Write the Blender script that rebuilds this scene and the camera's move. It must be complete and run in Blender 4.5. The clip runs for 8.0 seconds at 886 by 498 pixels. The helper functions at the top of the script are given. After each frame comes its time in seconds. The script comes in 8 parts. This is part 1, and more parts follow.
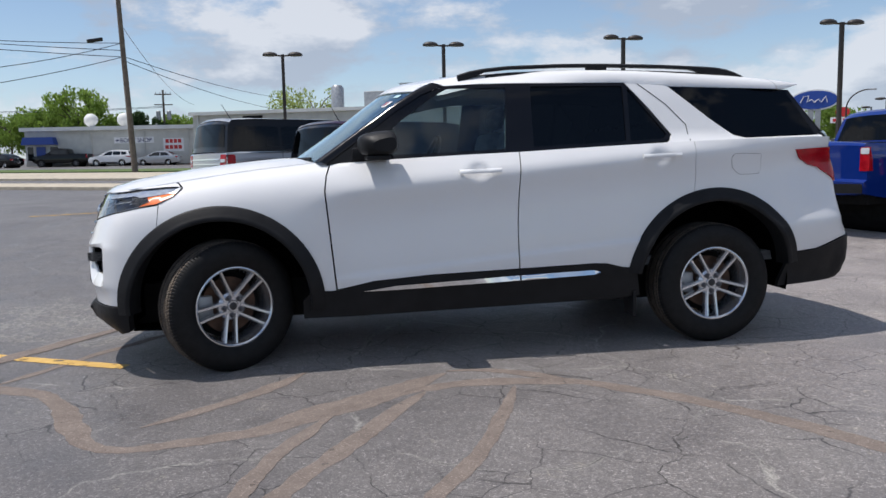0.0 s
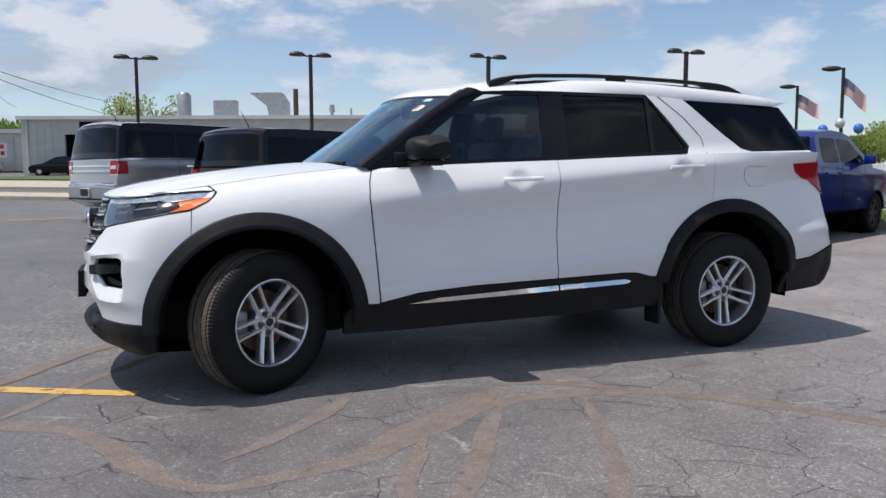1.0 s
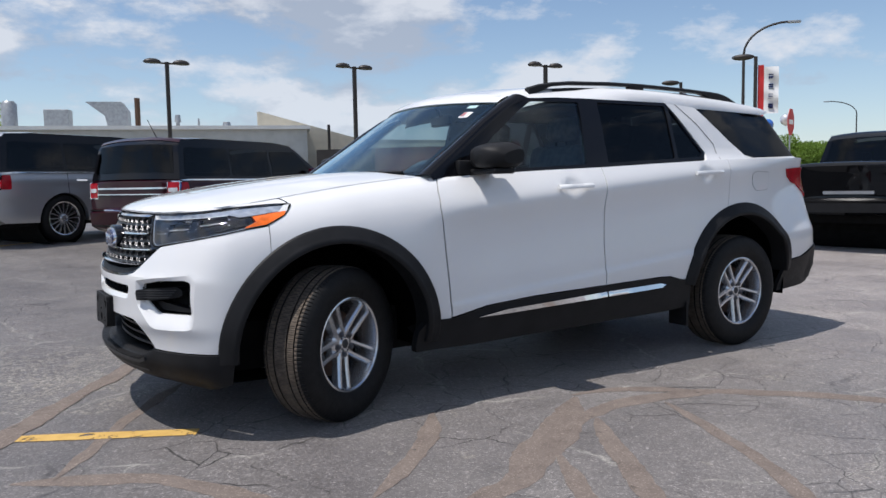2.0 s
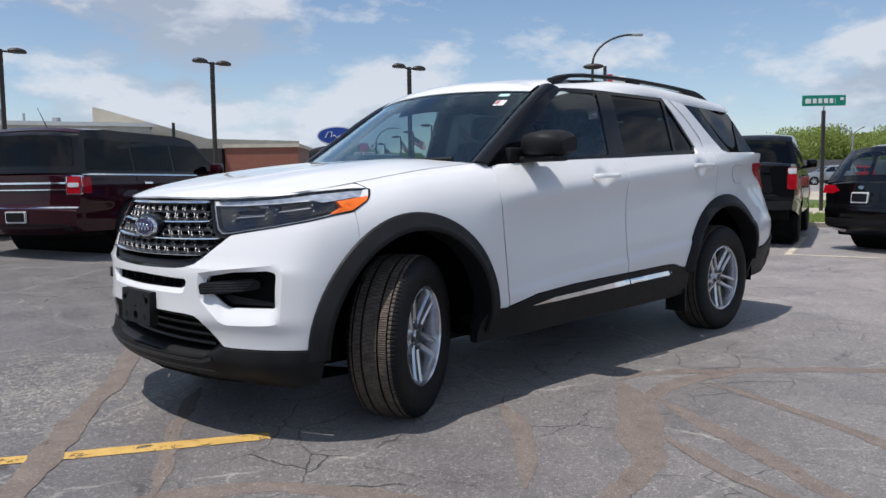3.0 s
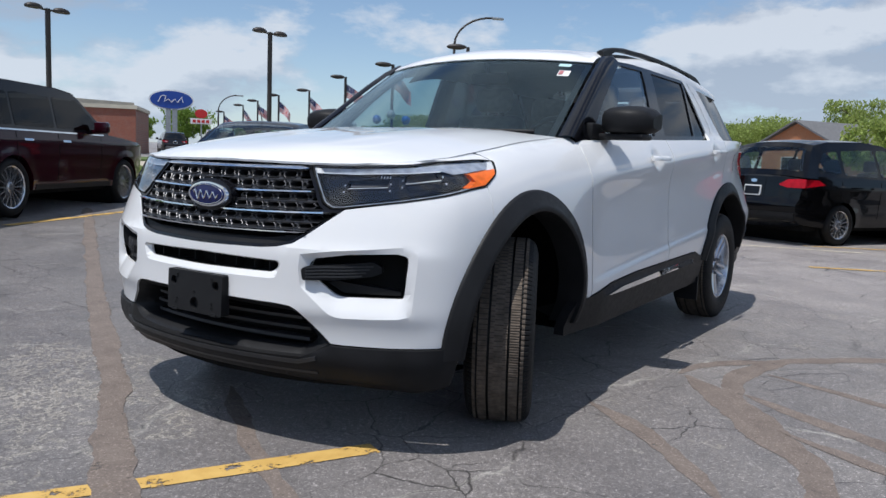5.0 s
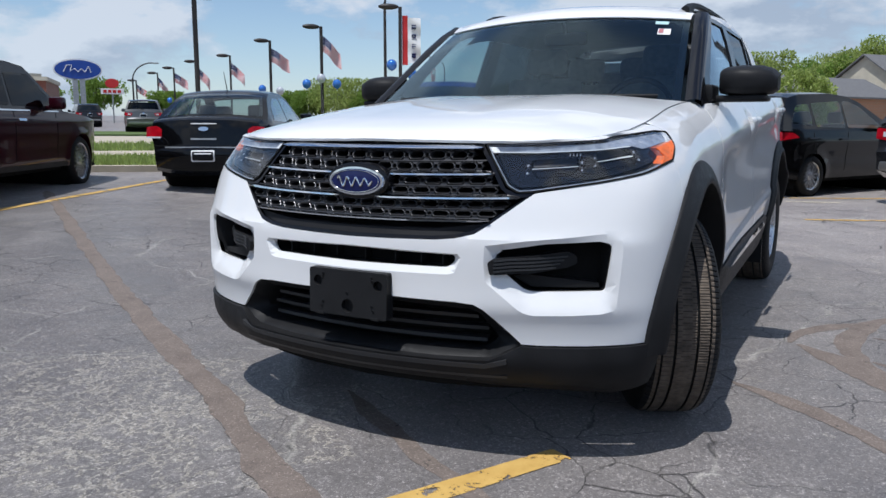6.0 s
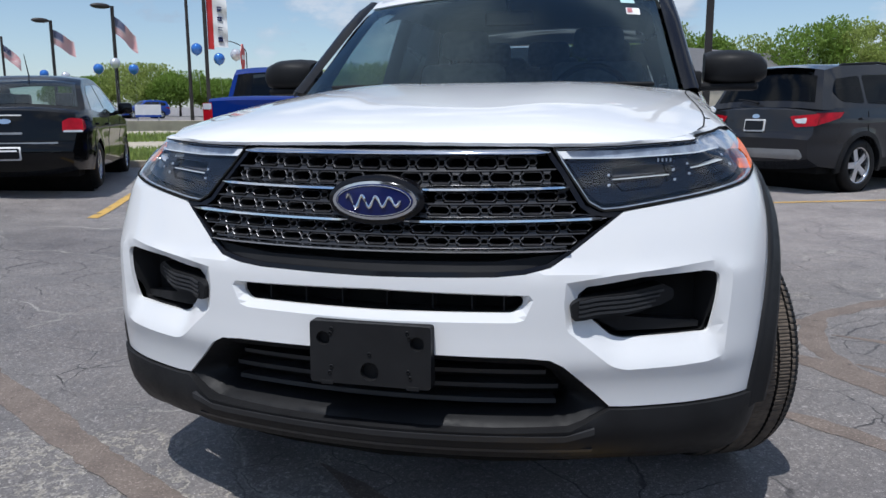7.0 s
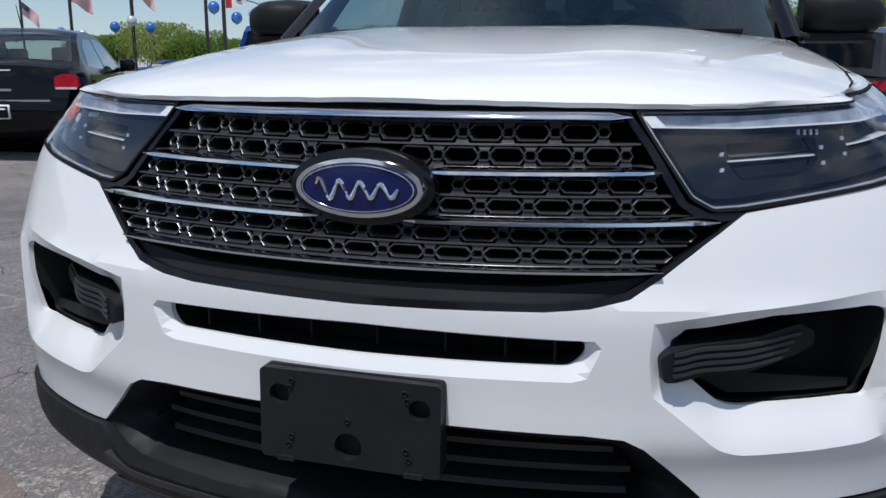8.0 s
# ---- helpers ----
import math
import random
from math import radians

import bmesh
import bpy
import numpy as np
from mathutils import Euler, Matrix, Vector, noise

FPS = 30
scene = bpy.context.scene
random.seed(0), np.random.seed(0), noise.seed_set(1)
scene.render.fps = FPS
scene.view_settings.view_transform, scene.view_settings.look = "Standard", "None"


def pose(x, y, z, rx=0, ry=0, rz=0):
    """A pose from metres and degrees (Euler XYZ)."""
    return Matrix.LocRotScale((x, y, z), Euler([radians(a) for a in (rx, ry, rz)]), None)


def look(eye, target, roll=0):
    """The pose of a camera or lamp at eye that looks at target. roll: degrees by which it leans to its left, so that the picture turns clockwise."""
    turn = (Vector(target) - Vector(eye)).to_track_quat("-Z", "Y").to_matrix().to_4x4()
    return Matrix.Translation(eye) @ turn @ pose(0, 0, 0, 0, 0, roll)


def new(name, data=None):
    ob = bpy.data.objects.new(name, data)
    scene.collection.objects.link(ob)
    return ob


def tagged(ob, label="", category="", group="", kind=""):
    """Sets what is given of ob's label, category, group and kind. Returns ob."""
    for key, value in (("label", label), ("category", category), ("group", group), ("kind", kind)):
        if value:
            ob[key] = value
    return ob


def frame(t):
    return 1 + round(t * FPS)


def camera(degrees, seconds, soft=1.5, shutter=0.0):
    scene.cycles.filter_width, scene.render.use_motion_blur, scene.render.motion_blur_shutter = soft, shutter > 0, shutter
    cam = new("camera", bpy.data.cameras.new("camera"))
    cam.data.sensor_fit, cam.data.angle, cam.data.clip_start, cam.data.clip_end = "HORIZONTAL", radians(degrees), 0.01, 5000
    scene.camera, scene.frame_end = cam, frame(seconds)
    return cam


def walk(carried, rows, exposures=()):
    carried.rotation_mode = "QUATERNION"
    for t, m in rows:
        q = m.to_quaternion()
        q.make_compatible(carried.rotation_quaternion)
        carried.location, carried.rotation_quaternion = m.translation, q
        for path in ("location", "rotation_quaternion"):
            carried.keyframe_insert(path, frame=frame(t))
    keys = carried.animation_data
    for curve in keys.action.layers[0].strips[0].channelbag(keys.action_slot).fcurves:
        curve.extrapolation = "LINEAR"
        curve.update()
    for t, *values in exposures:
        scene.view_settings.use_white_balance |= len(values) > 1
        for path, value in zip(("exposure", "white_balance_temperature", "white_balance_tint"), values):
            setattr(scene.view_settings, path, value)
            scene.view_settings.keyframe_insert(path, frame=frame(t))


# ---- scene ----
cam = camera(58.9, 8.0)
PATH = [
    (0, (0.476, -5.597, 1.213), (0.799, -3.636, 0.989), -1.2),
    (0.5, (-0.084, -5.39, 1.19), (0.443, -3.471, 0.988), -0.1),
    (1, (-0.621, -5.116, 1.182), (0.089, -3.256, 0.989), -0.2),
    (1.5, (-1.132, -4.779, 1.197), (-0.252, -2.992, 1.019), -1.0),
    (3, (-2.489, -3.659, 1.114), (-1.108, -2.222, 0.946), -0.7),
    (3.5, (-2.682, -3.225, 1.092), (-1.207, -1.886, 0.922), -1.6),
    (4, (-2.799, -2.913, 1.085), (-1.254, -1.653, 0.923), -1.0),
    (4.2, (-2.857, -2.844, 1.079), (-1.286, -1.618, 0.914), -0.3),
    (5.3, (-3.005, -2.199, 1.088), (-1.339, -1.122, 0.833), 2.2),
    (5.5, (-3.086, -2.007, 1.098), (-1.413, -0.948, 0.817), 1.8),
    (6, (-3.12, -1.505, 1.113), (-1.38, -0.569, 0.8), 0.1),
    (6.5, (-2.947, -1.024, 1.139), (-1.115, -0.293, 0.806), -0.4),
    (7, (-2.747, -0.626, 1.141), (-0.837, -0.142, 0.795), -0.3),
    (7.5, (-2.448, -0.479, 1.118), (-0.537, -0.038, 0.727), -0.6),
    (8, (-2.09, -0.458, 1.102), (-0.209, 0.068, 0.671), 0.5),
]
walk(cam, [(t, look(eye, target, roll)) for t, eye, target, roll in PATH], [(0, 0.4, 6420, 12), (1.5, 0.4, 6380, 12), (3.5, 0.34, 6330, 11), (5.5, 0.32, 6120, 10), (6.5, 0.29, 6030, 10), (7, 0.25, 6030, 10), (8, 0.11, 6080, 10)])

# ---- daylight ----
SUN = Vector((-0.38, 0.07, 1.0)).normalized()
world = bpy.data.worlds.new("sky")
scene.world = world
world.use_nodes = True
wn, wl = world.node_tree.nodes, world.node_tree.links
wn.clear()
w_out = wn.new("ShaderNodeOutputWorld")
w_bg = wn.new("ShaderNodeBackground")
w_sky = wn.new("ShaderNodeTexSky")
w_sky.sky_type = "NISHITA"
w_sky.sun_disc = False
w_sky.sun_elevation = math.asin(SUN.z)
w_sky.sun_rotation = math.atan2(SUN.x, SUN.y)
w_sky.air_density, w_sky.dust_density, w_sky.ozone_density = 1.0, 0.3, 2.4
w_bg.inputs["Strength"].default_value = 0.088
# clouds: a flat layer seen in perspective, puffs over a thinner veil
w_tc = wn.new("ShaderNodeTexCoord")
w_sep = wn.new("ShaderNodeSeparateXYZ")
wl.new(w_tc.outputs["Generated"], w_sep.inputs[0])


def wmath(op, a, b=None, clamp=False):
    n = wn.new("ShaderNodeMath")
    n.operation, n.use_clamp = op, clamp
    for i, v in enumerate((a, b)):
        if v is None:
            continue
        if isinstance(v, (int, float)):
            n.inputs[i].default_value = v
        else:
            wl.new(v, n.inputs[i])
    return n.outputs[0]


w_up = wmath("MAXIMUM", w_sep.outputs[2], 0.0)


def cloud_noise(scale, detail, rough, rise):
    """Puffs over the dome, flattened, looked up that much higher in the sky."""
    cmb = wn.new("ShaderNodeCombineXYZ")
    wl.new(wmath("MULTIPLY", w_sep.outputs[0], 1.0), cmb.inputs[0])
    wl.new(wmath("MULTIPLY", w_sep.outputs[1], 1.0), cmb.inputs[1])
    wl.new(wmath("MULTIPLY", wmath("ADD", w_up, rise), 2.3), cmb.inputs[2])
    tex = wn.new("ShaderNodeTexNoise")
    tex.inputs["Scale"].default_value = scale
    tex.inputs["Detail"].default_value = detail
    tex.inputs["Roughness"].default_value = rough
    wl.new(cmb.outputs[0], tex.inputs["Vector"])
    return tex.outputs["Fac"]


w_n1 = cloud_noise(3.6, 10, 0.6, 0.0)
w_n1_over = cloud_noise(3.6, 5, 0.5, 0.045)
w_r1 = wn.new("ShaderNodeValToRGB")
w_r1.color_ramp.elements[0].position, w_r1.color_ramp.elements[1].position = 0.475, 0.565
wl.new(w_n1, w_r1.inputs[0])
# tops catch the sun where the air above is clear, bases stay grey
w_shade = wn.new("ShaderNodeMix")
w_shade.data_type = "RGBA"
w_shade.inputs["A"].default_value = (3.5, 3.95, 4.7, 1)
w_shade.inputs["B"].default_value = (6.4, 6.6, 6.9, 1)
w_r2 = wn.new("ShaderNodeValToRGB")
w_r2.color_ramp.elements[0].position, w_r2.color_ramp.elements[1].position = 0.44, 0.6
wl.new(wmath("ADD", wmath("MULTIPLY", wmath("SUBTRACT", w_n1, w_n1_over), 1.5), 0.5), w_r2.inputs[0])
wl.new(w_r2.outputs[0], w_shade.inputs["Factor"])
w_haze = wn.new("ShaderNodeMix")
w_haze.data_type = "RGBA"
w_mix = wn.new("ShaderNodeMix")
w_mix.data_type = "RGBA"
w_fac = wmath("MULTIPLY", w_r1.outputs[0], 0.86)
wl.new(w_fac, w_mix.inputs["Factor"])
wl.new(w_sky.outputs[0], w_mix.inputs["A"])
wl.new(w_shade.outputs["Result"], w_mix.inputs["B"])
# milky air towards the horizon
w_hz = wmath("POWER", wmath("SUBTRACT", 1.0, w_up, True), 9.0)
wl.new(wmath("MULTIPLY", w_hz, 0.34), w_haze.inputs["Factor"])
wl.new(w_mix.outputs["Result"], w_haze.inputs["A"])
w_haze.inputs["B"].default_value = (5.4, 6.7, 8.4, 1)
wl.new(w_haze.outputs["Result"], w_bg.inputs["Color"])
wl.new(w_bg.outputs[0], w_out.inputs[0])

sun_data = bpy.data.lights.new("sun", "SUN")
sun_data.energy, sun_data.angle, sun_data.color = 3.35, radians(0.55), (1.0, 0.96, 0.9)
sun_ob = new("sun", sun_data)
sun_ob.matrix_world = look((0, 0, 30), Vector((0, 0, 30)) - SUN)

# ---- materials ----
def material(name):
    m = bpy.data.materials.new(name)
    m.use_nodes = True
    t = m.node_tree
    return m, t.nodes, t.links, t.nodes["Principled BSDF"]


def rgba(c):
    return (*c, 1.0)


def noise_tex(n, l, scale, detail=4, rough=0.55, coords="Object", vec=None):
    tex = n.new("ShaderNodeTexNoise")
    tex.inputs["Scale"].default_value = scale
    tex.inputs["Detail"].default_value = detail
    tex.inputs["Roughness"].default_value = rough
    if vec is None:
        tc = n.new("ShaderNodeTexCoord")
        vec = tc.outputs[coords]
    l.new(vec, tex.inputs["Vector"])
    return tex.outputs["Fac"]


def ramp(n, l, fac, stops):
    r = n.new("ShaderNodeValToRGB")
    e = r.color_ramp.elements
    while len(e) < len(stops):
        e.new(0.5)
    for el, (p, c) in zip(e, stops):
        el.position = p
        el.color = rgba(c) if isinstance(c, tuple) else (c, c, c, 1)
    l.new(fac, r.inputs[0])
    return r.outputs[0]


def mixc(n, l, fac, a, b, mode="MIX"):
    x = n.new("ShaderNodeMix")
    x.data_type, x.blend_type = "RGBA", mode
    for key, v in (("Factor", fac), ("A", a), ("B", b)):
        if isinstance(v, tuple):
            x.inputs[key].default_value = rgba(v)
        elif isinstance(v, (int, float)):
            x.inputs[key].default_value = v
        else:
            l.new(v, x.inputs[key])
    return x.outputs["Result"]


def bump(n, l, bsdf, height, strength=0.2, dist=0.01):
    b = n.new("ShaderNodeBump")
    b.inputs["Strength"].default_value, b.inputs["Distance"].default_value = strength, dist
    l.new(height, b.inputs["Height"])
    l.new(b.outputs[0], bsdf.inputs["Normal"])


def simple(name, color, rough=0.5, metal=0.0, vary=0.06, scale=6.0, coat=0.0, bumps=0.0, bscale=60.0, spec=0.5, rvary=0.12):
    m, n, l, b = material(name)
    f = noise_tex(n, l, scale, 5)
    dark = tuple(c * (1 - vary) for c in color)
    light = tuple(min(1, c * (1 + vary)) for c in color)
    l.new(ramp(n, l, f, [(0.35, dark), (0.65, light)]), b.inputs["Base Color"])
    r = noise_tex(n, l, scale * 4, 4)
    l.new(ramp(n, l, r, [(0.3, rough * (1 - rvary)), (0.7, min(1, rough * (1 + rvary)))]), b.inputs["Roughness"])
    b.inputs["Metallic"].default_value = metal
    b.inputs["Coat Weight"].default_value = coat
    b.inputs["Coat Roughness"].default_value = 0.03
    b.inputs["Specular IOR Level"].default_value = spec
    if bumps:
        bump(n, l, b, noise_tex(n, l, bscale, 4), bumps, 0.003)
    return m


def paint(name, color, metal=0.0, rough=0.35):
    return simple(name, color, rough, metal, 0.012, 2.0, 1.0 if sum(color) > .1 else 0.65, spec=0.15 if sum(color) > 1 else 0.05, rvary=0.02)


def glass(name, tint, gloss=0.9, twice=1.15, film=0.02):
    """Tinted pane: sees through, mirrors by the angle."""
    m, n, l, b = material(name)
    n.remove(b)
    out = n["Material Output"]
    tr = n.new("ShaderNodeBsdfTransparent")
    tr.inputs[0].default_value = rgba(tint)
    # two faces of the pane mirror together
    gl = n.new("ShaderNodeBsdfGlossy")
    gl.inputs["Roughness"].default_value = film
    gl.inputs["Color"].default_value = rgba(gloss if isinstance(gloss, tuple) else (gloss,) * 3)
    # the same from both faces: 4 % straight on, rising steeply when seen flat
    lw = n.new("ShaderNodeLayerWeight")
    lw.inputs["Blend"].default_value = 0.5
    fr = n.new("ShaderNodeMath")
    fr.operation = "POWER"
    fr.inputs[1].default_value = 5.0
    l.new(lw.outputs["Facing"], fr.inputs[0])
    sch = n.new("ShaderNodeMath")
    sch.operation = "MULTIPLY_ADD"
    sch.inputs[1].default_value, sch.inputs[2].default_value = 0.96, 0.042
    l.new(fr.outputs[0], sch.inputs[0])
    mx = n.new("ShaderNodeMixShader")
    two = n.new("ShaderNodeMath")
    two.operation, two.use_clamp = "MULTIPLY", True
    two.inputs[1].default_value = twice
    l.new(sch.outputs[0], two.inputs[0])
    l.new(two.outputs[0], mx.inputs[0])
    l.new(tr.outputs[0], mx.inputs[1])
    l.new(gl.outputs[0], mx.inputs[2])
    l.new(mx.outputs[0], out.inputs[0])
    return m


M = {}
M["white"] = paint("white_paint", (0.76, 0.762, 0.765), 0.0, 0.5)
M["silver"] = paint("silver_paint", (0.42, 0.43, 0.45), 0.6, 0.35)
M["maroon"] = paint("maroon_paint", (0.024, 0.002, 0.006), 0.0, 0.3)
M["black"] = paint("black_paint", (0.003, 0.003, 0.0035), 0.0, 0.25)
M["blue"] = paint("blue_paint", (0.002, 0.021, 0.17), 0.0, 0.3)
M["dkgrey"] = paint("dark_grey_paint", (0.027, 0.028, 0.032), 0.35, 0.16)
M["midgrey"] = paint("mid_grey_paint", (0.11, 0.112, 0.118), 0.3, 0.35)
M["plastic"] = simple("black_plastic", (0.015, 0.0152, 0.0165), 0.5, 0, 0.15, 9, 0, 0.12, 900, 0.16)
M["plastic_grey"] = simple("grey_plastic", (0.034, 0.035, 0.038), 0.45, 0, 0.1, 9, 0, 0.1, 900, 0.35)
M["gloss_black"] = simple("gloss_black", (0.007, 0.007, 0.009), 0.12, 0, 0.1, 9, spec=0.32)
M["mesh_black"] = simple("gloss_black_mesh", (0.032, 0.032, 0.035), 0.3, 0.0, 0.1, 9)
# paler metal painting the sun's glint on the mesh's slanting edges
M["mesh_lip"] = simple("mesh_glint_metal", (0.2, 0.203, 0.213), 0.44, 1.0, 0.1, 9)
# near-black standing in for shade inside openings; also for shut lines and hidden fillers
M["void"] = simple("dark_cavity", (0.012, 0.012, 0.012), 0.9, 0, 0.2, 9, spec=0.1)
M["chrome"] = simple("chrome", (0.8, 0.81, 0.83), 0.06, 1.0, 0.02, 9)
M["alloy"] = simple("alloy", (0.62, 0.63, 0.655), 0.2, 0.85, 0.02, 5, rvary=0.04)
M["alloy_dark"] = simple("dark_alloy", (0.12, 0.12, 0.13), 0.4, 0.7, 0.1, 12)
M["rubber"] = simple("tyre_rubber", (0.0075, 0.0075, 0.008), 0.62, 0, 0.25, 25, 0, 0.15, 300, 0.25)
M["tread"] = simple("tyre_tread", (0.11, 0.087, 0.067), 0.9, 0, 0.3, 30, 0, 0.2, 300)
M["sipe"] = simple("tread_sipe", (0.055, 0.045, 0.037), 0.9, 0, 0.2, 30)
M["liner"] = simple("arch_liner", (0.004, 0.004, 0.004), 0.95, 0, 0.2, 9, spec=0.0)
M["rust"] = simple("brake_disc", (0.09, 0.05, 0.032), 0.6, 0.4, 0.3, 20)
M["glass"] = glass("tinted_glass", (0.60, 0.70, 0.70), (0.9, 0.96, 1.0), 1.4)
M["glass_dark"] = glass("privacy_glass", (0.05, 0.057, 0.062), 0.85, 0.75)
M["glass_ws"] = glass("windscreen_glass", (0.52, 0.63, 0.65), (0.74, 0.93, 1.0), 1.6, 0.14)
M["lens"] = glass("clear_lens", (0.97, 0.975, 0.98), 0.95, 1.6)
M["lamp_strip"] = simple("smoky_light_strip", (0.32, 0.355, 0.42), 0.15, 0, 0.25, 30, 0.6)
M["lamp_inner"] = simple("smoked_reflector", (0.03, 0.032, 0.036), 0.16, 0.5, 0.3, 14)
M["car_glass"] = simple("car_window", (0.008, 0.010, 0.011), 0.03, 0, 0.3, 3, 0.0, 0, 60, 0.6)
M["red_lens"] = simple("red_lens", (0.36, 0.004, 0.012), 0.15, 0, 0.2, 14, 0.1, spec=0.25)
M["amber"] = simple("amber_lens", (0.78, 0.14, 0.009), 0.3, 0, 0.15, 40, 0.0)
M["clear_plastic"] = simple("pale_lens", (0.6, 0.63, 0.66), 0.1, 0, 0.1, 14, 1.0)
M["seat"] = simple("seat_cloth", (0.15, 0.152, 0.16), 0.9, 0, 0.2, 30, 0, 0.3, 400)
M["headliner"] = simple("pale_headliner", (0.36, 0.355, 0.345), 0.9, 0, 0.08, 12)
M["emblem_blue"] = simple("badge_blue", (0.006, 0.011, 0.085), 0.18, 0.2, 0.1, 20, 0.2)
M["pole"] = simple("bronze_pole", (0.035, 0.03, 0.028), 0.5, 0.3, 0.15, 3)
M["steel"] = simple("galvanised_steel", (0.35, 0.36, 0.37), 0.45, 0.7, 0.15, 4)
M["wood"] = simple("weathered_pole_wood", (0.13, 0.11, 0.09), 0.9, 0, 0.25, 4, 0, 0.5, 40)
M["siding"] = simple("pale_metal_siding", (0.5, 0.5, 0.47), 0.6, 0, 0.08, 1.2)
M["back_wall"] = simple("grey_render", (0.2, 0.19, 0.18), 0.85, 0, 0.1, 1.2)
M["cream"] = simple("cream_render", (0.55, 0.5, 0.4), 0.8, 0, 0.08, 1.2)
M["roofing"] = simple("white_roof_edge", (0.68, 0.68, 0.66), 0.6, 0, 0.06, 1.0)
M["shingle"] = simple("grey_shingle", (0.13, 0.13, 0.135), 0.9, 0, 0.2, 8, 0, 0.4, 30)
M["concrete"] = simple("kerb_concrete", (0.42, 0.37, 0.29), 0.9, 0, 0.15, 3, 0, 0.3, 60)
M["sign_blue"] = simple("sign_blue", (0.012, 0.055, 0.3), 0.35, 0, 0.05, 3)
M["sign_white"] = simple("sign_white", (0.75, 0.75, 0.75), 0.4, 0, 0.05, 3)
M["sticker_cyan"] = simple("pale_cyan_sticker", (0.42, 0.6, 0.62), 0.4, 0, 0.06, 30)
M["sign_green"] = simple("sign_green", (0.0, 0.22, 0.15), 0.4, 0, 0.05, 3)
M["sticker_red"] = simple("faded_red_print", (0.45, 0.16, 0.17), 0.4, 0, 0.1, 60)
M["sign_red"] = simple("sign_red", (0.5, 0.02, 0.02), 0.4, 0, 0.08, 3)
M["navy"] = simple("flag_navy", (0.02, 0.03, 0.12), 0.7, 0, 0.1, 8)
M["balloon_blue"] = simple("balloon_blue", (0.03, 0.16, 0.55), 0.15, 0.2, 0.05, 3, 1.0)
M["balloon_white"] = simple("balloon_pearl", (0.6, 0.62, 0.66), 0.15, 0.3, 0.05, 3, 1.0)
M["bark"] = simple("bark", (0.09, 0.07, 0.055), 0.95, 0, 0.3, 6, 0, 0.6, 20)


def leaf_material(name, c):
    m, n, l, b = material(name)
    g = n.new("ShaderNodeNewGeometry")
    l.new(ramp(n, l, g.outputs["Random Per Island"], [(0.0, tuple(v * 0.55 for v in c)), (1.0, tuple(v * 1.45 for v in c))]), b.inputs["Base Color"])
    b.inputs["Roughness"].default_value = 0.6
    b.inputs["Specular IOR Level"].default_value = 0.2
    tr = n.new("ShaderNodeBsdfTranslucent")
    tr.inputs[0].default_value = rgba(tuple(min(1, v * 2.0) for v in c))
    mx = n.new("ShaderNodeMixShader")
    mx.inputs[0].default_value = 0.4
    l.new(b.outputs[0], mx.inputs[1])
    l.new(tr.outputs[0], mx.inputs[2])
    l.new(mx.outputs[0], n["Material Output"].inputs[0])
    return m


M["leaf"] = leaf_material("leaf_green", (0.15, 0.225, 0.045))
M["leaf_pale"] = leaf_material("leaf_pale", (0.25, 0.30, 0.09))
M["leaf_dark"] = leaf_material("leaf_dark", (0.03, 0.06, 0.02))

# asphalt: worn seal coat over stone, fine cracks
def mathn(n, l, op, a, b=None, clamp=False):
    x = n.new("ShaderNodeMath")
    x.operation, x.use_clamp = op, clamp
    for k, v in enumerate((a, b)):
        if isinstance(v, (int, float)):
            x.inputs[k].default_value = v
        elif v is not None:
            l.new(v, x.inputs[k])
    return x.outputs[0]


def voronoi(n, l, vec, scale, feature="F1"):
    x = n.new("ShaderNodeTexVoronoi")
    x.feature = feature
    x.inputs["Scale"].default_value = scale
    l.new(vec, x.inputs["Vector"])
    return x


def warp(n, l, vec, scale, amount):
    nz = n.new("ShaderNodeTexNoise")
    nz.inputs["Scale"].default_value, nz.inputs["Detail"].default_value = scale, 6
    l.new(vec, nz.inputs["Vector"])
    v = n.new("ShaderNodeVectorMath")
    v.operation = "MULTIPLY_ADD"
    l.new(nz.outputs["Color"], v.inputs[0])
    v.inputs[1].default_value = (amount, amount, 0.0)
    l.new(vec, v.inputs[2])
    return v.outputs[0]


def stone_speckle(n, l, vec, scale):
    """Random grey per stone, from 0 to 1."""
    v = voronoi(n, l, vec, scale)
    sp = n.new("ShaderNodeSeparateColor")
    l.new(v.outputs["Color"], sp.inputs[0])
    return sp.outputs[0], v.outputs["Distance"]


m, n, l, b = material("asphalt")
tc = n.new("ShaderNodeTexCoord")
P_ = tc.outputs["Object"]
big = noise_tex(n, l, 0.33, 4, 0.55, vec=P_)
mid = noise_tex(n, l, 2.6, 8, 0.68, vec=P_)
fleck, _ = stone_speckle(n, l, P_, 230)
stone, stone_d = stone_speckle(n, l, warp(n, l, P_, 40, 0.01), 150)
seal = mixc(n, l, mid, (0.122, 0.114, 0.111), (0.25, 0.231, 0.221))
seal = mixc(n, l, 1.0, seal, ramp(n, l, fleck, [(0.0, 0.72), (0.8, 1.05), (0.93, 1.2), (0.975, 1.9)]), "MULTIPLY")
grit = ramp(n, l, stone, [(0.05, (0.085, 0.08, 0.078)), (0.4, (0.155, 0.143, 0.135)), (0.75, (0.215, 0.198, 0.182)), (1.0, (0.42, 0.385, 0.34))])
pebble, _ = stone_speckle(n, l, P_, 85)
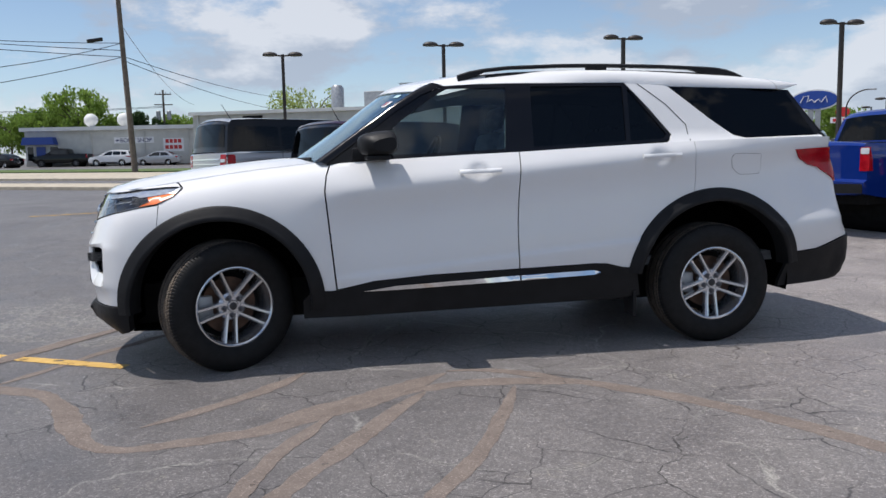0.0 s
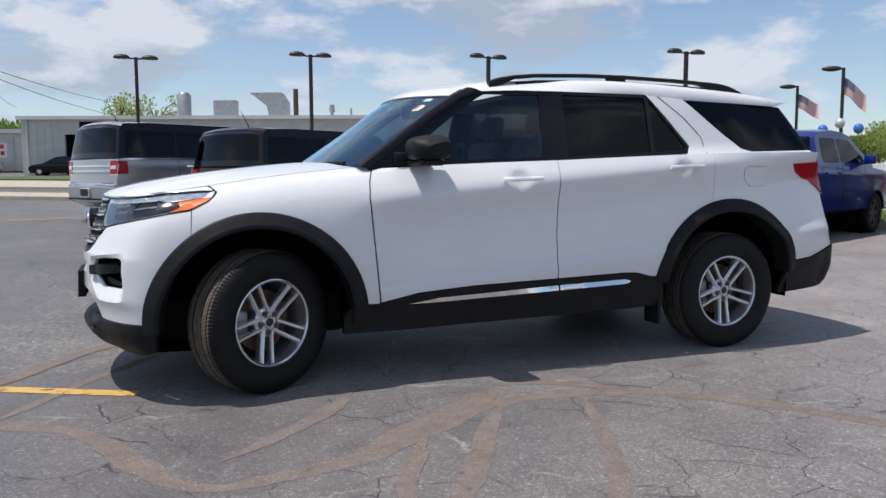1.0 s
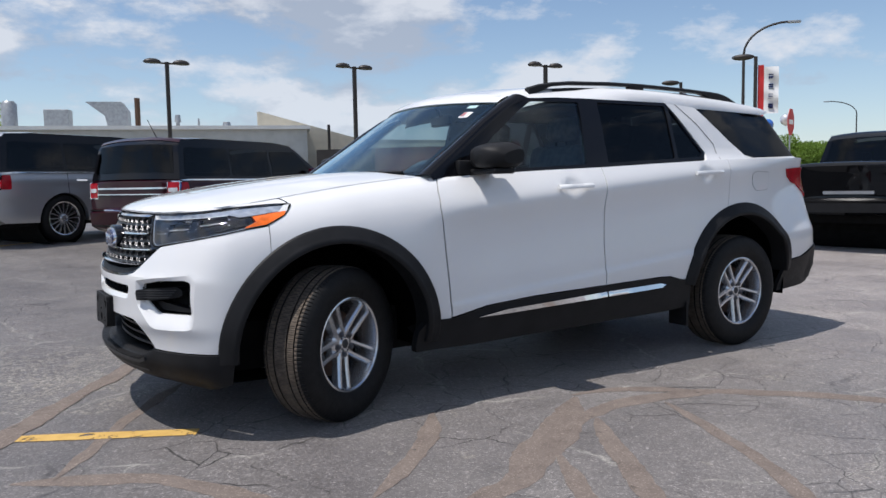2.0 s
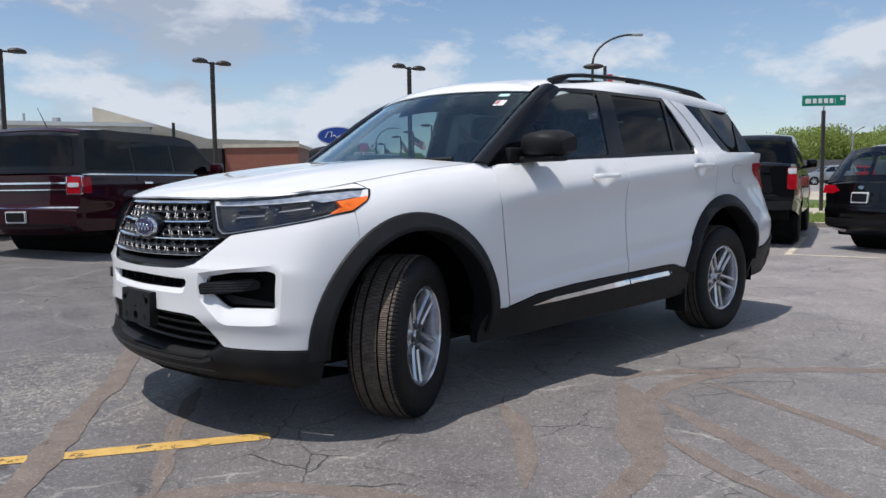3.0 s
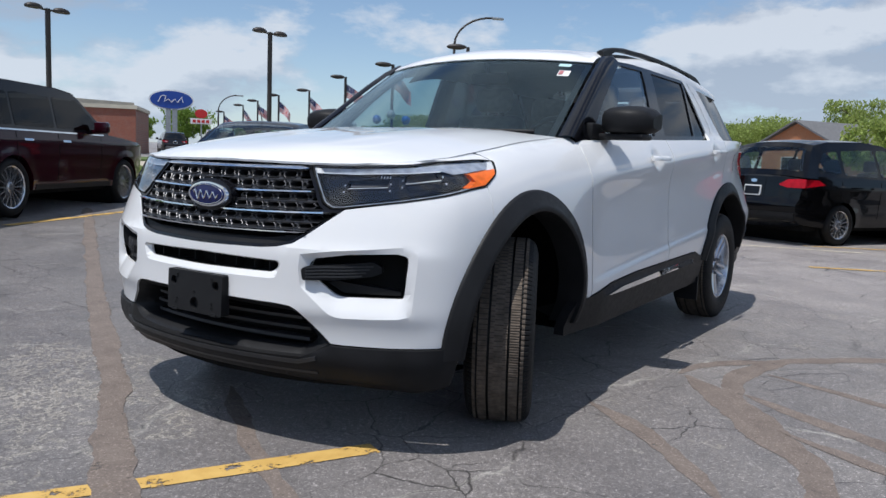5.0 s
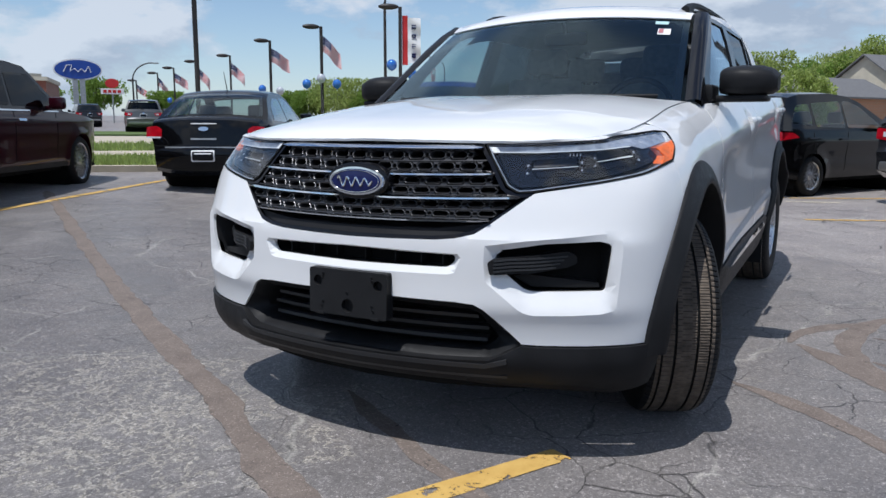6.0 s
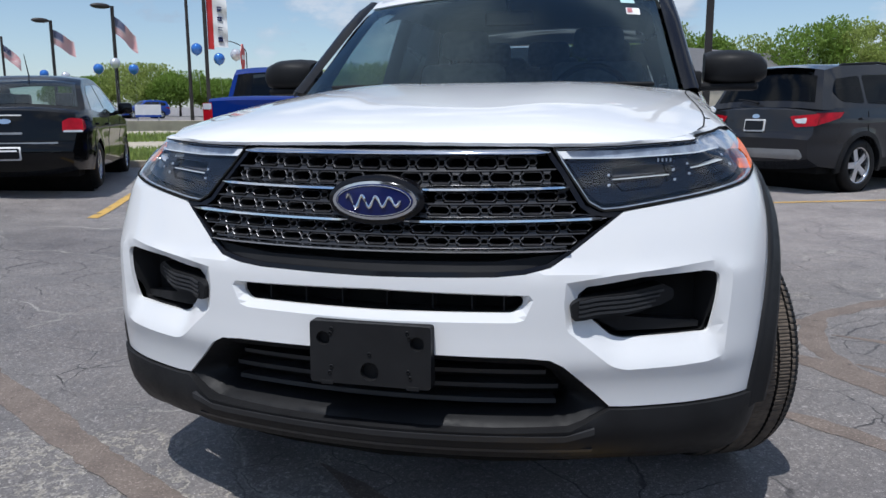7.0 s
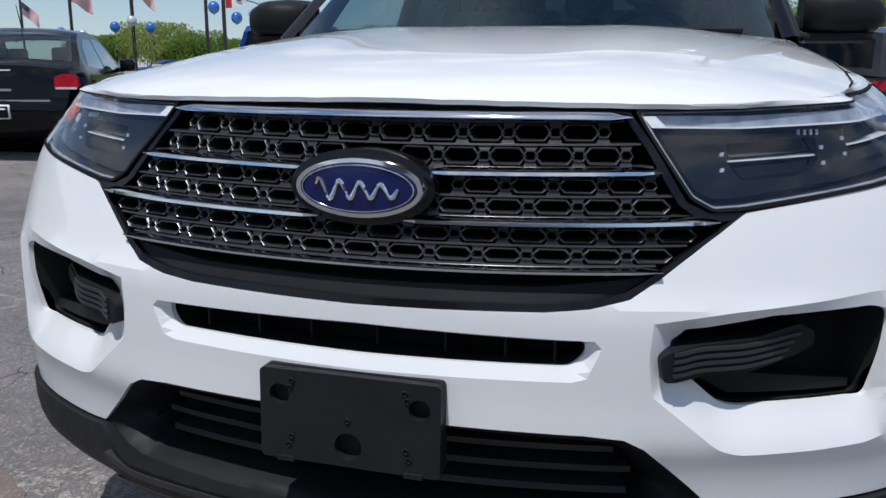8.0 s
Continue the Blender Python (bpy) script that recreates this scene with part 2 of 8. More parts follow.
seal = mixc(n, l, 1.0, seal, ramp(n, l, pebble, [(0.0, 0.8), (0.5, 1.0), (0.9, 1.05), (0.96, 1.45)]), "MULTIPLY")
flake = noise_tex(n, l, 13, 6, 0.7, vec=P_)
wornf = mathn(n, l, "ADD", mathn(n, l, "MULTIPLY", mathn(n, l, "SUBTRACT", flake, 0.5), 0.75), mathn(n, l, "ADD", mathn(n, l, "MULTIPLY", ramp(n, l, big, [(0.40, 0.0), (0.66, 1.0)]), 0.75), mathn(n, l, "MULTIPLY", mid, 0.9)))
for cx, cy, rr, much in ((-1.35, 1.3, 1.1, 0.16), (1.9, -3.0, 2.0, 0.42), (-2.2, 0.6, 1.2, 0.12)):
    away = n.new("ShaderNodeVectorMath")
    away.operation = "DISTANCE"
    l.new(P_, away.inputs[0])
    away.inputs[1].default_value = (cx, cy, 0.0)
    wornf = mathn(n, l, "ADD", wornf, mathn(n, l, "MULTIPLY", ramp(n, l, mathn(n, l, "DIVIDE", away.outputs["Value"], rr * 1.6), [(0.2, 1.0), (1.0, 0.0)]), much))
worn = ramp(n, l, mathn(n, l, "ADD", wornf, mathn(n, l, "MULTIPLY", stone, 0.2)), [(1.0, 0.0), (1.24, 1.0)])
col = mixc(n, l, worn, seal, grit)
# where the seal has flaked off, pale stone shows in ragged islands
bare = None
for cx, cy, rr in ((-1.45, 1.15, 1.5), (-2.5, 0.4, 1.3)):
    away = n.new("ShaderNodeVectorMath")
    away.operation = "DISTANCE"
    l.new(P_, away.inputs[0])
    away.inputs[1].default_value = (cx, cy, 0.0)
    near = ramp(n, l, mathn(n, l, "DIVIDE", away.outputs["Value"], rr), [(0.35, 1.0), (1.0, 0.0)])
    bare = near if bare is None else mathn(n, l, "MAXIMUM", bare, near)
grain = mathn(n, l, "ADD", mathn(n, l, "MULTIPLY", noise_tex(n, l, 24, 6, 0.62, vec=P_), 0.62), mathn(n, l, "MULTIPLY", noise_tex(n, l, 4.5, 6, 0.66, vec=P_), 0.38))
ragged = mathn(n, l, "ADD", grain, mathn(n, l, "MULTIPLY", bare, 0.095))
islands = ramp(n, l, mathn(n, l, "ADD", ragged, mathn(n, l, "MULTIPLY", stone, 0.05)), [(0.652, 0.0), (0.672, 1.0)])
col = mixc(n, l, mathn(n, l, "MULTIPLY", islands, 0.85), col, ramp(n, l, stone, [(0.0, (0.17, 0.155, 0.14)), (0.5, (0.27, 0.25, 0.225)), (1.0, (0.42, 0.395, 0.355))]))
# the torn rims of the flakes: crisp pale curls with a dark edge
curl = mathn(n, l, "ABSOLUTE", mathn(n, l, "SUBTRACT", noise_tex(n, l, 8.5, 5, 0.62, vec=warp(n, l, P_, 3.0, 0.12)), 0.5))
torn = ramp(n, l, mathn(n, l, "ADD", noise_tex(n, l, 2.3, 5, 0.65, vec=P_), mathn(n, l, "MULTIPLY", bare, 0.24)), [(0.62, 0.0), (0.67, 1.0)])
rims = mathn(n, l, "MULTIPLY", ramp(n, l, mathn(n, l, "ADD", curl, mathn(n, l, "MULTIPLY", stone, 0.012)), [(0.024, 1.0), (0.034, 0.0)]), torn)
edge_ = mathn(n, l, "MULTIPLY", ramp(n, l, curl, [(0.03, 0.0), (0.036, 1.0), (0.046, 1.0), (0.056, 0.0)]), torn)
col = mixc(n, l, mathn(n, l, "MULTIPLY", edge_, 0.4), col, (0.05, 0.046, 0.044))
col = mixc(n, l, mathn(n, l, "MULTIPLY", rims, 0.9), col, ramp(n, l, stone, [(0.0, (0.2, 0.18, 0.155)), (0.6, (0.33, 0.305, 0.265)), (1.0, (0.5, 0.47, 0.42))]))
stain = noise_tex(n, l, 0.9, 6, 0.6, vec=P_)
col = mixc(n, l, 1.0, col, ramp(n, l, stain, [(0.3, (0.80, 0.79, 0.80)), (0.7, (1.18, 1.17, 1.15))]), "MULTIPLY")
# colour mixed paler towards the far end of the lot
sep = n.new("ShaderNodeSeparateXYZ")
l.new(P_, sep.inputs[0])
far_pale = ramp(n, l, mathn(n, l, "DIVIDE", mathn(n, l, "ADD", sep.outputs[0], mathn(n, l, "MULTIPLY", big, 3.0)), 12.0), [(0.34, 0.0), (0.56, 1.0)])
col = mixc(n, l, far_pale, col, mixc(n, l, 1.0, col, (1.42, 1.40, 1.40), "MULTIPLY"))
# cracks: long ones, dark with pale lips, and a fine net in patches
long_d = voronoi(n, l, warp(n, l, P_, 1.7, 0.55), 0.62, "DISTANCE_TO_EDGE").outputs["Distance"]
net_d = voronoi(n, l, warp(n, l, P_, 5.0, 0.16), 2.7, "DISTANCE_TO_EDGE").outputs["Distance"]
gate_l = ramp(n, l, noise_tex(n, l, 1.3, 4, vec=P_), [(0.42, 0.0), (0.5, 1.0)])
gate_n = ramp(n, l, noise_tex(n, l, 0.75, 6, 0.65, vec=P_), [(0.45, 0.0), (0.52, 1.0)])
lip = mathn(n, l, "MULTIPLY", ramp(n, l, long_d, [(0.0, 1.0), (0.003, 0.8), (0.0065, 0.0)]), gate_l)
col = mixc(n, l, mathn(n, l, "MULTIPLY", mathn(n, l, "MULTIPLY", lip, ramp(n, l, stone, [(0.25, 0.25), (0.6, 1.0)])), 0.9), col, (0.4, 0.38, 0.34))
dark_l = mathn(n, l, "MULTIPLY", ramp(n, l, long_d, [(0.0, 1.0), (0.0022, 1.0), (0.0034, 0.0)]), ramp(n, l, noise_tex(n, l, 3.1, 4, vec=P_), [(0.47, 0.0), (0.55, 1.0)]))
dark_n = mathn(n, l, "MULTIPLY", ramp(n, l, net_d, [(0.0, 1.0), (0.006, 0.9), (0.011, 0.0)]), mathn(n, l, "MULTIPLY", gate_n, mathn(n, l, "SUBTRACT", 1.0, mathn(n, l, "MULTIPLY", bare, 0.75))))
crk = mathn(n, l, "MAXIMUM", dark_l, dark_n)
col = mixc(n, l, mathn(n, l, "MULTIPLY", crk, 0.8), col, (0.022, 0.02, 0.02))
l.new(col, b.inputs["Base Color"])
l.new(mixc(n, l, worn, ramp(n, l, mid, [(0.3, 0.42), (0.7, 0.62)]), (0.8, 0.8, 0.8)), b.inputs["Roughness"])
b.inputs["Specular IOR Level"].default_value = 0.4
b.inputs["Diffuse Roughness"].default_value = 1.0
relief = mathn(n, l, "SUBTRACT", mathn(n, l, "ADD", stone_d, mathn(n, l, "MULTIPLY", fleck, 0.3)), mathn(n, l, "ADD", mathn(n, l, "MULTIPLY", crk, 1.5), mathn(n, l, "MULTIPLY", mathn(n, l, "MAXIMUM", rims, islands), 0.7)))
bump(n, l, b, relief, 0.2, 0.005)
M["asphalt"] = m

m, n, l, b = material("crack_filler_dirt")
tc = n.new("ShaderNodeTexCoord")
P_ = tc.outputs["Object"]
f = noise_tex(n, l, 7, 7, 0.68, vec=P_)
dust, dust_d = stone_speckle(n, l, P_, 190)
c = ramp(n, l, f, [(0.3, (0.135, 0.108, 0.093)), (0.7, (0.20, 0.163, 0.14))])
l.new(mixc(n, l, 1.0, c, ramp(n, l, dust, [(0.0, 0.82), (0.9, 1.12), (0.97, 1.7)]), "MULTIPLY"), b.inputs["Base Color"])
b.inputs["Roughness"].default_value = 0.9
l.new(ramp(n, l, noise_tex(n, l, 11, 7, 0.7, vec=P_), [(0.24, 0.0), (0.4, 0.95)]), b.inputs["Alpha"])
bump(n, l, b, dust_d, 0.3, 0.003)
M["filler"] = m


def road_paint(name, dark, light):
    """Paint worn through in specks and flakes."""
    m, n, l, b = material(name)
    tc = n.new("ShaderNodeTexCoord")
    v = tc.outputs["Object"]
    l.new(ramp(n, l, noise_tex(n, l, 12, 6, 0.6, vec=v), [(0.3, dark), (0.7, light)]), b.inputs["Base Color"])
    b.inputs["Roughness"].default_value = 0.75
    w = mathn(n, l, "ADD", mathn(n, l, "MULTIPLY", noise_tex(n, l, 6, 8, 0.7, vec=v), 0.8), mathn(n, l, "MULTIPLY", noise_tex(n, l, 90, 4, 0.7, vec=v), 0.2))
    l.new(ramp(n, l, w, [(0.425, 0.0), (0.455, 1.0)]), b.inputs["Alpha"])
    bump(n, l, b, noise_tex(n, l, 140, 3, vec=v), 0.25, 0.003)
    return m


M["yellow"] = road_paint("yellow_marking", (0.48, 0.29, 0.07), (0.60, 0.39, 0.115))
M["white_line"] = road_paint("pale_marking", (0.55, 0.48, 0.36), (0.68, 0.62, 0.5))

m, n, l, b = material("grass_soil")
f = noise_tex(n, l, 5, 6, 0.7)
l.new(ramp(n, l, f, [(0.3, (0.05, 0.09, 0.02)), (0.7, (0.12, 0.17, 0.045))]), b.inputs["Base Color"])
b.inputs["Roughness"].default_value = 0.95
bump(n, l, b, noise_tex(n, l, 60, 4), 0.8, 0.02)
M["grass"] = m

def brick_wall(name, c1, c2, mortar):
    m, n, l, b = material(name)
    tc = n.new("ShaderNodeTexCoord")
    br = n.new("ShaderNodeTexBrick")
    br.inputs["Color1"].default_value, br.inputs["Color2"].default_value, br.inputs["Mortar"].default_value = rgba(c1), rgba(c2), rgba(mortar)
    br.inputs["Scale"].default_value = 4.0
    mp = n.new("ShaderNodeMapping")
    mp.inputs["Rotation"].default_value = (radians(90), 0, 0)
    l.new(tc.outputs["Object"], mp.inputs[0])
    l.new(mp.outputs[0], br.inputs["Vector"])
    l.new(br.outputs["Color"], b.inputs["Base Color"])
    b.inputs["Roughness"].default_value = 0.9
    return m


M["brick"] = brick_wall("red_brick_wall", (0.24, 0.065, 0.04), (0.32, 0.10, 0.06), (0.25, 0.2, 0.17))
M["brick_orange"] = brick_wall("orange_brick_wall", (0.42, 0.15, 0.06), (0.5, 0.19, 0.08), (0.35, 0.25, 0.18))

# ---- building helpers ----
from mathutils.geometry import delaunay_2d_cdt


def smoothstep(a, b, v):
    t = min(1.0, max(0.0, (v - a) / (b - a)))
    return t * t * (3 - 2 * t)


def lut(table, v):
    """Smooth interpolation in a table of (key, value)."""
    if v <= table[0][0]:
        return table[0][1]
    for i in range(len(table) - 1):
        (a, p), (b, q) = table[i], table[i + 1]
        if v <= b:
            t = (v - a) / (b - a)
            s0 = (q - table[i - 1][1]) / (b - table[i - 1][0]) if i else (q - p) / (b - a)
            s1 = (table[i + 2][1] - p) / (table[i + 2][0] - a) if i + 2 < len(table) else (q - p) / (b - a)
            h = b - a
            t2, t3 = t * t, t * t * t
            return (2 * t3 - 3 * t2 + 1) * p + (t3 - 2 * t2 + t) * h * s0 + (-2 * t3 + 3 * t2) * q + (t3 - t2) * h * s1
    return table[-1][1]


def lin(table, v):
    return float(np.interp(v, [p[0] for p in table], [p[1] for p in table]))


def linked(name, mesh, parent=None, label=""):
    ob = new(name, mesh)
    if parent is not None:
        ob.parent = parent
    if label:
        ob["label"] = label
    return ob


def solid(name, verts, faces, mat, parent=None, label="", smooth=False, sharp=None):
    me = bpy.data.meshes.new(name)
    me.from_pydata([tuple(v) for v in verts], [], faces)
    me.materials.append(mat)
    if smooth:
        me.polygons.foreach_set("use_smooth", [True] * len(me.polygons))
        if sharp:
            me.set_sharp_from_angle(angle=radians(sharp))
    me.update()
    return linked(name, me, parent, label)


def outward(me, mid):
    """Turn a sheet's faces away from a point."""
    total = sum(p.normal.dot(p.center - mid) * p.area for p in me.polygons)
    if total < 0:
        me.flip_normals()


def part(name, bm, mat, parent=None, label="", smooth=False, sharp=40):
    me = bpy.data.meshes.new(name)
    bmesh.ops.recalc_face_normals(bm, faces=bm.faces)
    bm.to_mesh(me)
    bm.free()
    me.materials.append(mat)
    if smooth:
        me.polygons.foreach_set("use_smooth", [True] * len(me.polygons))
        me.set_sharp_from_angle(angle=radians(sharp))
    return linked(name, me, parent, label)


def thing(name, m, label, category, group="", kind=""):
    ob = new(name)
    ob.matrix_world = m
    ob.empty_display_size = 0.1
    return tagged(ob, label, category, group, kind)


def add_box(bm, x0, x1, y0, y1, z0, z1, bevel=0.0, m=None):
    r = bmesh.ops.create_cube(bm, size=1.0, matrix=Matrix.LocRotScale(((x0 + x1) / 2, (y0 + y1) / 2, (z0 + z1) / 2), None, (x1 - x0, y1 - y0, z1 - z0)))
    vs = r["verts"]
    if bevel:
        es = {e for v in vs for e in v.link_edges}
        vs = list({v for f in bmesh.ops.bevel(bm, geom=list(es), offset=bevel, segments=2, affect="EDGES", profile=0.5)["faces"] for v in f.verts} | {v for v in vs if v.is_valid})
    if m is not None:
        bmesh.ops.transform(bm, matrix=m, verts=vs)
    return vs


def box(name, x0, x1, y0, y1, z0, z1, mat, parent=None, label="", bevel=0.0, m=None):
    bm = bmesh.new()
    add_box(bm, x0, x1, y0, y1, z0, z1, bevel, m)
    return part(name, bm, mat, parent, label)


def add_tube(bm, pts, radii, seg=10, cap=True):
    """A round tube along points."""
    pts = [Vector(p) for p in pts]
    if isinstance(radii, (int, float)):
        radii = [radii] * len(pts)
    rings = []
    ref = None
    for i, p in enumerate(pts):
        d = (pts[min(i + 1, len(pts) - 1)] - pts[max(i - 1, 0)]).normalized()
        if ref is None:
            ref = d.orthogonal().normalized()
        ref = (ref - d * ref.dot(d)).normalized()
        o = d.cross(ref)
        rings.append([bm.verts.new(p + (ref * math.cos(a) + o * math.sin(a)) * radii[i]) for a in (2 * math.pi * k / seg for k in range(seg))])
    for a, b in zip(rings, rings[1:]):
        for k in range(seg):
            bm.faces.new((a[k], a[(k + 1) % seg], b[(k + 1) % seg], b[k]))
    if cap:
        bm.faces.new(rings[0][::-1])
        bm.faces.new(rings[-1])


def tube(name, pts, radii, mat, parent=None, label="", seg=10):
    bm = bmesh.new()
    add_tube(bm, pts, radii, seg)
    return part(name, bm, mat, parent, label, True)


def add_lathe(bm, prof, seg=40, m=None):
    """Turn (radius, y) points about the y axis."""
    rings = []
    for r, y in prof:
        ring = [bm.verts.new((r * math.cos(a), y, r * math.sin(a))) for a in (2 * math.pi * k / seg for k in range(seg))] if r > 1e-5 else [bm.verts.new((0, y, 0))]
        if m is not None:
            for v in ring:
                v.co = m @ v.co
        rings.append(ring)
    for a, b in zip(rings, rings[1:]):
        for k in range(seg):
            q = [a[k % len(a)], a[(k + 1) % len(a)], b[(k + 1) % len(b)], b[k % len(b)]]
            q = list(dict.fromkeys(q))
            if len(q) > 2:
                bm.faces.new(q)


def inside(p, poly):
    x, y = p
    c = False
    j = len(poly) - 1
    for i in range(len(poly)):
        xi, yi = poly[i]
        xj, yj = poly[j]
        if (yi > y) != (yj > y) and x < (xj - xi) * (y - yi) / (yj - yi) + xi:
            c = not c
        j = i
    return c


def resample(poly, step, closed=True):
    out = []
    n = len(poly)
    for i in range(n if closed else n - 1):
        a, b = Vector(poly[i]), Vector(poly[(i + 1) % n])
        k = max(1, int(math.ceil((b - a).length / step)))
        out += [tuple(a.lerp(b, j / k)) for j in range(k)]
    if not closed:
        out.append(tuple(poly[-1]))
    return out


def rounded(poly, r, seg=4):
    """Round a polygon's corners; r is one radius or one for each corner."""
    out = []
    n = len(poly)
    for i in range(n):
        rr = r if isinstance(r, (int, float)) else r[i]
        p, q, s = Vector(poly[i - 1]), Vector(poly[i]), Vector(poly[(i + 1) % n])
        if rr <= 0:
            out.append(tuple(q))
            continue
        a = q + (p - q).normalized() * min(rr, (p - q).length * 0.45)
        b = q + (s - q).normalized() * min(rr, (s - q).length * 0.45)
        for k in range(seg + 1):
            t = k / seg
            out.append(tuple(a * (1 - t) ** 2 + q * 2 * t * (1 - t) + b * t * t))
    return out


def drawn_in(poly, d):
    """The polygon with every edge moved inwards by d; turning direction does not matter."""
    n = len(poly)
    area = sum(poly[i - 1][0] * poly[i][1] - poly[i][0] * poly[i - 1][1] for i in range(n))
    sg = 1 if area > 0 else -1
    out = []
    for i in range(n):
        p, q, s = Vector(poly[i - 1]), Vector(poly[i]), Vector(poly[(i + 1) % n])
        u, v = (q - p).normalized(), (s - q).normalized()
        nu, nv = Vector((-u.y, u.x)) * sg, Vector((-v.y, v.x)) * sg
        k = nu + nv
        out.append(tuple(q + k * (d / max(0.35, 1 + nu.dot(nv)))))
    return out


def edge_gap(p, segs):
    best = 1e9
    px, py = p
    for (ax, ay, dx, dy, ll) in segs:
        t = ((px - ax) * dx + (py - ay) * dy) / ll if ll else 0.0
        t = 0.0 if t < 0 else 1.0 if t > 1 else t
        q = (ax + t * dx - px) ** 2 + (ay + t * dy - py) ** 2
        if q < best:
            best = q
    return math.sqrt(best)


def panel_data(outline, fn, step, holes=(), thick=0.0, inward=None, extra=(), lines=()):
    """A sheet that fills a flat outline and is laid on the surface fn(a, b); its rim is turned in by thick along inward, and edges run along the fold lines."""
    loops = [resample(p, step) for p in (outline, *holes)]
    segs = []
    verts, edges = [], []
    for lp in loops:
        base = len(verts)
        verts += [Vector(p) for p in lp]
        for i in range(len(lp)):
            edges.append((base + i, base + (i + 1) % len(lp)))
            (ax, ay), (bx, by) = lp[i], lp[(i + 1) % len(lp)]
            segs.append((ax, ay, bx - ax, by - ay, (bx - ax) ** 2 + (by - ay) ** 2))
    for ln in lines:
        base = len(verts)
        for (ax, ay), (bx, by) in zip(ln, ln[1:]):
            n_ = max(1, round(math.hypot(bx - ax, by - ay) / (step * .7)))
            verts += [Vector((ax + (bx - ax) * k / n_, ay + (by - ay) * k / n_)) for k in range(n_)]
            segs.append((ax, ay, bx - ax, by - ay, (bx - ax) ** 2 + (by - ay) ** 2))
        verts.append(Vector(ln[-1]))
        edges += [(k, k + 1) for k in range(base, len(verts) - 1)]
    xs, ys = [p[0] for p in loops[0]], [p[1] for p in loops[0]]
    grid = []
    y = min(ys) + step * 0.5
    row = 0
    while y < max(ys):
        x = min(xs) + step * (0.25 + 0.5 * (row % 2))
        while x < max(xs):
            grid.append((x, y))
            x += step
        y += step * 0.87
        row += 1
    for p in (*grid, *extra):
        if inside(p, loops[0]) and not any(inside(p, h) for h in loops[1:]) and edge_gap(p, segs) > step * 0.35:
            verts.append(Vector(p))
    vo, eo, fo, *_ = delaunay_2d_cdt(verts, edges, [], 0, 1e-6)
    faces = []
    for f in fo:
        c = (sum(vo[i][0] for i in f) / len(f), sum(vo[i][1] for i in f) / len(f))
        if inside(c, loops[0]) and not any(inside(c, h) for h in loops[1:]):
            faces.append(tuple(f))
    pts = [Vector(fn(v[0], v[1])) for v in vo]
    if thick:
        count = {}
        for f in faces:
            for i in range(len(f)):
                a, b = f[i], f[(i + 1) % len(f)]
                count[(min(a, b), max(a, b))] = count.get((min(a, b), max(a, b)), 0) + 1
        rim = [(f[i], f[(i + 1) % len(f)]) for f in faces for i in range(len(f)) if count[(min(f[i], f[(i + 1) % len(f)]), max(f[i], f[(i + 1) % len(f)]))] == 1]
        twin = {}
        for a, b in rim:
            for k in (a, b):
                if k not in twin:
                    d = Vector(inward(*vo[k])) if callable(inward) else Vector(inward)
                    twin[k] = (k, len(pts))
                    pts.append(pts[k] + d * thick)
            faces.append((twin[a][0], twin[a][1], twin[b][1], twin[b][0]))
    return pts, faces


def panel(name, outline, fn, mat, parent, step=0.05, holes=(), thick=0.0, inward=None, label="", sharp=50, mirror=False, extra=(), lines=()):
    pts, faces = panel_data(outline, fn, step, holes, thick, inward, extra, lines)
    if mirror:
        pts = [Vector((p.x, -p.y, p.z)) for p in pts]
        faces = [f[::-1] for f in faces]
    return solid(name, pts, faces, mat, parent, label, True, sharp)


def grid_faces(rows, cols, closed=False):
    out = []
    for i in range(rows - 1):
        for j in range(cols if closed else cols - 1):
            k = (j + 1) % cols
            out.append((i * cols + j, i * cols + k, (i + 1) * cols + k, (i + 1) * cols + j))
    return out


def prism(name, outline, m, depth, mat, parent=None, label="", holes=(), bevel=0.0):
    """A flat outline (x, z) made into a plate of that depth along y."""
    bm = bmesh.new()
    vs = [bm.verts.new((p[0], 0, p[1])) for p in outline]
    f = bm.faces.new(vs)
    r = bmesh.ops.extrude_face_region(bm, geom=[f])
    bmesh.ops.translate(bm, vec=(0, depth, 0), verts=[v for v in r["geom"] if isinstance(v, bmesh.types.BMVert)])
    if bevel:
        bmesh.ops.bevel(bm, geom=[e for e in bm.edges if e.calc_face_angle(0) > 0.5], offset=bevel, segments=2, affect="EDGES")
    bmesh.ops.transform(bm, matrix=m, verts=bm.verts)
    return part(name, bm, mat, parent, label)


# ---- the ground: level round the middle, rising gently to the back ----
def ground_z(x, y):
    return 0.36 * smoothstep(1.0, 11.0, y) + 0.0135 * max(0.0, y - 9.0)

# ---- ground sheet ----
gx = sorted(set([-900, -400, -200, -120] + list(range(-80, 81, 4)) + [120, 200, 400, 900]))
gy = sorted(set([-900, -300, -100, -50, -25, -12, -6, -3, 0] + list(range(1, 14)) + [16, 20, 30, 45, 70, 110, 200, 450, 900]))
solid("ground", [(x, y, ground_z(x, y)) for y in gy for x in gx], grid_faces(len(gy), len(gx)), M["asphalt"], None, "", True)
tagged(bpy.data.objects["ground"], "worn grey asphalt parking lot with cracks", "ground", kind="structure")


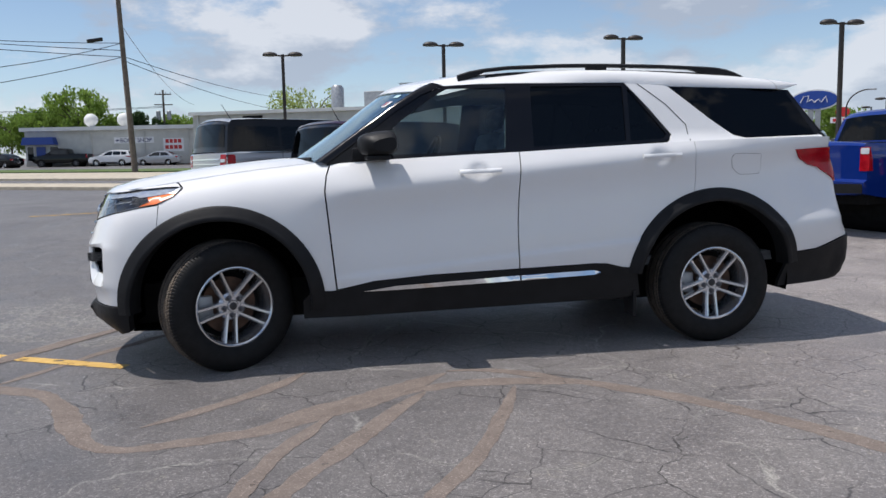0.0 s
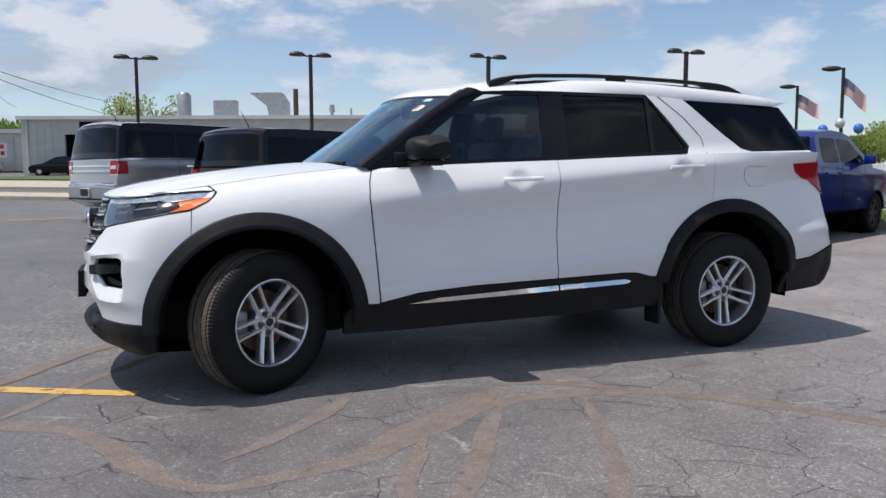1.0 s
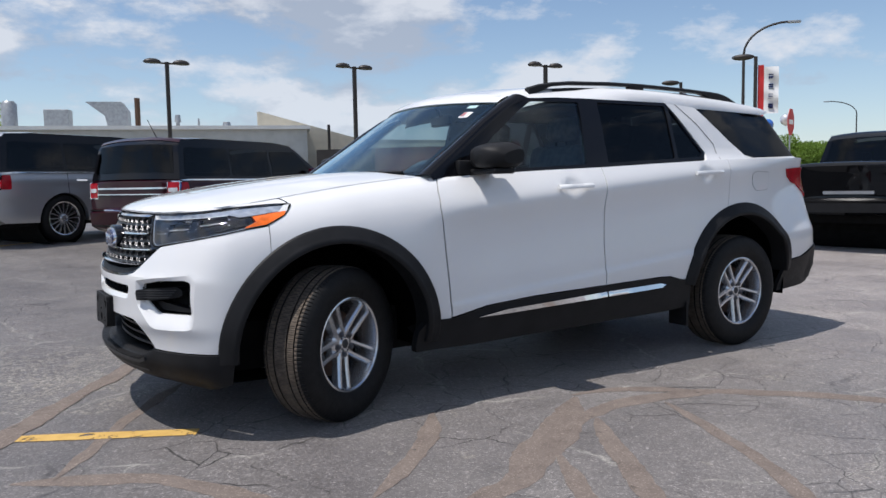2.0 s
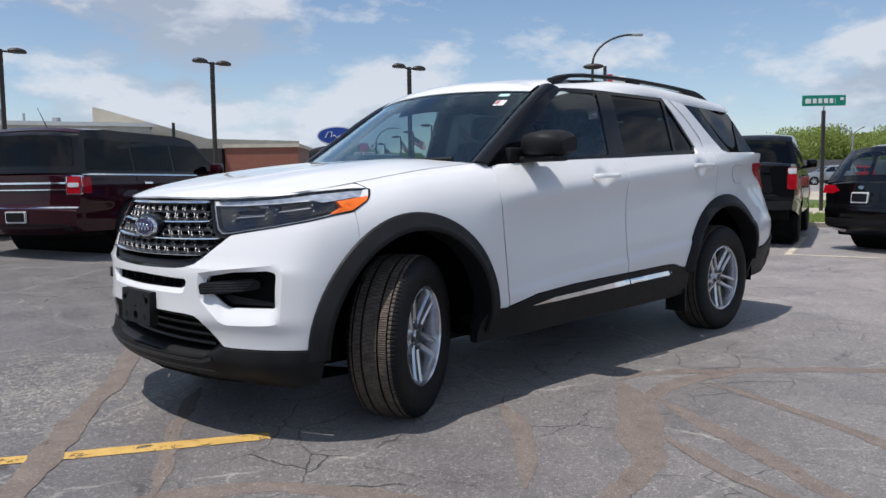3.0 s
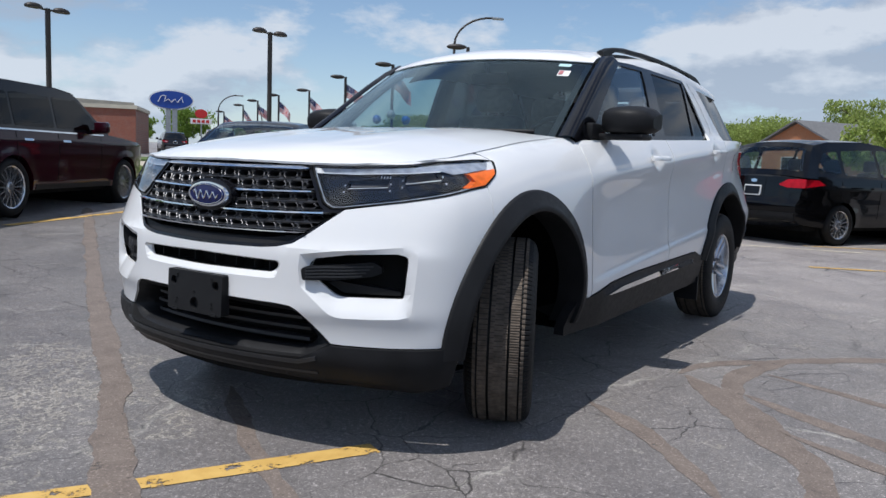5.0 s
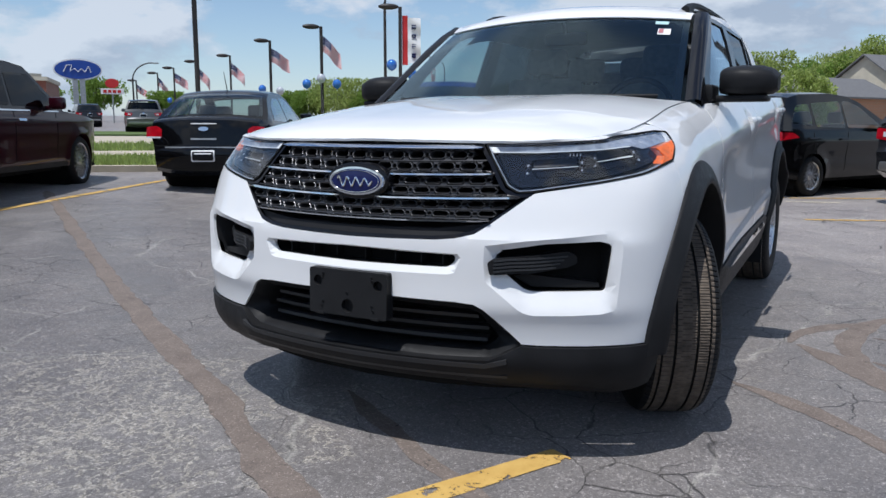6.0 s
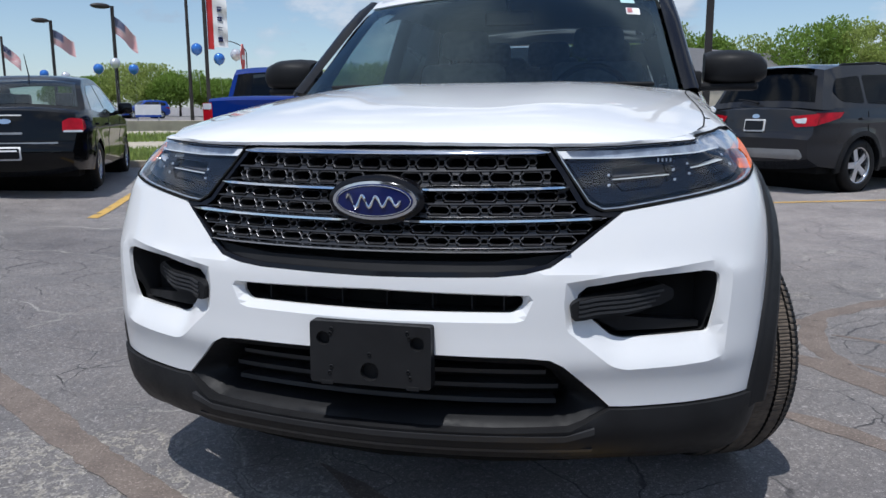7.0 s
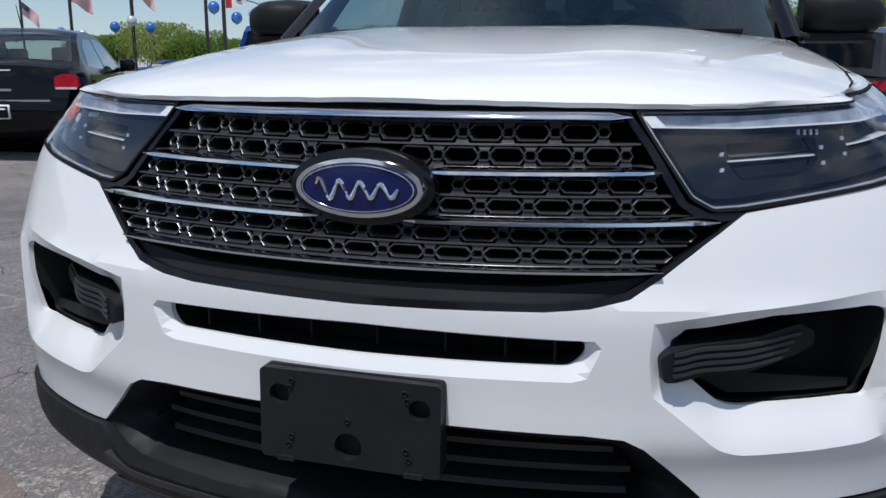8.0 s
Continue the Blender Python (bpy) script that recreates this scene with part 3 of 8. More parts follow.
def ribbon(name, pts, half, mat, label, category, seed, rough=0.35, lift=0.004, taper=0.0):
    """An uneven strip laid on the ground along a line."""
    rnd = random.Random(seed)
    line = [Vector((*p, 0)) for p in pts]
    dense = []
    for i in range(len(line) - 1):
        a, b, c, d = line[max(0, i - 1)], line[i], line[i + 1], line[min(len(line) - 1, i + 2)]
        k = max(2, int((c - b).length / 0.035))
        for j in range(k):
            t = j / k
            dense.append(0.5 * (2 * b + (c - a) * t + (2 * a - 5 * b + 4 * c - d) * t * t + (3 * b - a - 3 * c + d) * t ** 3))
    dense.append(line[-1])
    v = []
    wl, wr = 1.0, 1.0
    for i, p in enumerate(dense):
        t = dense[min(len(dense) - 1, i + 1)] - dense[max(0, i - 1)]
        q = Vector((-t.y, t.x, 0)).normalized()
        wl += (1 - wl) * 0.2 + rnd.uniform(-rough, rough) * 0.5
        wr += (1 - wr) * 0.2 + rnd.uniform(-rough, rough) * 0.5
        thin = min(1.0, 0.15 + min((p - dense[0]).length, (p - dense[-1]).length) / taper) if taper else 1.0
        for w in (-wl, 0, wr):
            e = p + q * half * w * thin
            v.append((e.x, e.y, ground_z(e.x, e.y) + lift))
    ob = solid(name, v, grid_faces(len(dense), 3), mat)
    return tagged(ob, label, category, kind="structure")


SEAL = "brown dusty crack sealer on the asphalt"
main = [(-1.5, -0.9), (-1.05, -1.14), (-0.82, -1.46), (-0.58, -1.98), (-0.4, -2.14), (-0.18, -2.12), (0.2, -2.03), (0.56, -1.81), (0.86, -1.61), (1.05, -1.54), (1.34, -1.49), (1.8, -1.57), (2.05, -1.77), (2.35, -2.1), (2.57, -2.46), (2.8, -2.9), (3.1, -3.6)]
for k, (pts, half) in enumerate(((main, 0.06), ([(0.12, -3.1), (0.3, -2.77), (0.55, -2.36), (0.83, -1.9), (1.02, -1.6)], 0.05), ([(0.75, -3.1), (0.9, -2.84), (1.17, -2.43), (1.51, -1.6)], 0.035),
                                ([(1.2, -1.22), (1.4, -1.24), (1.66, -1.39), (1.86, -1.6)], 0.05), ([(0.2, -1.98), (0.56, -1.74), (0.93, -1.48), (1.19, -1.26)], 0.07),
                                ([(0.4, -1.05), (0.17, -1.38), (-0.05, -1.6), (-0.36, -1.86)], 0.05), ([(-0.5, 0.36), (-0.89, -0.18), (-1.11, -0.55), (-1.35, -0.95)], 0.035),
                                ([(3.3, 7.7), (2.52, 6.4), (0.92, 3.75), (-0.12, 1.99), (-0.72, 0.96), (-1.13, 0.34), (-1.5, -0.24), (-1.9, -0.9)], 0.06), ([(0.55, -1.85), (0.3, -2.3), (0.12, -2.9), (0.05, -3.3)], 0.045))):
    ribbon("crack_sealer", pts, half, M["filler"], SEAL, "crack sealer", 20 + k, 0.35, 0.004 if k == 7 else 0.001 + 0.0002 * k, 0.3)
YEL = "worn yellow painted bay line on the asphalt"
for k, (pts, half) in enumerate((([(-0.69, -0.66), (-1.06, -0.465), (-1.40, -0.285)], 0.05), ([(-1.40, -0.285), (-1.74, -0.085), (-2.1, 0.12), (-2.4, 0.3)], 0.045), ([(1.54, 6.41), (3.2, 7.02), (4.98, 7.68), (6.6, 8.27)], 0.05), ([(3.9, 4.65), (4.6, 4.95), (5.95, 5.57), (8.2, 6.55)], 0.05),
                                ([(10.0, -0.35), (10.25, -0.89), (11.2, -2.9), (11.6, -3.75)], 0.05), ([(7.1, -0.9), (7.38, -1.6), (7.73, -2.45), (8.3, -3.9)], 0.05), ([(-4.6, 9.66), (-2.94, 10.26), (-1.9, 10.63)], 0.05), ([(-1.25, 9.0), (-0.5, 9.45)], 0.05))):
    ribbon("bay_line", pts, half, M["yellow"], YEL, "road marking", 50 + k, 0.06, 0.0035 if k < 2 else 0.006)
ribbon("bay_line", [(9.1, 1.12), (9.37, -0.18), (9.6, -1.2)], 0.05, M["white_line"], "faded pale painted bay line on the asphalt", "road marking", 60, 0.06, 0.006)
ribbon("bay_line", [(9.12, 1.12), (10.2, 1.45), (12.5, 2.2)], 0.05, M["white_line"], "faded pale painted bay line on the asphalt", "road marking", 61, 0.06, 0.0068)

# plain unseen wall, added to darken the reflections in the parked cars
bm = bmesh.new()
add_box(bm, -26, -25.6, -20, 8, -.3, 4.6)
wall_back = part("wall_west", bm, M["back_wall"])
tagged(wall_back, "unseen plain grey wall added to darken low reflections", "wall", kind="structure")

# ---- parked vehicles ----
def add_spoke_rim(bm, r, y_out, n, width):
    add_lathe(bm, [(r, y_out - 0.16), (r, y_out - 0.01), (r * 0.985, y_out), (r * 0.93, y_out - 0.008), (r * 0.9, y_out - 0.05), (r * 0.86, y_out - 0.14)], 36)
    add_lathe(bm, [(0.0, y_out - 0.015), (0.05, y_out - 0.015), (0.075, y_out - 0.03), (0.08, y_out - 0.07)], 18)
    for k in range(n):
        a = 2 * math.pi * k / n
        add_box(bm, 0.05, r * 0.95, y_out - 0.06, y_out - 0.022, -width / 2, width / 2, 0.0, Matrix.Rotation(-a, 4, "Y"))


WHEELS = {}


def wheel_meshes(r, rim, width, n, sw, rim_mat):
    key = (r, rim, width, n, sw, rim_mat)
    if key in WHEELS:
        return WHEELS[key]
    bm = bmesh.new()
    h = width / 2
    add_lathe(bm, [(rim, h - 0.02), (rim + 0.012, h), ((r + rim) / 2, h + 0.008), (r - 0.03, h - 0.004), (r - 0.006, h - 0.03), (r, h - 0.06), (r, -h + 0.06), (r - 0.006, -h + 0.03), (r - 0.03, -h), (rim, -h)], 40)
    a = part("tyre", bm, M["rubber"], None, "", True)
    bm = bmesh.new()
    add_spoke_rim(bm, rim + 0.005, h - 0.012, n, sw)
    b = part("rim", bm, M[rim_mat], None, "", True, 30)
    bm = bmesh.new()
    add_lathe(bm, [(0.0, h - 0.11), (rim * 0.9, h - 0.11), (rim * 0.92, h - 0.2)], 24)
    c = part("brake_backing", bm, M["void"], None, "", True)
    WHEELS[key] = (a.data, b.data, c.data)
    for o in (a, b, c):
        bpy.data.objects.remove(o)
    return WHEELS[key]


def add_wheel(car, x, y, r, rim, width, n, sw, side, rim_mat="alloy"):
    w = new("wheel")
    w.parent = car
    w.matrix_local = pose(x, y, r, 0, 0, 0 if side > 0 else 180)
    a, b, c = wheel_meshes(r, rim, width, n, sw, rim_mat)
    linked("tyre", a, w)
    linked("rim", b, w, "silver alloy rim" if rim_mat == "alloy" else "dark alloy rim")
    linked("brake_backing", c, w)
    return w


def arch_points(cx, r, z0, n=14):
    """A wheel opening from the front to the rear of the wheel, above z0."""
    a0 = math.asin(min(1, max(-1, (z0 - r * 0.95) / (r * 1.14))))
    return [(cx + r * 1.14 * math.cos(a), r * 0.95 + r * 1.14 * math.sin(a)) for a in (a0 + (math.pi - 2 * a0) * k / n for k in range(n + 1))]


def build_car(name, m, s, label, category, group=""):
    """A parked vehicle from its outline. Local: x ahead from the rear axle, y to its left, z up."""
    car = thing(name, m, label, category, group)
    w, wb, r = s["w"], s["wb"], s["r"]
    per = s["perim"]
    rear, front = min(p[0] for p in per), max(p[0] for p in per)
    zb = s["belt"]
    sill = s.get("sill", 0.3)

    def half(x, z):
        v = w
        d = rear + 0.65 - x
        if d > 0:
            v -= s.get("tr", 0.14) * (d / 0.65) ** 2
        d = x - front + 0.95
        if d > 0:
            v -= s.get("tf", 0.24) * (d / 0.95) ** 2
        v -= 0.055 * ((z - 0.78) / 0.5) ** 2 if z < zb else 0.055 * ((zb - 0.78) / 0.5) ** 2 + s.get("tumble", 0.3) * (z - zb)
        if fine:
            # shoulder crease, hollow flank, lips round the wheel openings
            if z < zb:
                v += .014 * math.exp(-((z - zb + .15) / .04) ** 2) - .014 * math.exp(-((z - .62) / .1) ** 2)
            for cx in (0, wb):
                d = math.hypot(x - cx, z - r * .95) - r * 1.16
                if d < .2:
                    v += .016 * math.exp(-(max(0, d) / .07) ** 2)
        return v

    fine = s.get("fine", False)
    step = 0.06 if fine else 0.11
    low = resample(per, 0.06 if fine else 0.12, False)
    bottom = [p for p in arch_points(wb, r, sill)] + [p for p in arch_points(0, r, sill)]
    side = [tuple(p) for p in low] + [(front - 0.12, sill - 0.02)] * 0 + bottom
    pts, faces = [], []
    for sgn in (1, -1):
        a, f = panel_data(side, lambda x, z: (x, sgn * half(x, z), z), step, thick=0.1, inward=(0, -sgn, 0))
        base = len(pts)
        pts += a
        faces += [tuple(i + base for i in (q if sgn > 0 else q[::-1])) for q in f]
    N = 13
    base = len(pts)
    for i, (x, z) in enumerate(low):
        a, b = low[max(0, i - 1)], low[min(len(low) - 1, i + 1)]
        nx, nz = -(b[1] - a[1]), (b[0] - a[0])
        ll = math.hypot(nx, nz)
        nx, nz = nx / ll, nz / ll
        bulge = s.get("bulge", 0.10) * abs(nx) + 0.035 * abs(nz)
        h = half(x, z)
        for k in range(N):
            t = -1 + 2 * k / (N - 1)
            q = bulge * (1 - abs(t) ** 2.6)
            pts.append((x + nx * q, t * h, z + nz * q))
    faces += [tuple(i + base for i in f) for f in grid_faces(len(low), N)]
    solid("body", pts, faces, s["paint"], car, "", True, 35)
    # cabin
    cab = resample(s["cab"], 0.12, False)
    pts, faces = [], []

    def chalf(x, z):
        return half(min(max(x, rear + 0.4), front - 0.95), z) - 0.01

    side = list(cab)
    for sgn in (1, -1):
        a, f = panel_data(side, lambda x, z: (x, sgn * chalf(x, z), z), 0.14, [rounded(q, .05) for q in s["side_glass"]] if fine else ())
        base2 = len(pts)
        pts += a
        faces += [tuple(i + base2 for i in (q if sgn > 0 else q[::-1])) for q in f]
    base2 = len(pts)

    def cab_span(i, t, off=0.0):
        x, z = cab[i]
        a, b = cab[max(0, i - 1)], cab[min(len(cab) - 1, i + 1)]
        nx, nz = -(b[1] - a[1]), (b[0] - a[0])
        ll = math.hypot(nx, nz)
        nx, nz = nx / ll, nz / ll
        q = (0.06 * abs(nx) + 0.035) * (1 - abs(t) ** 2.6) + off
        return (x + nx * q, t * chalf(x, z), z + nz * q)

    pts += [cab_span(i, -1 + 2 * k / (N - 1)) for i in range(len(cab)) for k in range(N)]
    for i, row in enumerate(range(0, (len(cab) - 1) * (N - 1), N - 1)):
        x, z = (cab[i][0] + cab[i + 1][0]) / 2, (cab[i][1] + cab[i + 1][1]) / 2
        glazed = fine and any(z0 + .02 < z < z1 - .02 and (x < s["mid"]) == (sel == "r") for z0, z1, sel in (s["rear_glass"], s["front_glass"]))
        faces += [tuple(q + base2 for q in f) for k, f in enumerate(grid_faces(len(cab), N)[row:row + N - 1]) if not (glazed and 1 <= k <= N - 3)]
    solid("cabin", pts, faces, s.get("cabin_paint", s["paint"]), car, "", True, 35)
    # windows
    pane_mat = M[s.get("pane", "glass")] if fine else M["car_glass"]
    if fine:
        top = max(p[1] for p in cab)
        for x, y, w_ in ((s["mid"] + .35, .38, .46), (s["mid"] + .35, -.38, .46), (s["mid"] - .55, 0, 1.2)):
            bm = bmesh.new()
            add_box(bm, x - .06, x + .06, y - w_ / 2, y + w_ / 2, zb - .4, zb + .12, .05)
            for q in ((0,) if w_ < 1 else (-.38, .38)):
                add_box(bm, x - .05, x + .05, y + q - .13, y + q + .13, zb + .13, min(top - .12, zb + .32), .045)
            part("seat", bm, M["seat"], car, "dark seat", True)
        box("cabin_floor", s["mid"] - 1.2, s["mid"] + 1.0, -w + .2, w - .2, zb - .5, zb - .42, M["void"], car)
        box("dashboard", s["mid"] + .85, s["mid"] + 1.2, -w + .2, w - .2, zb - .2, zb + .02, M["plastic"], car, "", .04)
    for poly in s["side_glass"]:
        for sgn in (1, -1):
            pl = rounded(poly, 0.05)
            panel("side_window", pl, lambda x, z: (x, sgn * (chalf(x, z) + 0.004), z), pane_mat, car, 0.14, thick=0.006, inward=(0, -sgn, 0))
    for nm, (z0, z1, sel) in (("rear_window", s["rear_glass"]), ("windscreen", s["front_glass"])):
        ids = [i for i, p in enumerate(cab) if z0 <= p[1] <= z1 and (p[0] < s["mid"]) == (sel == "r")]
        if len(ids) > 1:
            K = 11
            solid(nm, [cab_span(i, (-1 + 2 * k / (K - 1)) * 0.9, 0.006) for i in ids for k in range(K)], grid_faces(len(ids), K), pane_mat, car, "", True)
    # wheels, wells
    for x in (0, wb):
        for sgn in (1, -1):
            add_wheel(car, x, sgn * (w - 0.13), r, s["rim"], 0.22, s.get("spokes", 10), s.get("spoke_w", 0.035), sgn, s.get("rim_mat", "alloy"))
        bm = bmesh.new()
        add_lathe(bm, [(r * 1.15, -w + 0.1), (r * 1.15, w - 0.1)], 24, Matrix.Translation((x, 0, r * 0.95)))
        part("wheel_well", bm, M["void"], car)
    box("underbody", rear + 0.25, front - 0.25, -w + 0.16, w - 0.16, sill - 0.06, sill + 0.25, M["void"], car)

    def rear_x(z, y):
        zs = [(p[1], p[0]) for p in low if p[0] < rear + 0.5 and p[1] <= s["rear_top"] + 0.01]
        zs.sort()
        x = float(np.interp(z, [q[0] for q in zs], [q[1] for q in zs]))
        h = half(x, z)
        t = min(1, abs(y) / h)
        return x - s.get("bulge", 0.10) * (1 - t ** 2.6)

    def rear_patch(nm, poly, mat, label="", both=True, off=0.008, r=0.02, thick=0.03):
        for sgn in (1, -1) if both else (1,):
            panel(nm, rounded([(sgn * p[0], p[1]) for p in poly][::sgn], r), lambda y, z: (rear_x(z, y) - off, y, z), mat, car, 0.05, thick=thick, inward=(1, 0, 0), label=label)

    def side_patch(nm, poly, mat, label="", off=0.008, r=0.02, thick=0.03):
        for sgn in (1, -1):
            panel(nm, rounded(poly, r), lambda x, z: (x, sgn * (half(x, z) + off), z), mat, car, 0.09, thick=thick, inward=(0, -sgn, 0), label=label)

    for nm, poly, mat, lab in s.get("rear_parts", ()):
        rear_patch(nm, poly, mat, lab, True, {"tail_lens": 0.014, "tail_frame": 0.003}.get(nm, 0.008))
    for k, (nm, poly, mat, lab) in enumerate(s.get("rear_mid", ())):
        rear_patch(nm, poly, mat, lab, False, 0.012 + 0.006 * k)
    for nm, poly, mat, lab in s.get("side_parts", ()):
        side_patch(nm, poly, mat, lab)
    if "roof_paint" in s:
        ids = [i for i, p in enumerate(cab) if p[1] >= s["roof_from"]]
        solid("roof_skin", [cab_span(i, (-1 + 2 * k / 12) * 1.005, .007) for i in ids for k in range(13)], grid_faces(len(ids), 13), s["roof_paint"], car, "", True, 40)
    if s.get("clad"):
        for cx in (0, wb):
            outer = [(cx + r * 1.34 * math.cos(a), r * .95 + r * 1.32 * math.sin(a)) for a in (math.pi * k / 20 for k in range(-1, 22))]
            inner = [(cx + r * 1.15 * math.cos(a), r * .95 + r * 1.15 * math.sin(a)) for a in (math.pi * k / 20 for k in range(-1, 22))]
            for sgn in (1, -1):
                panel("arch_cladding", outer + inner[::-1], lambda x, z: (x, sgn * (half(x, z) + .012), z), M["plastic"], car, 0.05, thick=.03, inward=(0, -sgn, 0), label="black arch cladding")
        top = max(p[1] for p in cab)
        i = min(range(len(cab)), key=lambda q: abs(cab[q][1] - s["rear_glass"][1] - .02) + (9 if cab[q][0] > s["mid"] else 0))
        solid("brake_strip", [cab_span(q, t, .012) for q in (i, min(i + 1, len(cab) - 1)) for t in (-.35, -.12, .12, .35)], grid_faces(2, 4), M["red_lens"], car, "red high brake light", True)
        tube("rear_wiper", [(rear - .01, -.02, s["rear_glass"][0] + .02), (rear + .0, .12, s["rear_glass"][0] + .05), (rear + .03, .34, s["rear_glass"][0] + .07)], [.02, .012, .008], M["plastic"], car, "black rear wiper", 6)
        for sgn in (1, -1):
            y = sgn * (chalf(.4, top - .06) - .05)
            tube("roof_rail", [(-.35, y, top - .1), (-.2, y, top - .02), (.6, y, top + .02), (1.2, y, top - .02), (1.3, y, top - .1)], .016, M["plastic"], car, "black roof rail", 8)
    if fine:
        # shut lines of the doors, drawn as narrow dark grooves
        for x in s.get("seams", ()):
            side_patch("door_seam", [(x - .004, sill + .12), (x + .004, sill + .12), (x + .012, zb - .02), (x + .004, zb - .02)], M["void"], "", .003, 0, .004)
        for x, z in s.get("handles", ()):
            side_patch("door_handle", rect(x, x + .19, z, z + .03), s["paint"], "body-coloured handle", .03, .012, .03)
        for z, hw in s.get("rear_seams", ()):
            rear_patch("hatch_seam", rect(-hw, hw, z, z + .009), M["void"], "", False, .003, 0, .004)
    if "antenna" in s:
        ax, az = s["antenna"]
        tube("antenna", [(ax + .06, 0, az), (ax, 0, az + .04), (ax - .16, 0, az + .3)], [.02, .008, .004], M["gloss_black"], car, "thin black antenna", 6)
    # door mirrors
    mx = s["mirror"]
    for sgn in (1, -1):
        h = chalf(mx[0], mx[1])
        bm = bmesh.new()
        add_box(bm, mx[0] - 0.06, mx[0] + 0.08, min(sgn * (h + 0.05), sgn * (h + 0.25)), max(sgn * (h + 0.05), sgn * (h + 0.25)), mx[1] - 0.02, mx[1] + 0.15, 0.035)
        add_box(bm, mx[0] - 0.02, mx[0] + 0.05, min(sgn * (h - 0.02), sgn * (h + 0.1)), max(sgn * (h - 0.02), sgn * (h + 0.1)), mx[1] - 0.03, mx[1] + 0.03, 0.01)
        part("door_mirror", bm, s.get("mirror_mat", s["paint"]), car, "", True)
    return car


def rect(a0, a1, b0, b1):
    return [(a0, b0), (a1, b0), (a1, b1), (a0, b1)]


def heading(x, y, deg, z=None):
    return pose(x, y, ground_z(x, y) if z is None else z, 0, 0, deg)




def plate(z, h=0.16):
    return [("plate_frame", rect(-0.16, 0.16, z, z + h), M["sign_white"], "white plate frame"), ("plate_bars", rect(-0.145, 0.145, z + 0.018, z + h - 0.018), M["gloss_black"], "dark plate")]


FLEX = dict(fine=True, cabin_paint=M["gloss_black"], roof_paint=M["silver"], roof_from=1.63, pane="glass_dark", seams=(1.03, .07, 2.2), rear_seams=((.7, .8),), w=0.965, wb=2.995, r=0.38, rim=0.272, belt=1.13, paint=M["silver"], sill=0.33, mid=1.0, tumble=0.2, tr=0.06, bulge=0.07,
            perim=[(-0.95, 0.34), (-1.09, 0.42), (-1.10, 0.62), (-1.05, 0.68), (-1.03, 1.08), (-1.0, 1.13), (2.35, 1.13), (2.9, 1.09), (3.6, 1.02), (3.95, 0.92), (4.03, 0.7), (4.05, 0.5), (3.95, 0.34)],
            cab=[(-1.01, 1.12), (-0.93, 1.62), (-0.85, 1.71), (-0.4, 1.735), (1.2, 1.73), (1.6, 1.69), (1.75, 1.63), (2.5, 1.12)],
            side_glass=[[(-0.9, 1.17), (0.05, 1.17), (0.05, 1.6), (-0.82, 1.6)], [(0.1, 1.17), (1.0, 1.17), (1.0, 1.6), (0.1, 1.6)], [(1.06, 1.17), (2.3, 1.17), (1.7, 1.6), (1.06, 1.6)]],
            rear_glass=(1.18, 1.64, "r"), front_glass=(1.16, 1.62, "f"), rear_top=1.13, mirror=(2.0, 1.16), antenna=(-0.55, 1.75), spokes=16, spoke_w=0.018,
            rear_parts=[("tail_frame", [(0.72, 0.84), (0.935, 0.84), (0.945, 1.1), (0.72, 1.1)], M["chrome"], "chrome frame"), ("tail_light", [(0.735, 0.855), (0.92, 0.855), (0.93, 1.085), (0.735, 1.085)], M["red_lens"], "red lens"), ("tail_lens", [(0.75, 0.94), (0.9, 0.94), (0.905, 1.0), (0.75, 1.0)], M["clear_plastic"], "pale lens band")],
            rear_mid=[("chrome_strip", rect(-0.72, 0.72, 0.985, 1.01), M["chrome"], "chrome strip"), ("chrome_strip", rect(-0.72, 0.72, 0.9, 0.915), M["chrome"], "chrome strip"),
                      ("bumper_strip", rect(-0.9, 0.9, 0.66, 0.68), M["chrome"], "chrome strip"), ("bumper_base", rect(-0.8, 0.8, 0.36, 0.44), M["plastic"], "black valance"), *plate(0.46)],
            side_parts=[("tail_light", [(-1.02, 0.86), (-0.86, 0.86), (-0.86, 1.08), (-1.02, 1.08)], M["red_lens"], "red lens"), ("belt_strip", rect(-0.98, 2.3, 1.105, 1.125), M["chrome"], "chrome strip"),
                        ("sill", rect(0.5, 2.5, 0.33, 0.4), M["plastic"], "black sill"), ("door_handle", rect(0.22, 0.42, 0.98, 1.01), M["chrome"], "chrome handle"), ("door_handle", rect(1.12, 1.32, 0.98, 1.01), M["chrome"], "chrome handle")])
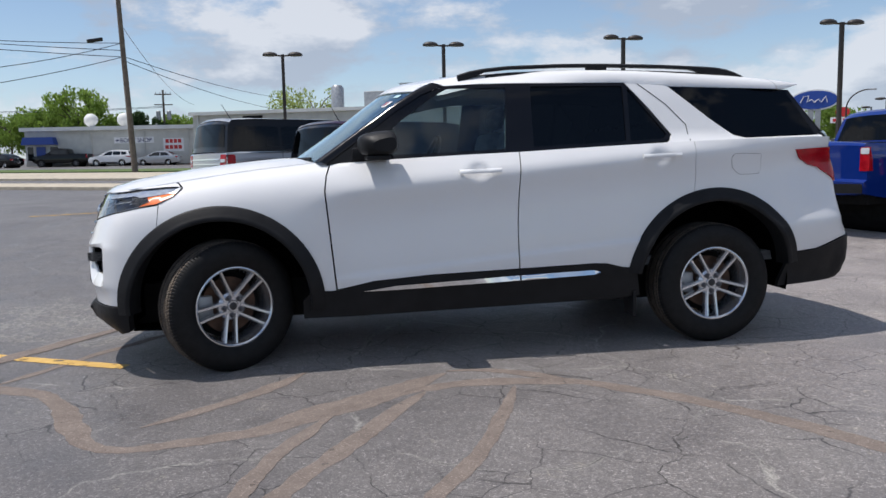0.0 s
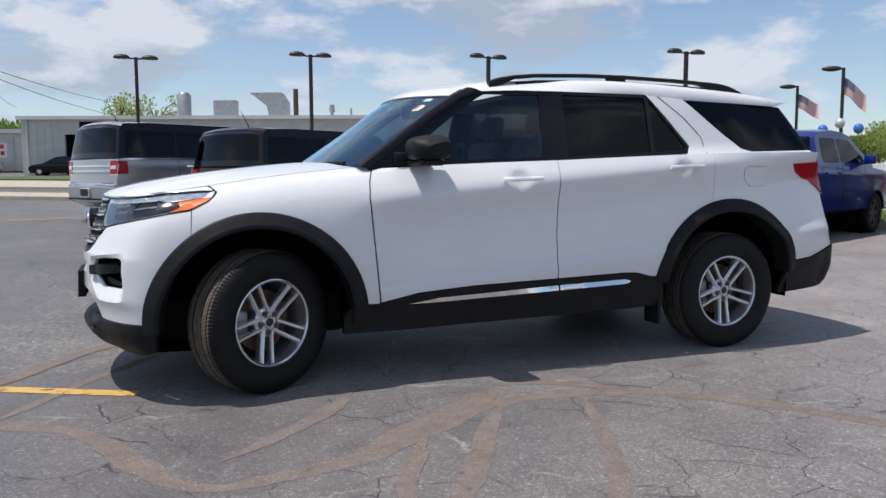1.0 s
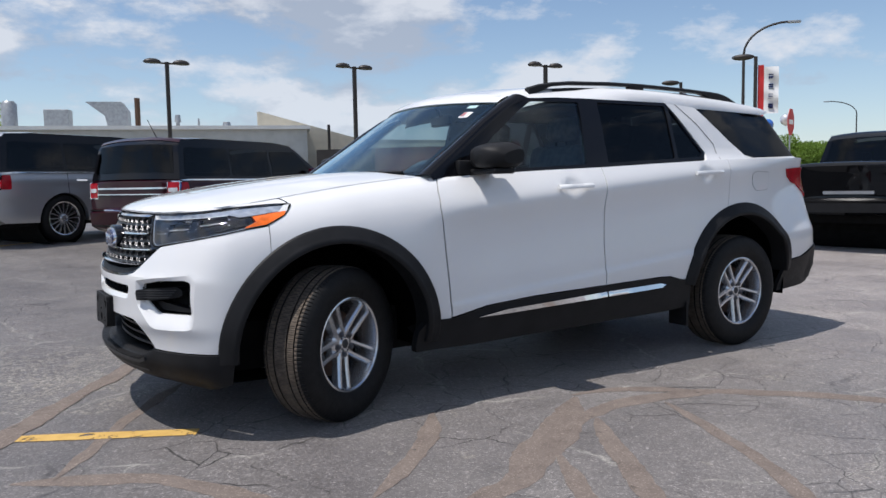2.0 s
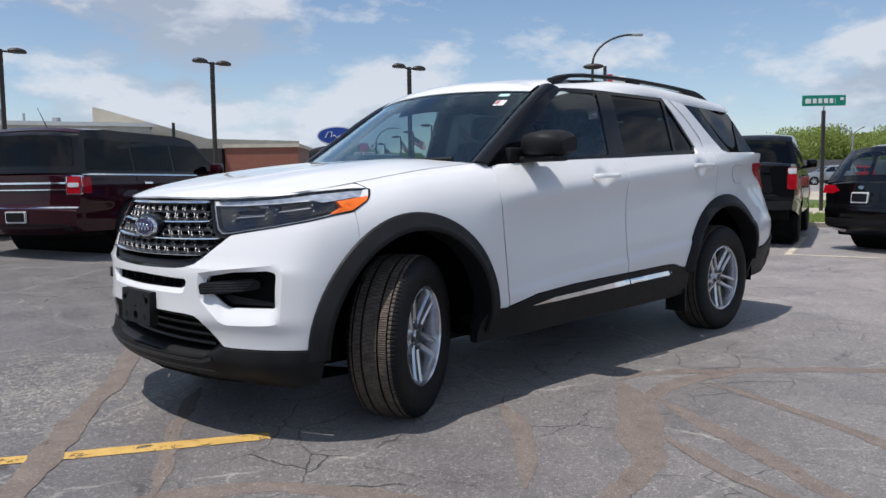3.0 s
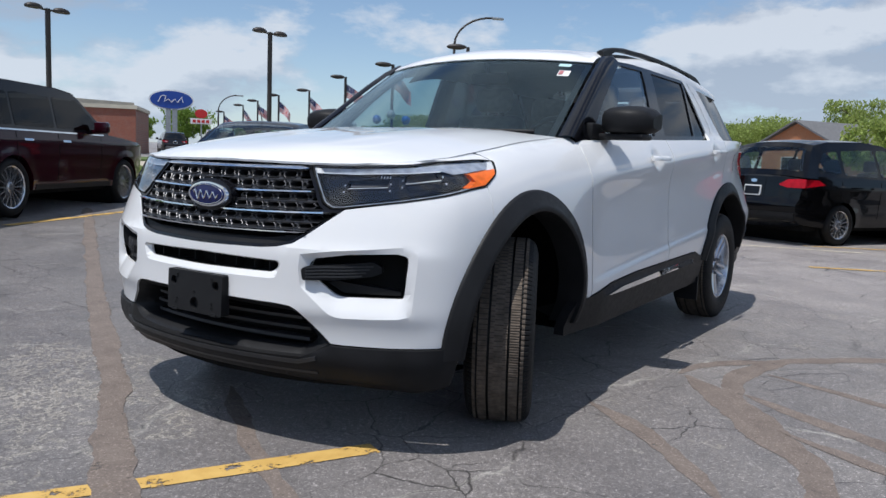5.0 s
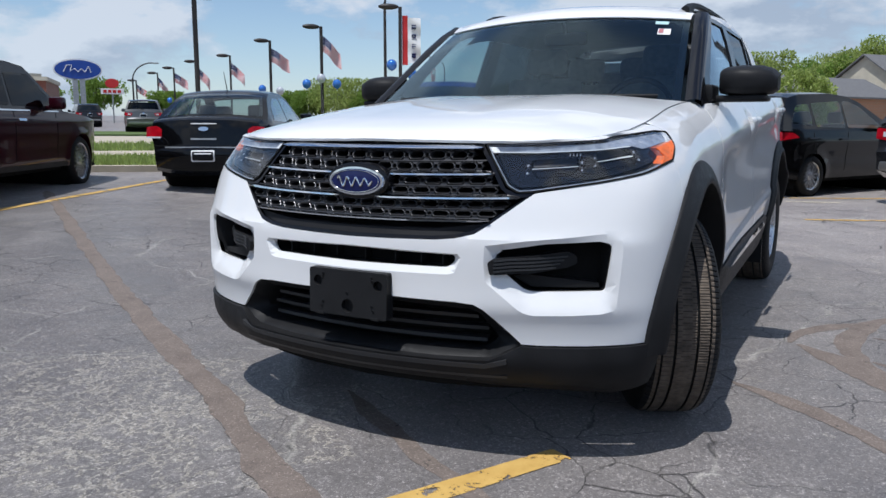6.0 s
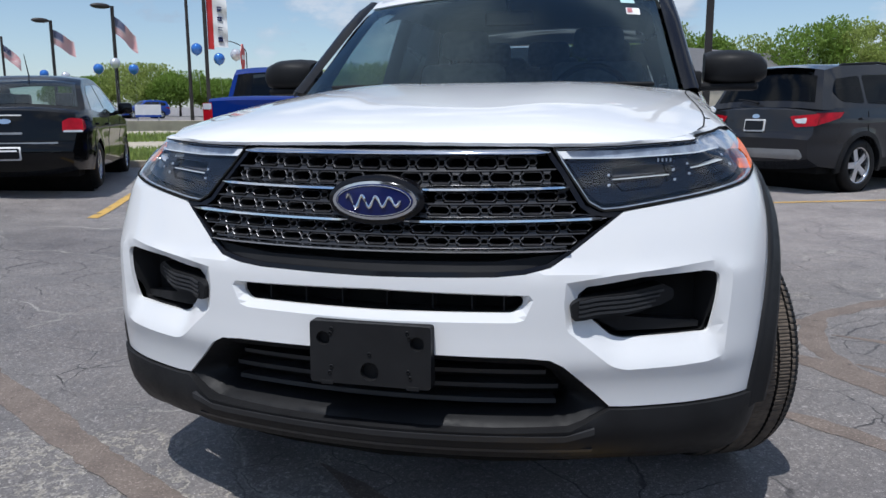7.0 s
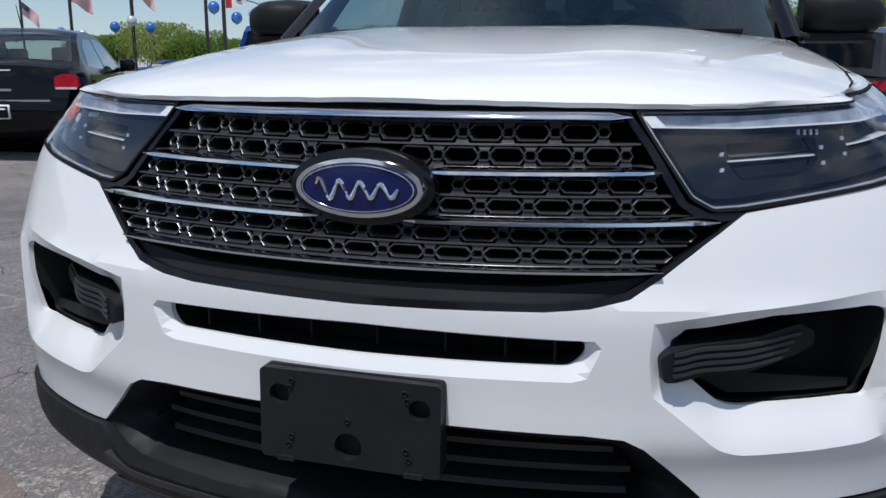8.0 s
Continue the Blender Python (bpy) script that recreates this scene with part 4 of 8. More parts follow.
SEDAN = dict(fine=True, seams=(.82, -.3, 1.9), handles=((.6, .83), (-.2, .84)), rear_seams=((.655, .72),), w=0.86, wb=2.61, r=0.315, rim=0.2, belt=0.95, paint=M["black"], sill=0.27, mid=1.1, tumble=0.42, tr=0.14, bulge=0.1,
             perim=[(-0.85, 0.3), (-0.97, 0.36), (-1.0, 0.55), (-0.96, 0.62), (-0.9, 0.98), (-0.84, 1.02), (-0.35, 1.04), (1.0, 0.97), (1.9, 0.97), (2.5, 0.9), (3.2, 0.78), (3.42, 0.65), (3.47, 0.45), (3.35, 0.28)],
             cab=[(-0.62, 1.0), (-0.05, 1.34), (0.25, 1.44), (0.75, 1.48), (1.2, 1.46), (1.5, 1.39), (2.35, 0.93)],
             side_glass=[[(-0.2, 1.02), (0.78, 1.0), (0.78, 1.38), (0.3, 1.36), (0.02, 1.25)], [(0.85, 1.0), (1.95, 1.0), (1.45, 1.34), (1.2, 1.39), (0.85, 1.39)]],
             rear_glass=(1.05, 1.38, "r"), front_glass=(0.98, 1.38, "f"), rear_top=1.0, mirror=(1.75, 1.0), antenna=(0.3, 1.46), spokes=8, spoke_w=0.04, mirror_mat=M["black"],
             rear_parts=[("tail_light", [(0.6, 0.775), (0.83, 0.775), (0.82, 0.925), (0.68, 0.94), (0.6, 0.9)], M["red_lens"], "red lens"), ("tail_lens", [(0.61, 0.765), (0.82, 0.765), (0.82, 0.79), (0.61, 0.79)], M["clear_plastic"], "pale lens band")],
             rear_mid=[("trunk_strip", rect(-0.55, 0.55, 0.63, 0.65), M["steel"], "grey strip"), ("name_badge", rect(-0.18, 0.18, 0.745, 0.77), M["steel"], "silver badge bars"), ("spoiler_light", rect(-0.18, 0.18, 0.965, 0.98), M["sign_white"], "pale strip"),
                       ("oval_badge", [(0.07 * math.cos(a), 0.9 + 0.03 * math.sin(a)) for a in (k * math.pi / 8 for k in range(16))], M["chrome"], "silver oval badge"), *plate(0.44)],
             side_parts=[("tail_light", [(-0.93, 0.775), (-0.76, 0.80), (-0.74, 0.9), (-0.9, 0.925)], M["red_lens"], "red lens")])
HATCH = dict(fine=True, seams=(.88, -.05, 1.95), handles=((.65, .88), (-.2, .9)), rear_seams=((.66, .7),), w=0.91, wb=2.648, r=0.325, rim=0.215, belt=1.02, paint=M["black"], sill=0.28, mid=1.0, tumble=0.36, tr=0.12, bulge=0.09,
             perim=[(-0.75, 0.32), (-0.87, 0.38), (-0.9, 0.62), (-0.86, 0.68), (-0.82, 1.0), (-0.76, 1.06), (0.8, 1.04), (2.1, 1.0), (2.6, 0.95), (3.2, 0.83), (3.4, 0.7), (3.48, 0.45), (3.35, 0.28)],
             cab=[(-0.8, 1.03), (-0.62, 1.38), (-0.5, 1.53), (-0.2, 1.59), (0.6, 1.62), (1.1, 1.58), (1.4, 1.5), (2.5, 0.97)],
             side_glass=[[(-0.52, 1.15), (-0.02, 1.1), (-0.02, 1.45), (-0.35, 1.42)], [(0.06, 1.09), (0.85, 1.07), (0.85, 1.5), (0.06, 1.46)], [(0.92, 1.07), (2.0, 1.05), (1.4, 1.42), (1.15, 1.5), (0.92, 1.5)]],
             rear_glass=(1.08, 1.5, "r"), front_glass=(1.02, 1.5, "f"), rear_top=1.05, mirror=(1.85, 1.06), spokes=15, spoke_w=0.02,
             rear_parts=[("tail_light", [(0.45, 0.92), (0.6, 0.88), (0.88, 0.88), (0.86, 1.01), (0.6, 1.01)], M["red_lens"], "red lens")],
             rear_mid=[("oval_badge", [(0.06 * math.cos(a), 0.97 + 0.028 * math.sin(a)) for a in (k * math.pi / 8 for k in range(16))], M["chrome"], "silver oval badge"), ("bumper_base", rect(-0.75, 0.75, 0.34, 0.5), M["plastic"], "black lower bumper"), *plate(0.74)],
             side_parts=[("tail_light", [(-0.83, 0.88), (-0.42, 0.93), (-0.55, 1.0), (-0.82, 1.01)], M["red_lens"], "red lens")])
SUV = dict(fine=True, clad=True, pane="glass_dark", seams=(.93, .08, 2.0), handles=((.7, .93), (-.1, .95)), rear_seams=((.74, .7),), w=0.92, wb=2.69, r=0.355, rim=0.235, belt=1.08, paint=M["dkgrey"], sill=0.32, mid=1.0, tumble=0.34, tr=0.13, bulge=0.09,
           perim=[(-0.75, 0.36), (-0.92, 0.46), (-0.95, 0.7), (-0.9, 0.76), (-0.86, 1.05), (-0.8, 1.1), (0.8, 1.1), (2.1, 1.08), (2.6, 1.04), (3.3, 0.95), (3.52, 0.8), (3.58, 0.5), (3.45, 0.33)],
           cab=[(-0.84, 1.08), (-0.68, 1.42), (-0.6, 1.58), (-0.3, 1.64), (0.6, 1.68), (1.1, 1.65), (1.4, 1.57), (2.45, 1.05)],
           side_glass=[[(-0.55, 1.3), (-0.4, 1.18), (0.05, 1.16), (0.05, 1.52), (-0.45, 1.47)], [(0.12, 1.16), (0.9, 1.14), (0.9, 1.55), (0.12, 1.53)], [(0.96, 1.14), (2.05, 1.12), (1.4, 1.5), (1.2, 1.55), (0.96, 1.55)]],
           rear_glass=(1.15, 1.57, "r"), front_glass=(1.08, 1.57, "f"), rear_top=1.09, mirror=(1.9, 1.12), spokes=5, spoke_w=0.08,
           rear_parts=[("tail_light", [(0.5, 1.0), (0.58, 0.86), (0.86, 0.88), (0.87, 1.03)], M["red_lens"], "red lens"), ("tail_lens", [(0.56, 0.96), (0.62, 0.91), (0.72, 0.91), (0.72, 0.98)], M["clear_plastic"], "clear lens")],
           rear_mid=[("oval_badge", [(0.06 * math.cos(a), 1.0 + 0.028 * math.sin(a)) for a in (k * math.pi / 8 for k in range(16))], M["chrome"], "silver oval badge"), ("skid_plate", [(-0.72, 0.48), (-0.62, 0.42), (0.62, 0.42), (0.72, 0.48), (0.68, 0.58), (-0.68, 0.58)], M["steel"], "silver skid plate"), *plate(0.8)],
           side_parts=[("tail_light", [(-0.88, 0.88), (-0.5, 0.98), (-0.42, 1.05), (-0.85, 1.04)], M["red_lens"], "red lens"), ("arch_cladding", rect(0.45, 2.2, 0.33, 0.44), M["plastic"], "black cladding")])
PICKUP = dict(fine=True, rim_mat="alloy_dark", pane="glass_dark", seams=(1.69, .85, 2.7), handles=((1.5, 1.16), (.95, 1.16)), rear_seams=((.8, .86),), w=0.98, wb=3.55, r=0.4, rim=0.245, belt=1.3, paint=M["black"], sill=0.5, mid=1.6, tumble=0.28, tr=0.06, bulge=0.05, tf=0.18,
              perim=[(-1.1, 0.6), (-1.22, 0.62), (-1.22, 0.78), (-1.16, 0.82), (-1.16, 1.32), (-1.1, 1.36), (0.6, 1.36), (0.75, 1.3), (2.9, 1.3), (3.4, 1.24), (4.3, 1.15), (4.45, 1.0), (4.5, 0.6), (4.3, 0.45)],
              cab=[(0.72, 1.3), (0.85, 1.8), (1.0, 1.9), (1.6, 1.95), (2.1, 1.92), (2.35, 1.85), (3.2, 1.28)],
              side_glass=[[(0.95, 1.36), (1.65, 1.36), (1.65, 1.8), (1.02, 1.8)], [(1.73, 1.36), (2.85, 1.36), (2.25, 1.78), (1.73, 1.8)]],
              rear_glass=(1.38, 1.82, "r"), front_glass=(1.34, 1.85, "f"), rear_top=1.33, mirror=(2.65, 1.36), spokes=6, spoke_w=0.07,
              rear_parts=[("tail_light", [(0.82, 0.95), (0.96, 0.95), (0.96, 1.3), (0.82, 1.3)], M["red_lens"], "red lens"), ("tail_lens", [(0.83, 1.2), (0.955, 1.2), (0.955, 1.29), (0.83, 1.29)], M["clear_plastic"], "clear lens")],
              rear_mid=[("rear_bumper", rect(-0.9, 0.9, 0.62, 0.76), M["plastic"], "black bumper"), ("name_badge", rect(-0.36, 0.36, 0.9, 0.95), M["steel"], "silver badge bars")],
              side_parts=[("tail_light", [(-1.15, 0.95), (-1.05, 0.95), (-1.05, 1.3), (-1.15, 1.3)], M["red_lens"], "red lens")])


def spec(base, **kw):
    s = dict(base)
    s.update(kw)
    return s


build_car("silver_suv", heading(-0.51, 9.85, 27.5) @ Matrix.Diagonal((.96, .96, .96, 1)), FLEX, "silver boxy estate car with chrome strips, parked", "car", "parked cars")
build_car("maroon_suv", heading(1.38, 7.54, 30.5) @ Matrix.Diagonal((.93, .93, .91, 1)), spec(FLEX, paint=M["maroon"], roof_paint=M["maroon"]), "dark maroon boxy estate car with chrome strips", "car", "parked cars")
build_car("black_sedan", heading(5.44, 6.69, 28.7) @ Matrix.Diagonal((.95, .95, .93, 1)), SEDAN, "black four-door sedan, parked on the asphalt", "car", "parked cars")
build_car("black_hatchback", heading(10.95, 0.02, -29), HATCH, "black compact hatchback with red tail lights", "car", "parked cars")
build_car("grey_crossover", heading(9.91, -2.89, -46) @ Matrix.Diagonal((1.05, 1.05, 1.05, 1)), SUV, "dark grey compact crossover with silver skid plate", "car", "parked cars")
build_car("black_pickup", heading(10.85, 2.64, 19) @ Matrix.Diagonal((.97, .97, .97, 1)), PICKUP, "large black crew cab pickup truck", "pickup truck", "parked cars")
build_car("blue_pickup", heading(8.3, 4.78, 20) @ Matrix.Diagonal((.87, .9, .89, 1)), spec(PICKUP, paint=M["blue"], wb=3.22), "bright blue crew cab pickup truck", "pickup truck", "parked cars")

# ---- the white SUV: its skin ----
# half plan of the body at bumper height: half-width and place along the car
PLAN = [(0, -.962), (.2, -.952), (.38, -.925), (.5, -.895), (.65, -.845), (.78, -.78), (.86, -.715), (.915, -.63), (.948, -.53), (.965, -.4), (.975, -.2), (.978, 0), (.972, .3), (.965, .6),
        (.962, 1.2), (.962, 1.8), (.965, 2.4), (.97, 3.0), (.96, 3.4), (.94, 3.7), (.905, 3.9), (.84, 4.02), (.7, 4.09), (.4, 4.12), (0, 4.13)]


def plan_curve():
    pts = [np.array((p[1], p[0])) for p in PLAN]
    pts = [np.array((pts[1][0], -pts[1][1]))] + pts + [np.array((pts[-2][0], -pts[-2][1]))]
    out = []
    for i in range(1, len(pts) - 2):
        a, b, c, d = pts[i - 1:i + 3]
        for k in range(12):
            t = k / 12
            out.append(0.5 * ((2 * b) + (c - a) * t + (2 * a - 5 * b + 4 * c - d) * t * t + (3 * b - a - 3 * c + d) * t ** 3))
    out.append(pts[-2])
    p = np.array(out)
    s = np.concatenate(([0], np.cumsum(np.linalg.norm(np.diff(p, axis=0), axis=1))))
    g = np.gradient(p, axis=0)
    g /= np.linalg.norm(g, axis=1)[:, None]
    return p[:, 0], p[:, 1], s, -g[:, 1], g[:, 0]


CX, CH, CS, CNX, CNH = plan_curve()
FRONT_D = [(.18, .2), (.24, .11), (.30, .045), (.36, .02), (.42, .022), (.48, .014), (.53, .0), (.6, .0), (.7, .0), (.752, .003), (.776, .014), (.86, .042), (.93, .068), (1.0, .1), (1.05, .128), (1.1, .17), (1.15, .24)]
FEND_D = [(-.05, .40), (0, .26), (.03, .175), (.07, .112), (.13, .062), (.2, .03), (.3, .01), (.45, 0), (.62, .0), (.7, .008), (.8, .03), (.9, .07)]
DOOR_D = [(-.9, .07), (-.78, .04), (-.66, .014), (-.56, .001), (-.522, 0), (-.512, .001), (-.495, .009), (-.478, .012), (-.46, .0125), (-.4, .0165), (-.32, .0225), (-.24, .0275), (-.17, .0295), (-.11, .0265), (-.06, .0185), (-.025, .0125), (0, .0125), (.03, .021), (.06, .036), (.1, .06), (.16, .1), (.22, .145), (.3, .2)]
REAR_D = [(.3, .12), (.4, .03), (.5, 0), (.68, .0), (.75, .03), (.9, .07), (1.1, .1), (1.3, .16), (1.4, .2)]


def fender_top(x):
    return lin([(-.8, 1.07), (-.6, 1.1), (-.27, 1.15), (.1, 1.2), (.5, 1.24), (.9, 1.27)], x)


def crease(x):
    return 1.06 + 0.087 * (x - 0.9)


def inset(s, z):
    x = float(np.interp(s, CS, CX))
    nx = float(np.interp(s, CS, CNX))
    wf = smoothstep(0.3, 0.85, -nx)
    wr = smoothstep(0.3, 0.85, nx)
    side = (1 - smoothstep(.35, .8, x)) * lut(FEND_D, fender_top(x) - z) + smoothstep(.35, .8, x) * lut(DOOR_D, z - crease(x))
    side += 0.085 * smoothstep(3.0, 3.9, x) * smoothstep(.7, 1.2, z)
    return wf * lut(FRONT_D, z) + wr * lin(REAR_D, z) + (1 - wf - wr) * side


def body(s, z, out=0.0):
    d = inset(s, z) - out
    x = float(np.interp(s, CS, CX)) - d * float(np.interp(s, CS, CNX))
    h = float(np.interp(s, CS, CH)) - d * float(np.interp(s, CS, CNH))
    h += .026 * smoothstep(-.85, -.62, x) * smoothstep(.2, -.35, x)
    return (x, -h, z)


def s_x(x):
    return float(np.interp(x, CX, CS))


def green(x, z, out=0.0):
    """Side of the cabin above the belt."""
    h = .845 - .30 * (z - 1.28) - .1 * smoothstep(2.9, 3.95, x) * .8 - .03 * smoothstep(1.2, .5, x) - 0.1 * max(0, z - 1.6)
    h -= .05 * smoothstep(2.5, 3.67, x) * max(0, z - 1.31) / .34
    return (x, -(h + out), z)


HOOD_MID = [(-.9, 1.03), (-.855, 1.06), (-.842, 1.066), (-.8, 1.09), (-.72, 1.115), (-.6, 1.142), (-.3, 1.188), (0, 1.224), (.25, 1.246), (.5, 1.256)]
# its rim: place along, half-width, height
HOOD_RIM = [(-.842, 0, 1.064), (-.838, .11, 1.064), (-.829, .21, 1.063), (-.813, .31, 1.062), (-.793, .42, 1.061), (-.772, .5, 1.061), (-.744, .58, 1.063), (-.706, .65, 1.067), (-.66, .705, 1.072), (-.605, .745, 1.078), (-.53, .775, 1.087), (-.45, .795, 1.096)]


def hood_z(x, y):
    """Crowned sheet: flat in the middle, rolling down to its rim."""
    rim = HOOD_RIM + HOOD_TAIL
    ye = math.sqrt(max(1e-6, lut([(q[0], q[1] ** 2) for q in rim], x)))
    ze = lut([(q[0], q[2]) for q in rim], x)
    zc = lut(HOOD_MID, x)
    q = min(1.08, abs(y) / ye)
    a = abs(y)
    ridge = .006 * smoothstep(.70, .5, a) * smoothstep(.17, .36, a) * smoothstep(-.78, -.3, x)
    return zc - (zc - ze) * q ** 2.8 + ridge * (1 - q ** 4)


def skin(s, z, out=0.0):
    """The skin below the belt on both sides: s runs from the nose round the left side (positive) or the right (negative)."""
    x, y, z = body(abs(s), z, out)
    if s < 0:
        y -= smoothstep(.2, .5, -s) * smoothstep(1.6, 1.1, -s) * (.012 * smoothstep(.9, .72, z) - .006 * smoothstep(.92, 1.02, z))
    return (x, y if s >= 0 else -y, z)


def fog_gap(s, z):
    return edge_gap((abs(s), z), FOG_SEGS)


def segs_of(poly):
    return [(a[0], a[1], b[0] - a[0], b[1] - a[1], (b[0] - a[0]) ** 2 + (b[1] - a[1]) ** 2) for a, b in zip(poly, poly[1:] + poly[:1])]


FOG = rounded([(.512, .700), (.528, .722), (.664, .744), (.83, .754), (.868, .745), (.868, .717), (.855, .592), (.75, .589), (.622, .586), (.594, .596), (.54, .643), (.514, .664)], [.006, .006, 0, .01, .02, .01, .015, 0, .02, .01, .01, .008])
FOG_SEGS = segs_of(FOG)
# the fold round the pocket, and the folds from its corners to the opening
FOG_RIM = rounded([(.474, .735), (.6, .753), (.75, .767), (.845, .778), (.89, .772), (.9, .74), (.888, .6), (.882, .536), (.84, .524), (.75, .518), (.625, .515), (.59, .526), (.478, .617), (.470, .68)], [0, 0, 0, .02, .02, .02, 0, .004, 0, 0, .015, .015, .01, .01])
RIM_SEGS = segs_of(FOG_RIM)
FOG_FOLDS = [[(.618, .578), (.61, .53)], [(.862, .584), (.876, .55)], [(.50, .708), (.482, .728)], [(.53, .638), (.49, .622)]]
SLOT = rounded([(-.372, .7), (0, .707), (.372, .7), (.374, .68), (.352, .659), (0, .655), (-.352, .659), (-.374, .68)], [.012, 0, .012, .01, .015, 0, .015, .01])
SLOT_SEGS = segs_of(SLOT)
SLOT_RIM = [(-.402, .7055), (-.37, .7055), (0, .7125), (.37, .7055), (.402, .7055), (.376, .644), (.352, .637), (0, .633), (-.352, .637), (-.376, .644)]
SLOT_RIM_SEGS = segs_of(SLOT_RIM)


def nose(s, z):
    """Bumper cover: the skin with its edges drawn in round the openings."""
    a = abs(s)
    d = 0.0
    if inside((a, z), FOG_RIM):
        # a deep shelf under the pocket, narrow bevels above and beside it
        g, r = fog_gap(s, z), edge_gap((a, z), RIM_SEGS)
        deep = .012 + .028 * smoothstep(.7, .57, z) * smoothstep(.905, .82, a) + .012 * smoothstep(.56, .5, a)
        d = deep * r / (g + r + 1e-6)
    elif inside((s, z), SLOT_RIM):
        # the slot's ends run out in a dart
        g, r = edge_gap((s, z), SLOT_SEGS), edge_gap((s, z), SLOT_RIM_SEGS)
        d = (.012 + .008 * smoothstep(.34, .38, a)) * r / (g + r + 1e-6)
    return skin(s, z, -d)


def inward(s, z):
    n = Vector((float(np.interp(abs(s), CS, CNX)), -float(np.interp(abs(s), CS, CNH)), 0))
    if s < 0:
        n.y = -n.y
    return -n


def sides(fn):
    """Runs a builder for the left and the right side."""
    for mirror in (False, True):
        fn(mirror)


def sx(x, z):
    return (s_x(x), z)

# ---- the white SUV ----
suv = thing("white_suv", pose(0, 0.008, 0), "white three-row SUV with black cladding and chrome grille bars", "car")
ARCH_F, ARCH_R = (-0.06, 0.39), (3.03, 0.40)
RO_F, RI_F, RO_R, RI_R = 0.592, 0.505, 0.607, 0.52


def arc(c, r, a0, a1, n=22):
    return [(c[0] + r * math.cos(radians(a0 + (a1 - a0) * k / n)), c[1] + r * math.sin(radians(a0 + (a1 - a0) * k / n))) for k in range(n + 1)]


def on_side(x, z, out=0.0):
    # finger dents behind the door handles
    for hx, hz in ((1.478, 1.138), (2.64, 1.208)):
        q = ((x - hx) / .062) ** 2 + ((z - hz) / .05) ** 2
        if q < 4:
            out -= .019 * math.exp(-q ** 1.5)
    return body(s_x(x), z, out)


def side_panel(name, outline, mat, step=0.045, out=0.0, thick=0.02, label="", holes=(), fn=None, extra=()):
    f = fn or (lambda x, z: on_side(x, z, out))
    sides(lambda mir: panel(name, outline, f, mat, suv, step, holes, thick, (0, 1, 0), label, 50, mir, extra))


# front bumper cover
left_top = [(0, .742), (.143, .744), (.309, .748), (.376, .755), (.438, .770), (.486, .800), (.557, .851), (.624, .898), (.774, .922), (1.011, .955), (1.142, .978), (1.25, .991), (s_x(-.398), 1.02)]
low_arc = [sx(*p) for p in arc(ARCH_F, RO_F - .02, 127, 176, 10)]
left_low = [(s_x(-.63), .42), (.8, .415), (.64, .414), (.594, .416), (.556, .452), (.472, .527), (.438, .544), (.377, .549), (.15, .552), (0, .553)]
half_out = left_top + low_arc + left_low
cover = half_out + [(-a, b) for a, b in half_out[::-1][1:-1]]
extra = [(.46 + .015 * i, .528) for i in range(28)] + [(.46 + .015 * i, .545) for i in range(28)]
extra += [(-a, b) for a, b in extra]
fold_lines = [[(sg * a, b) for a, b in ln] for sg in (1, -1) for ln in ([FOG_RIM + FOG_RIM[:1]] + FOG_FOLDS)] + [SLOT_RIM + SLOT_RIM[:1]]
panel("bumper_cover", cover, nose, M["white"], suv, 0.02, (FOG, [(-a, b) for a, b in FOG[::-1]], SLOT), 0.01, inward, "", 15, extra=extra, lines=fold_lines)
slot_out = [(a * 1.04, (b - .68) * 1.7 + .68) for a, b in SLOT]
panel("slot_wall", slot_out, lambda s, z: skin(s, z, -.027 - .012 * smoothstep(.33, .37, abs(s))), M["plastic"], suv, 0.03, (SLOT,), 0.08, inward)
# lower valance and its lip
val_top = [(0, .357), (.3, .358), (.49, .364), (.545, .388), (.594, .411), (.64, .409), (.8, .41), (s_x(-.63), .415), (s_x(-.58), .41)]
val = val_top + [(s_x(-.6), .27), (.9, .235), (.7, .248), (.4, .276), (0, .275)]
panel("front_valance", val + [(-a, b) for a, b in val[::-1][1:-1]], lambda s, z: skin(s, z, .012 + .018 * smoothstep(.42, .36, z) * smoothstep(.65, .5, abs(s))), M["plastic"], suv, 0.035, (), 0.05, inward)
for k, (z0, z1, o) in enumerate(((.336, .352, .034), (.300, .31, .03))):
    strip = [(.55, z1 + .02 * (1 - k)), (.48, z1), (0, z1 - .004), (-.48, z1), (-.55, z1 + .02 * (1 - k)), (-.55, z0 + .02 * (1 - k)), (-.48, z0), (0, z0 - .004), (.48, z0), (.55, z0 + .02 * (1 - k))]
    panel("lip_strip", strip[::-1], lambda s, z: skin(s, z, o), M["plastic_grey"], suv, 0.05, (), 0.03, inward, "satin grey lip")
# lower intake
intake = [(.0, .352), (.49, .36), (.545, .39), (.596, .414), (.556, .456), (.472, .53), (.438, .547), (.15, .556), (0, .557)]
intake = intake + [(-a, b) for a, b in intake[::-1][1:-1]]
inner = [(.0, .372), (.455, .378), (.5, .40), (.512, .42), (.45, .50), (.42, .518), (.15, .525), (0, .526)]
inner = inner + [(-a, b) for a, b in inner[::-1][1:-1]]
INT_SEGS = segs_of(intake)
panel("intake_surround", intake, lambda s, z: skin(s, z, -.006 - .06 * smoothstep(0, .05, edge_gap((s, z), INT_SEGS))), M["plastic"], suv, 0.025, (inner,), 0.11, inward)
# near-black sheet painted as the shade behind the slats
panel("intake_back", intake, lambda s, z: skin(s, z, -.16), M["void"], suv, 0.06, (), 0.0)
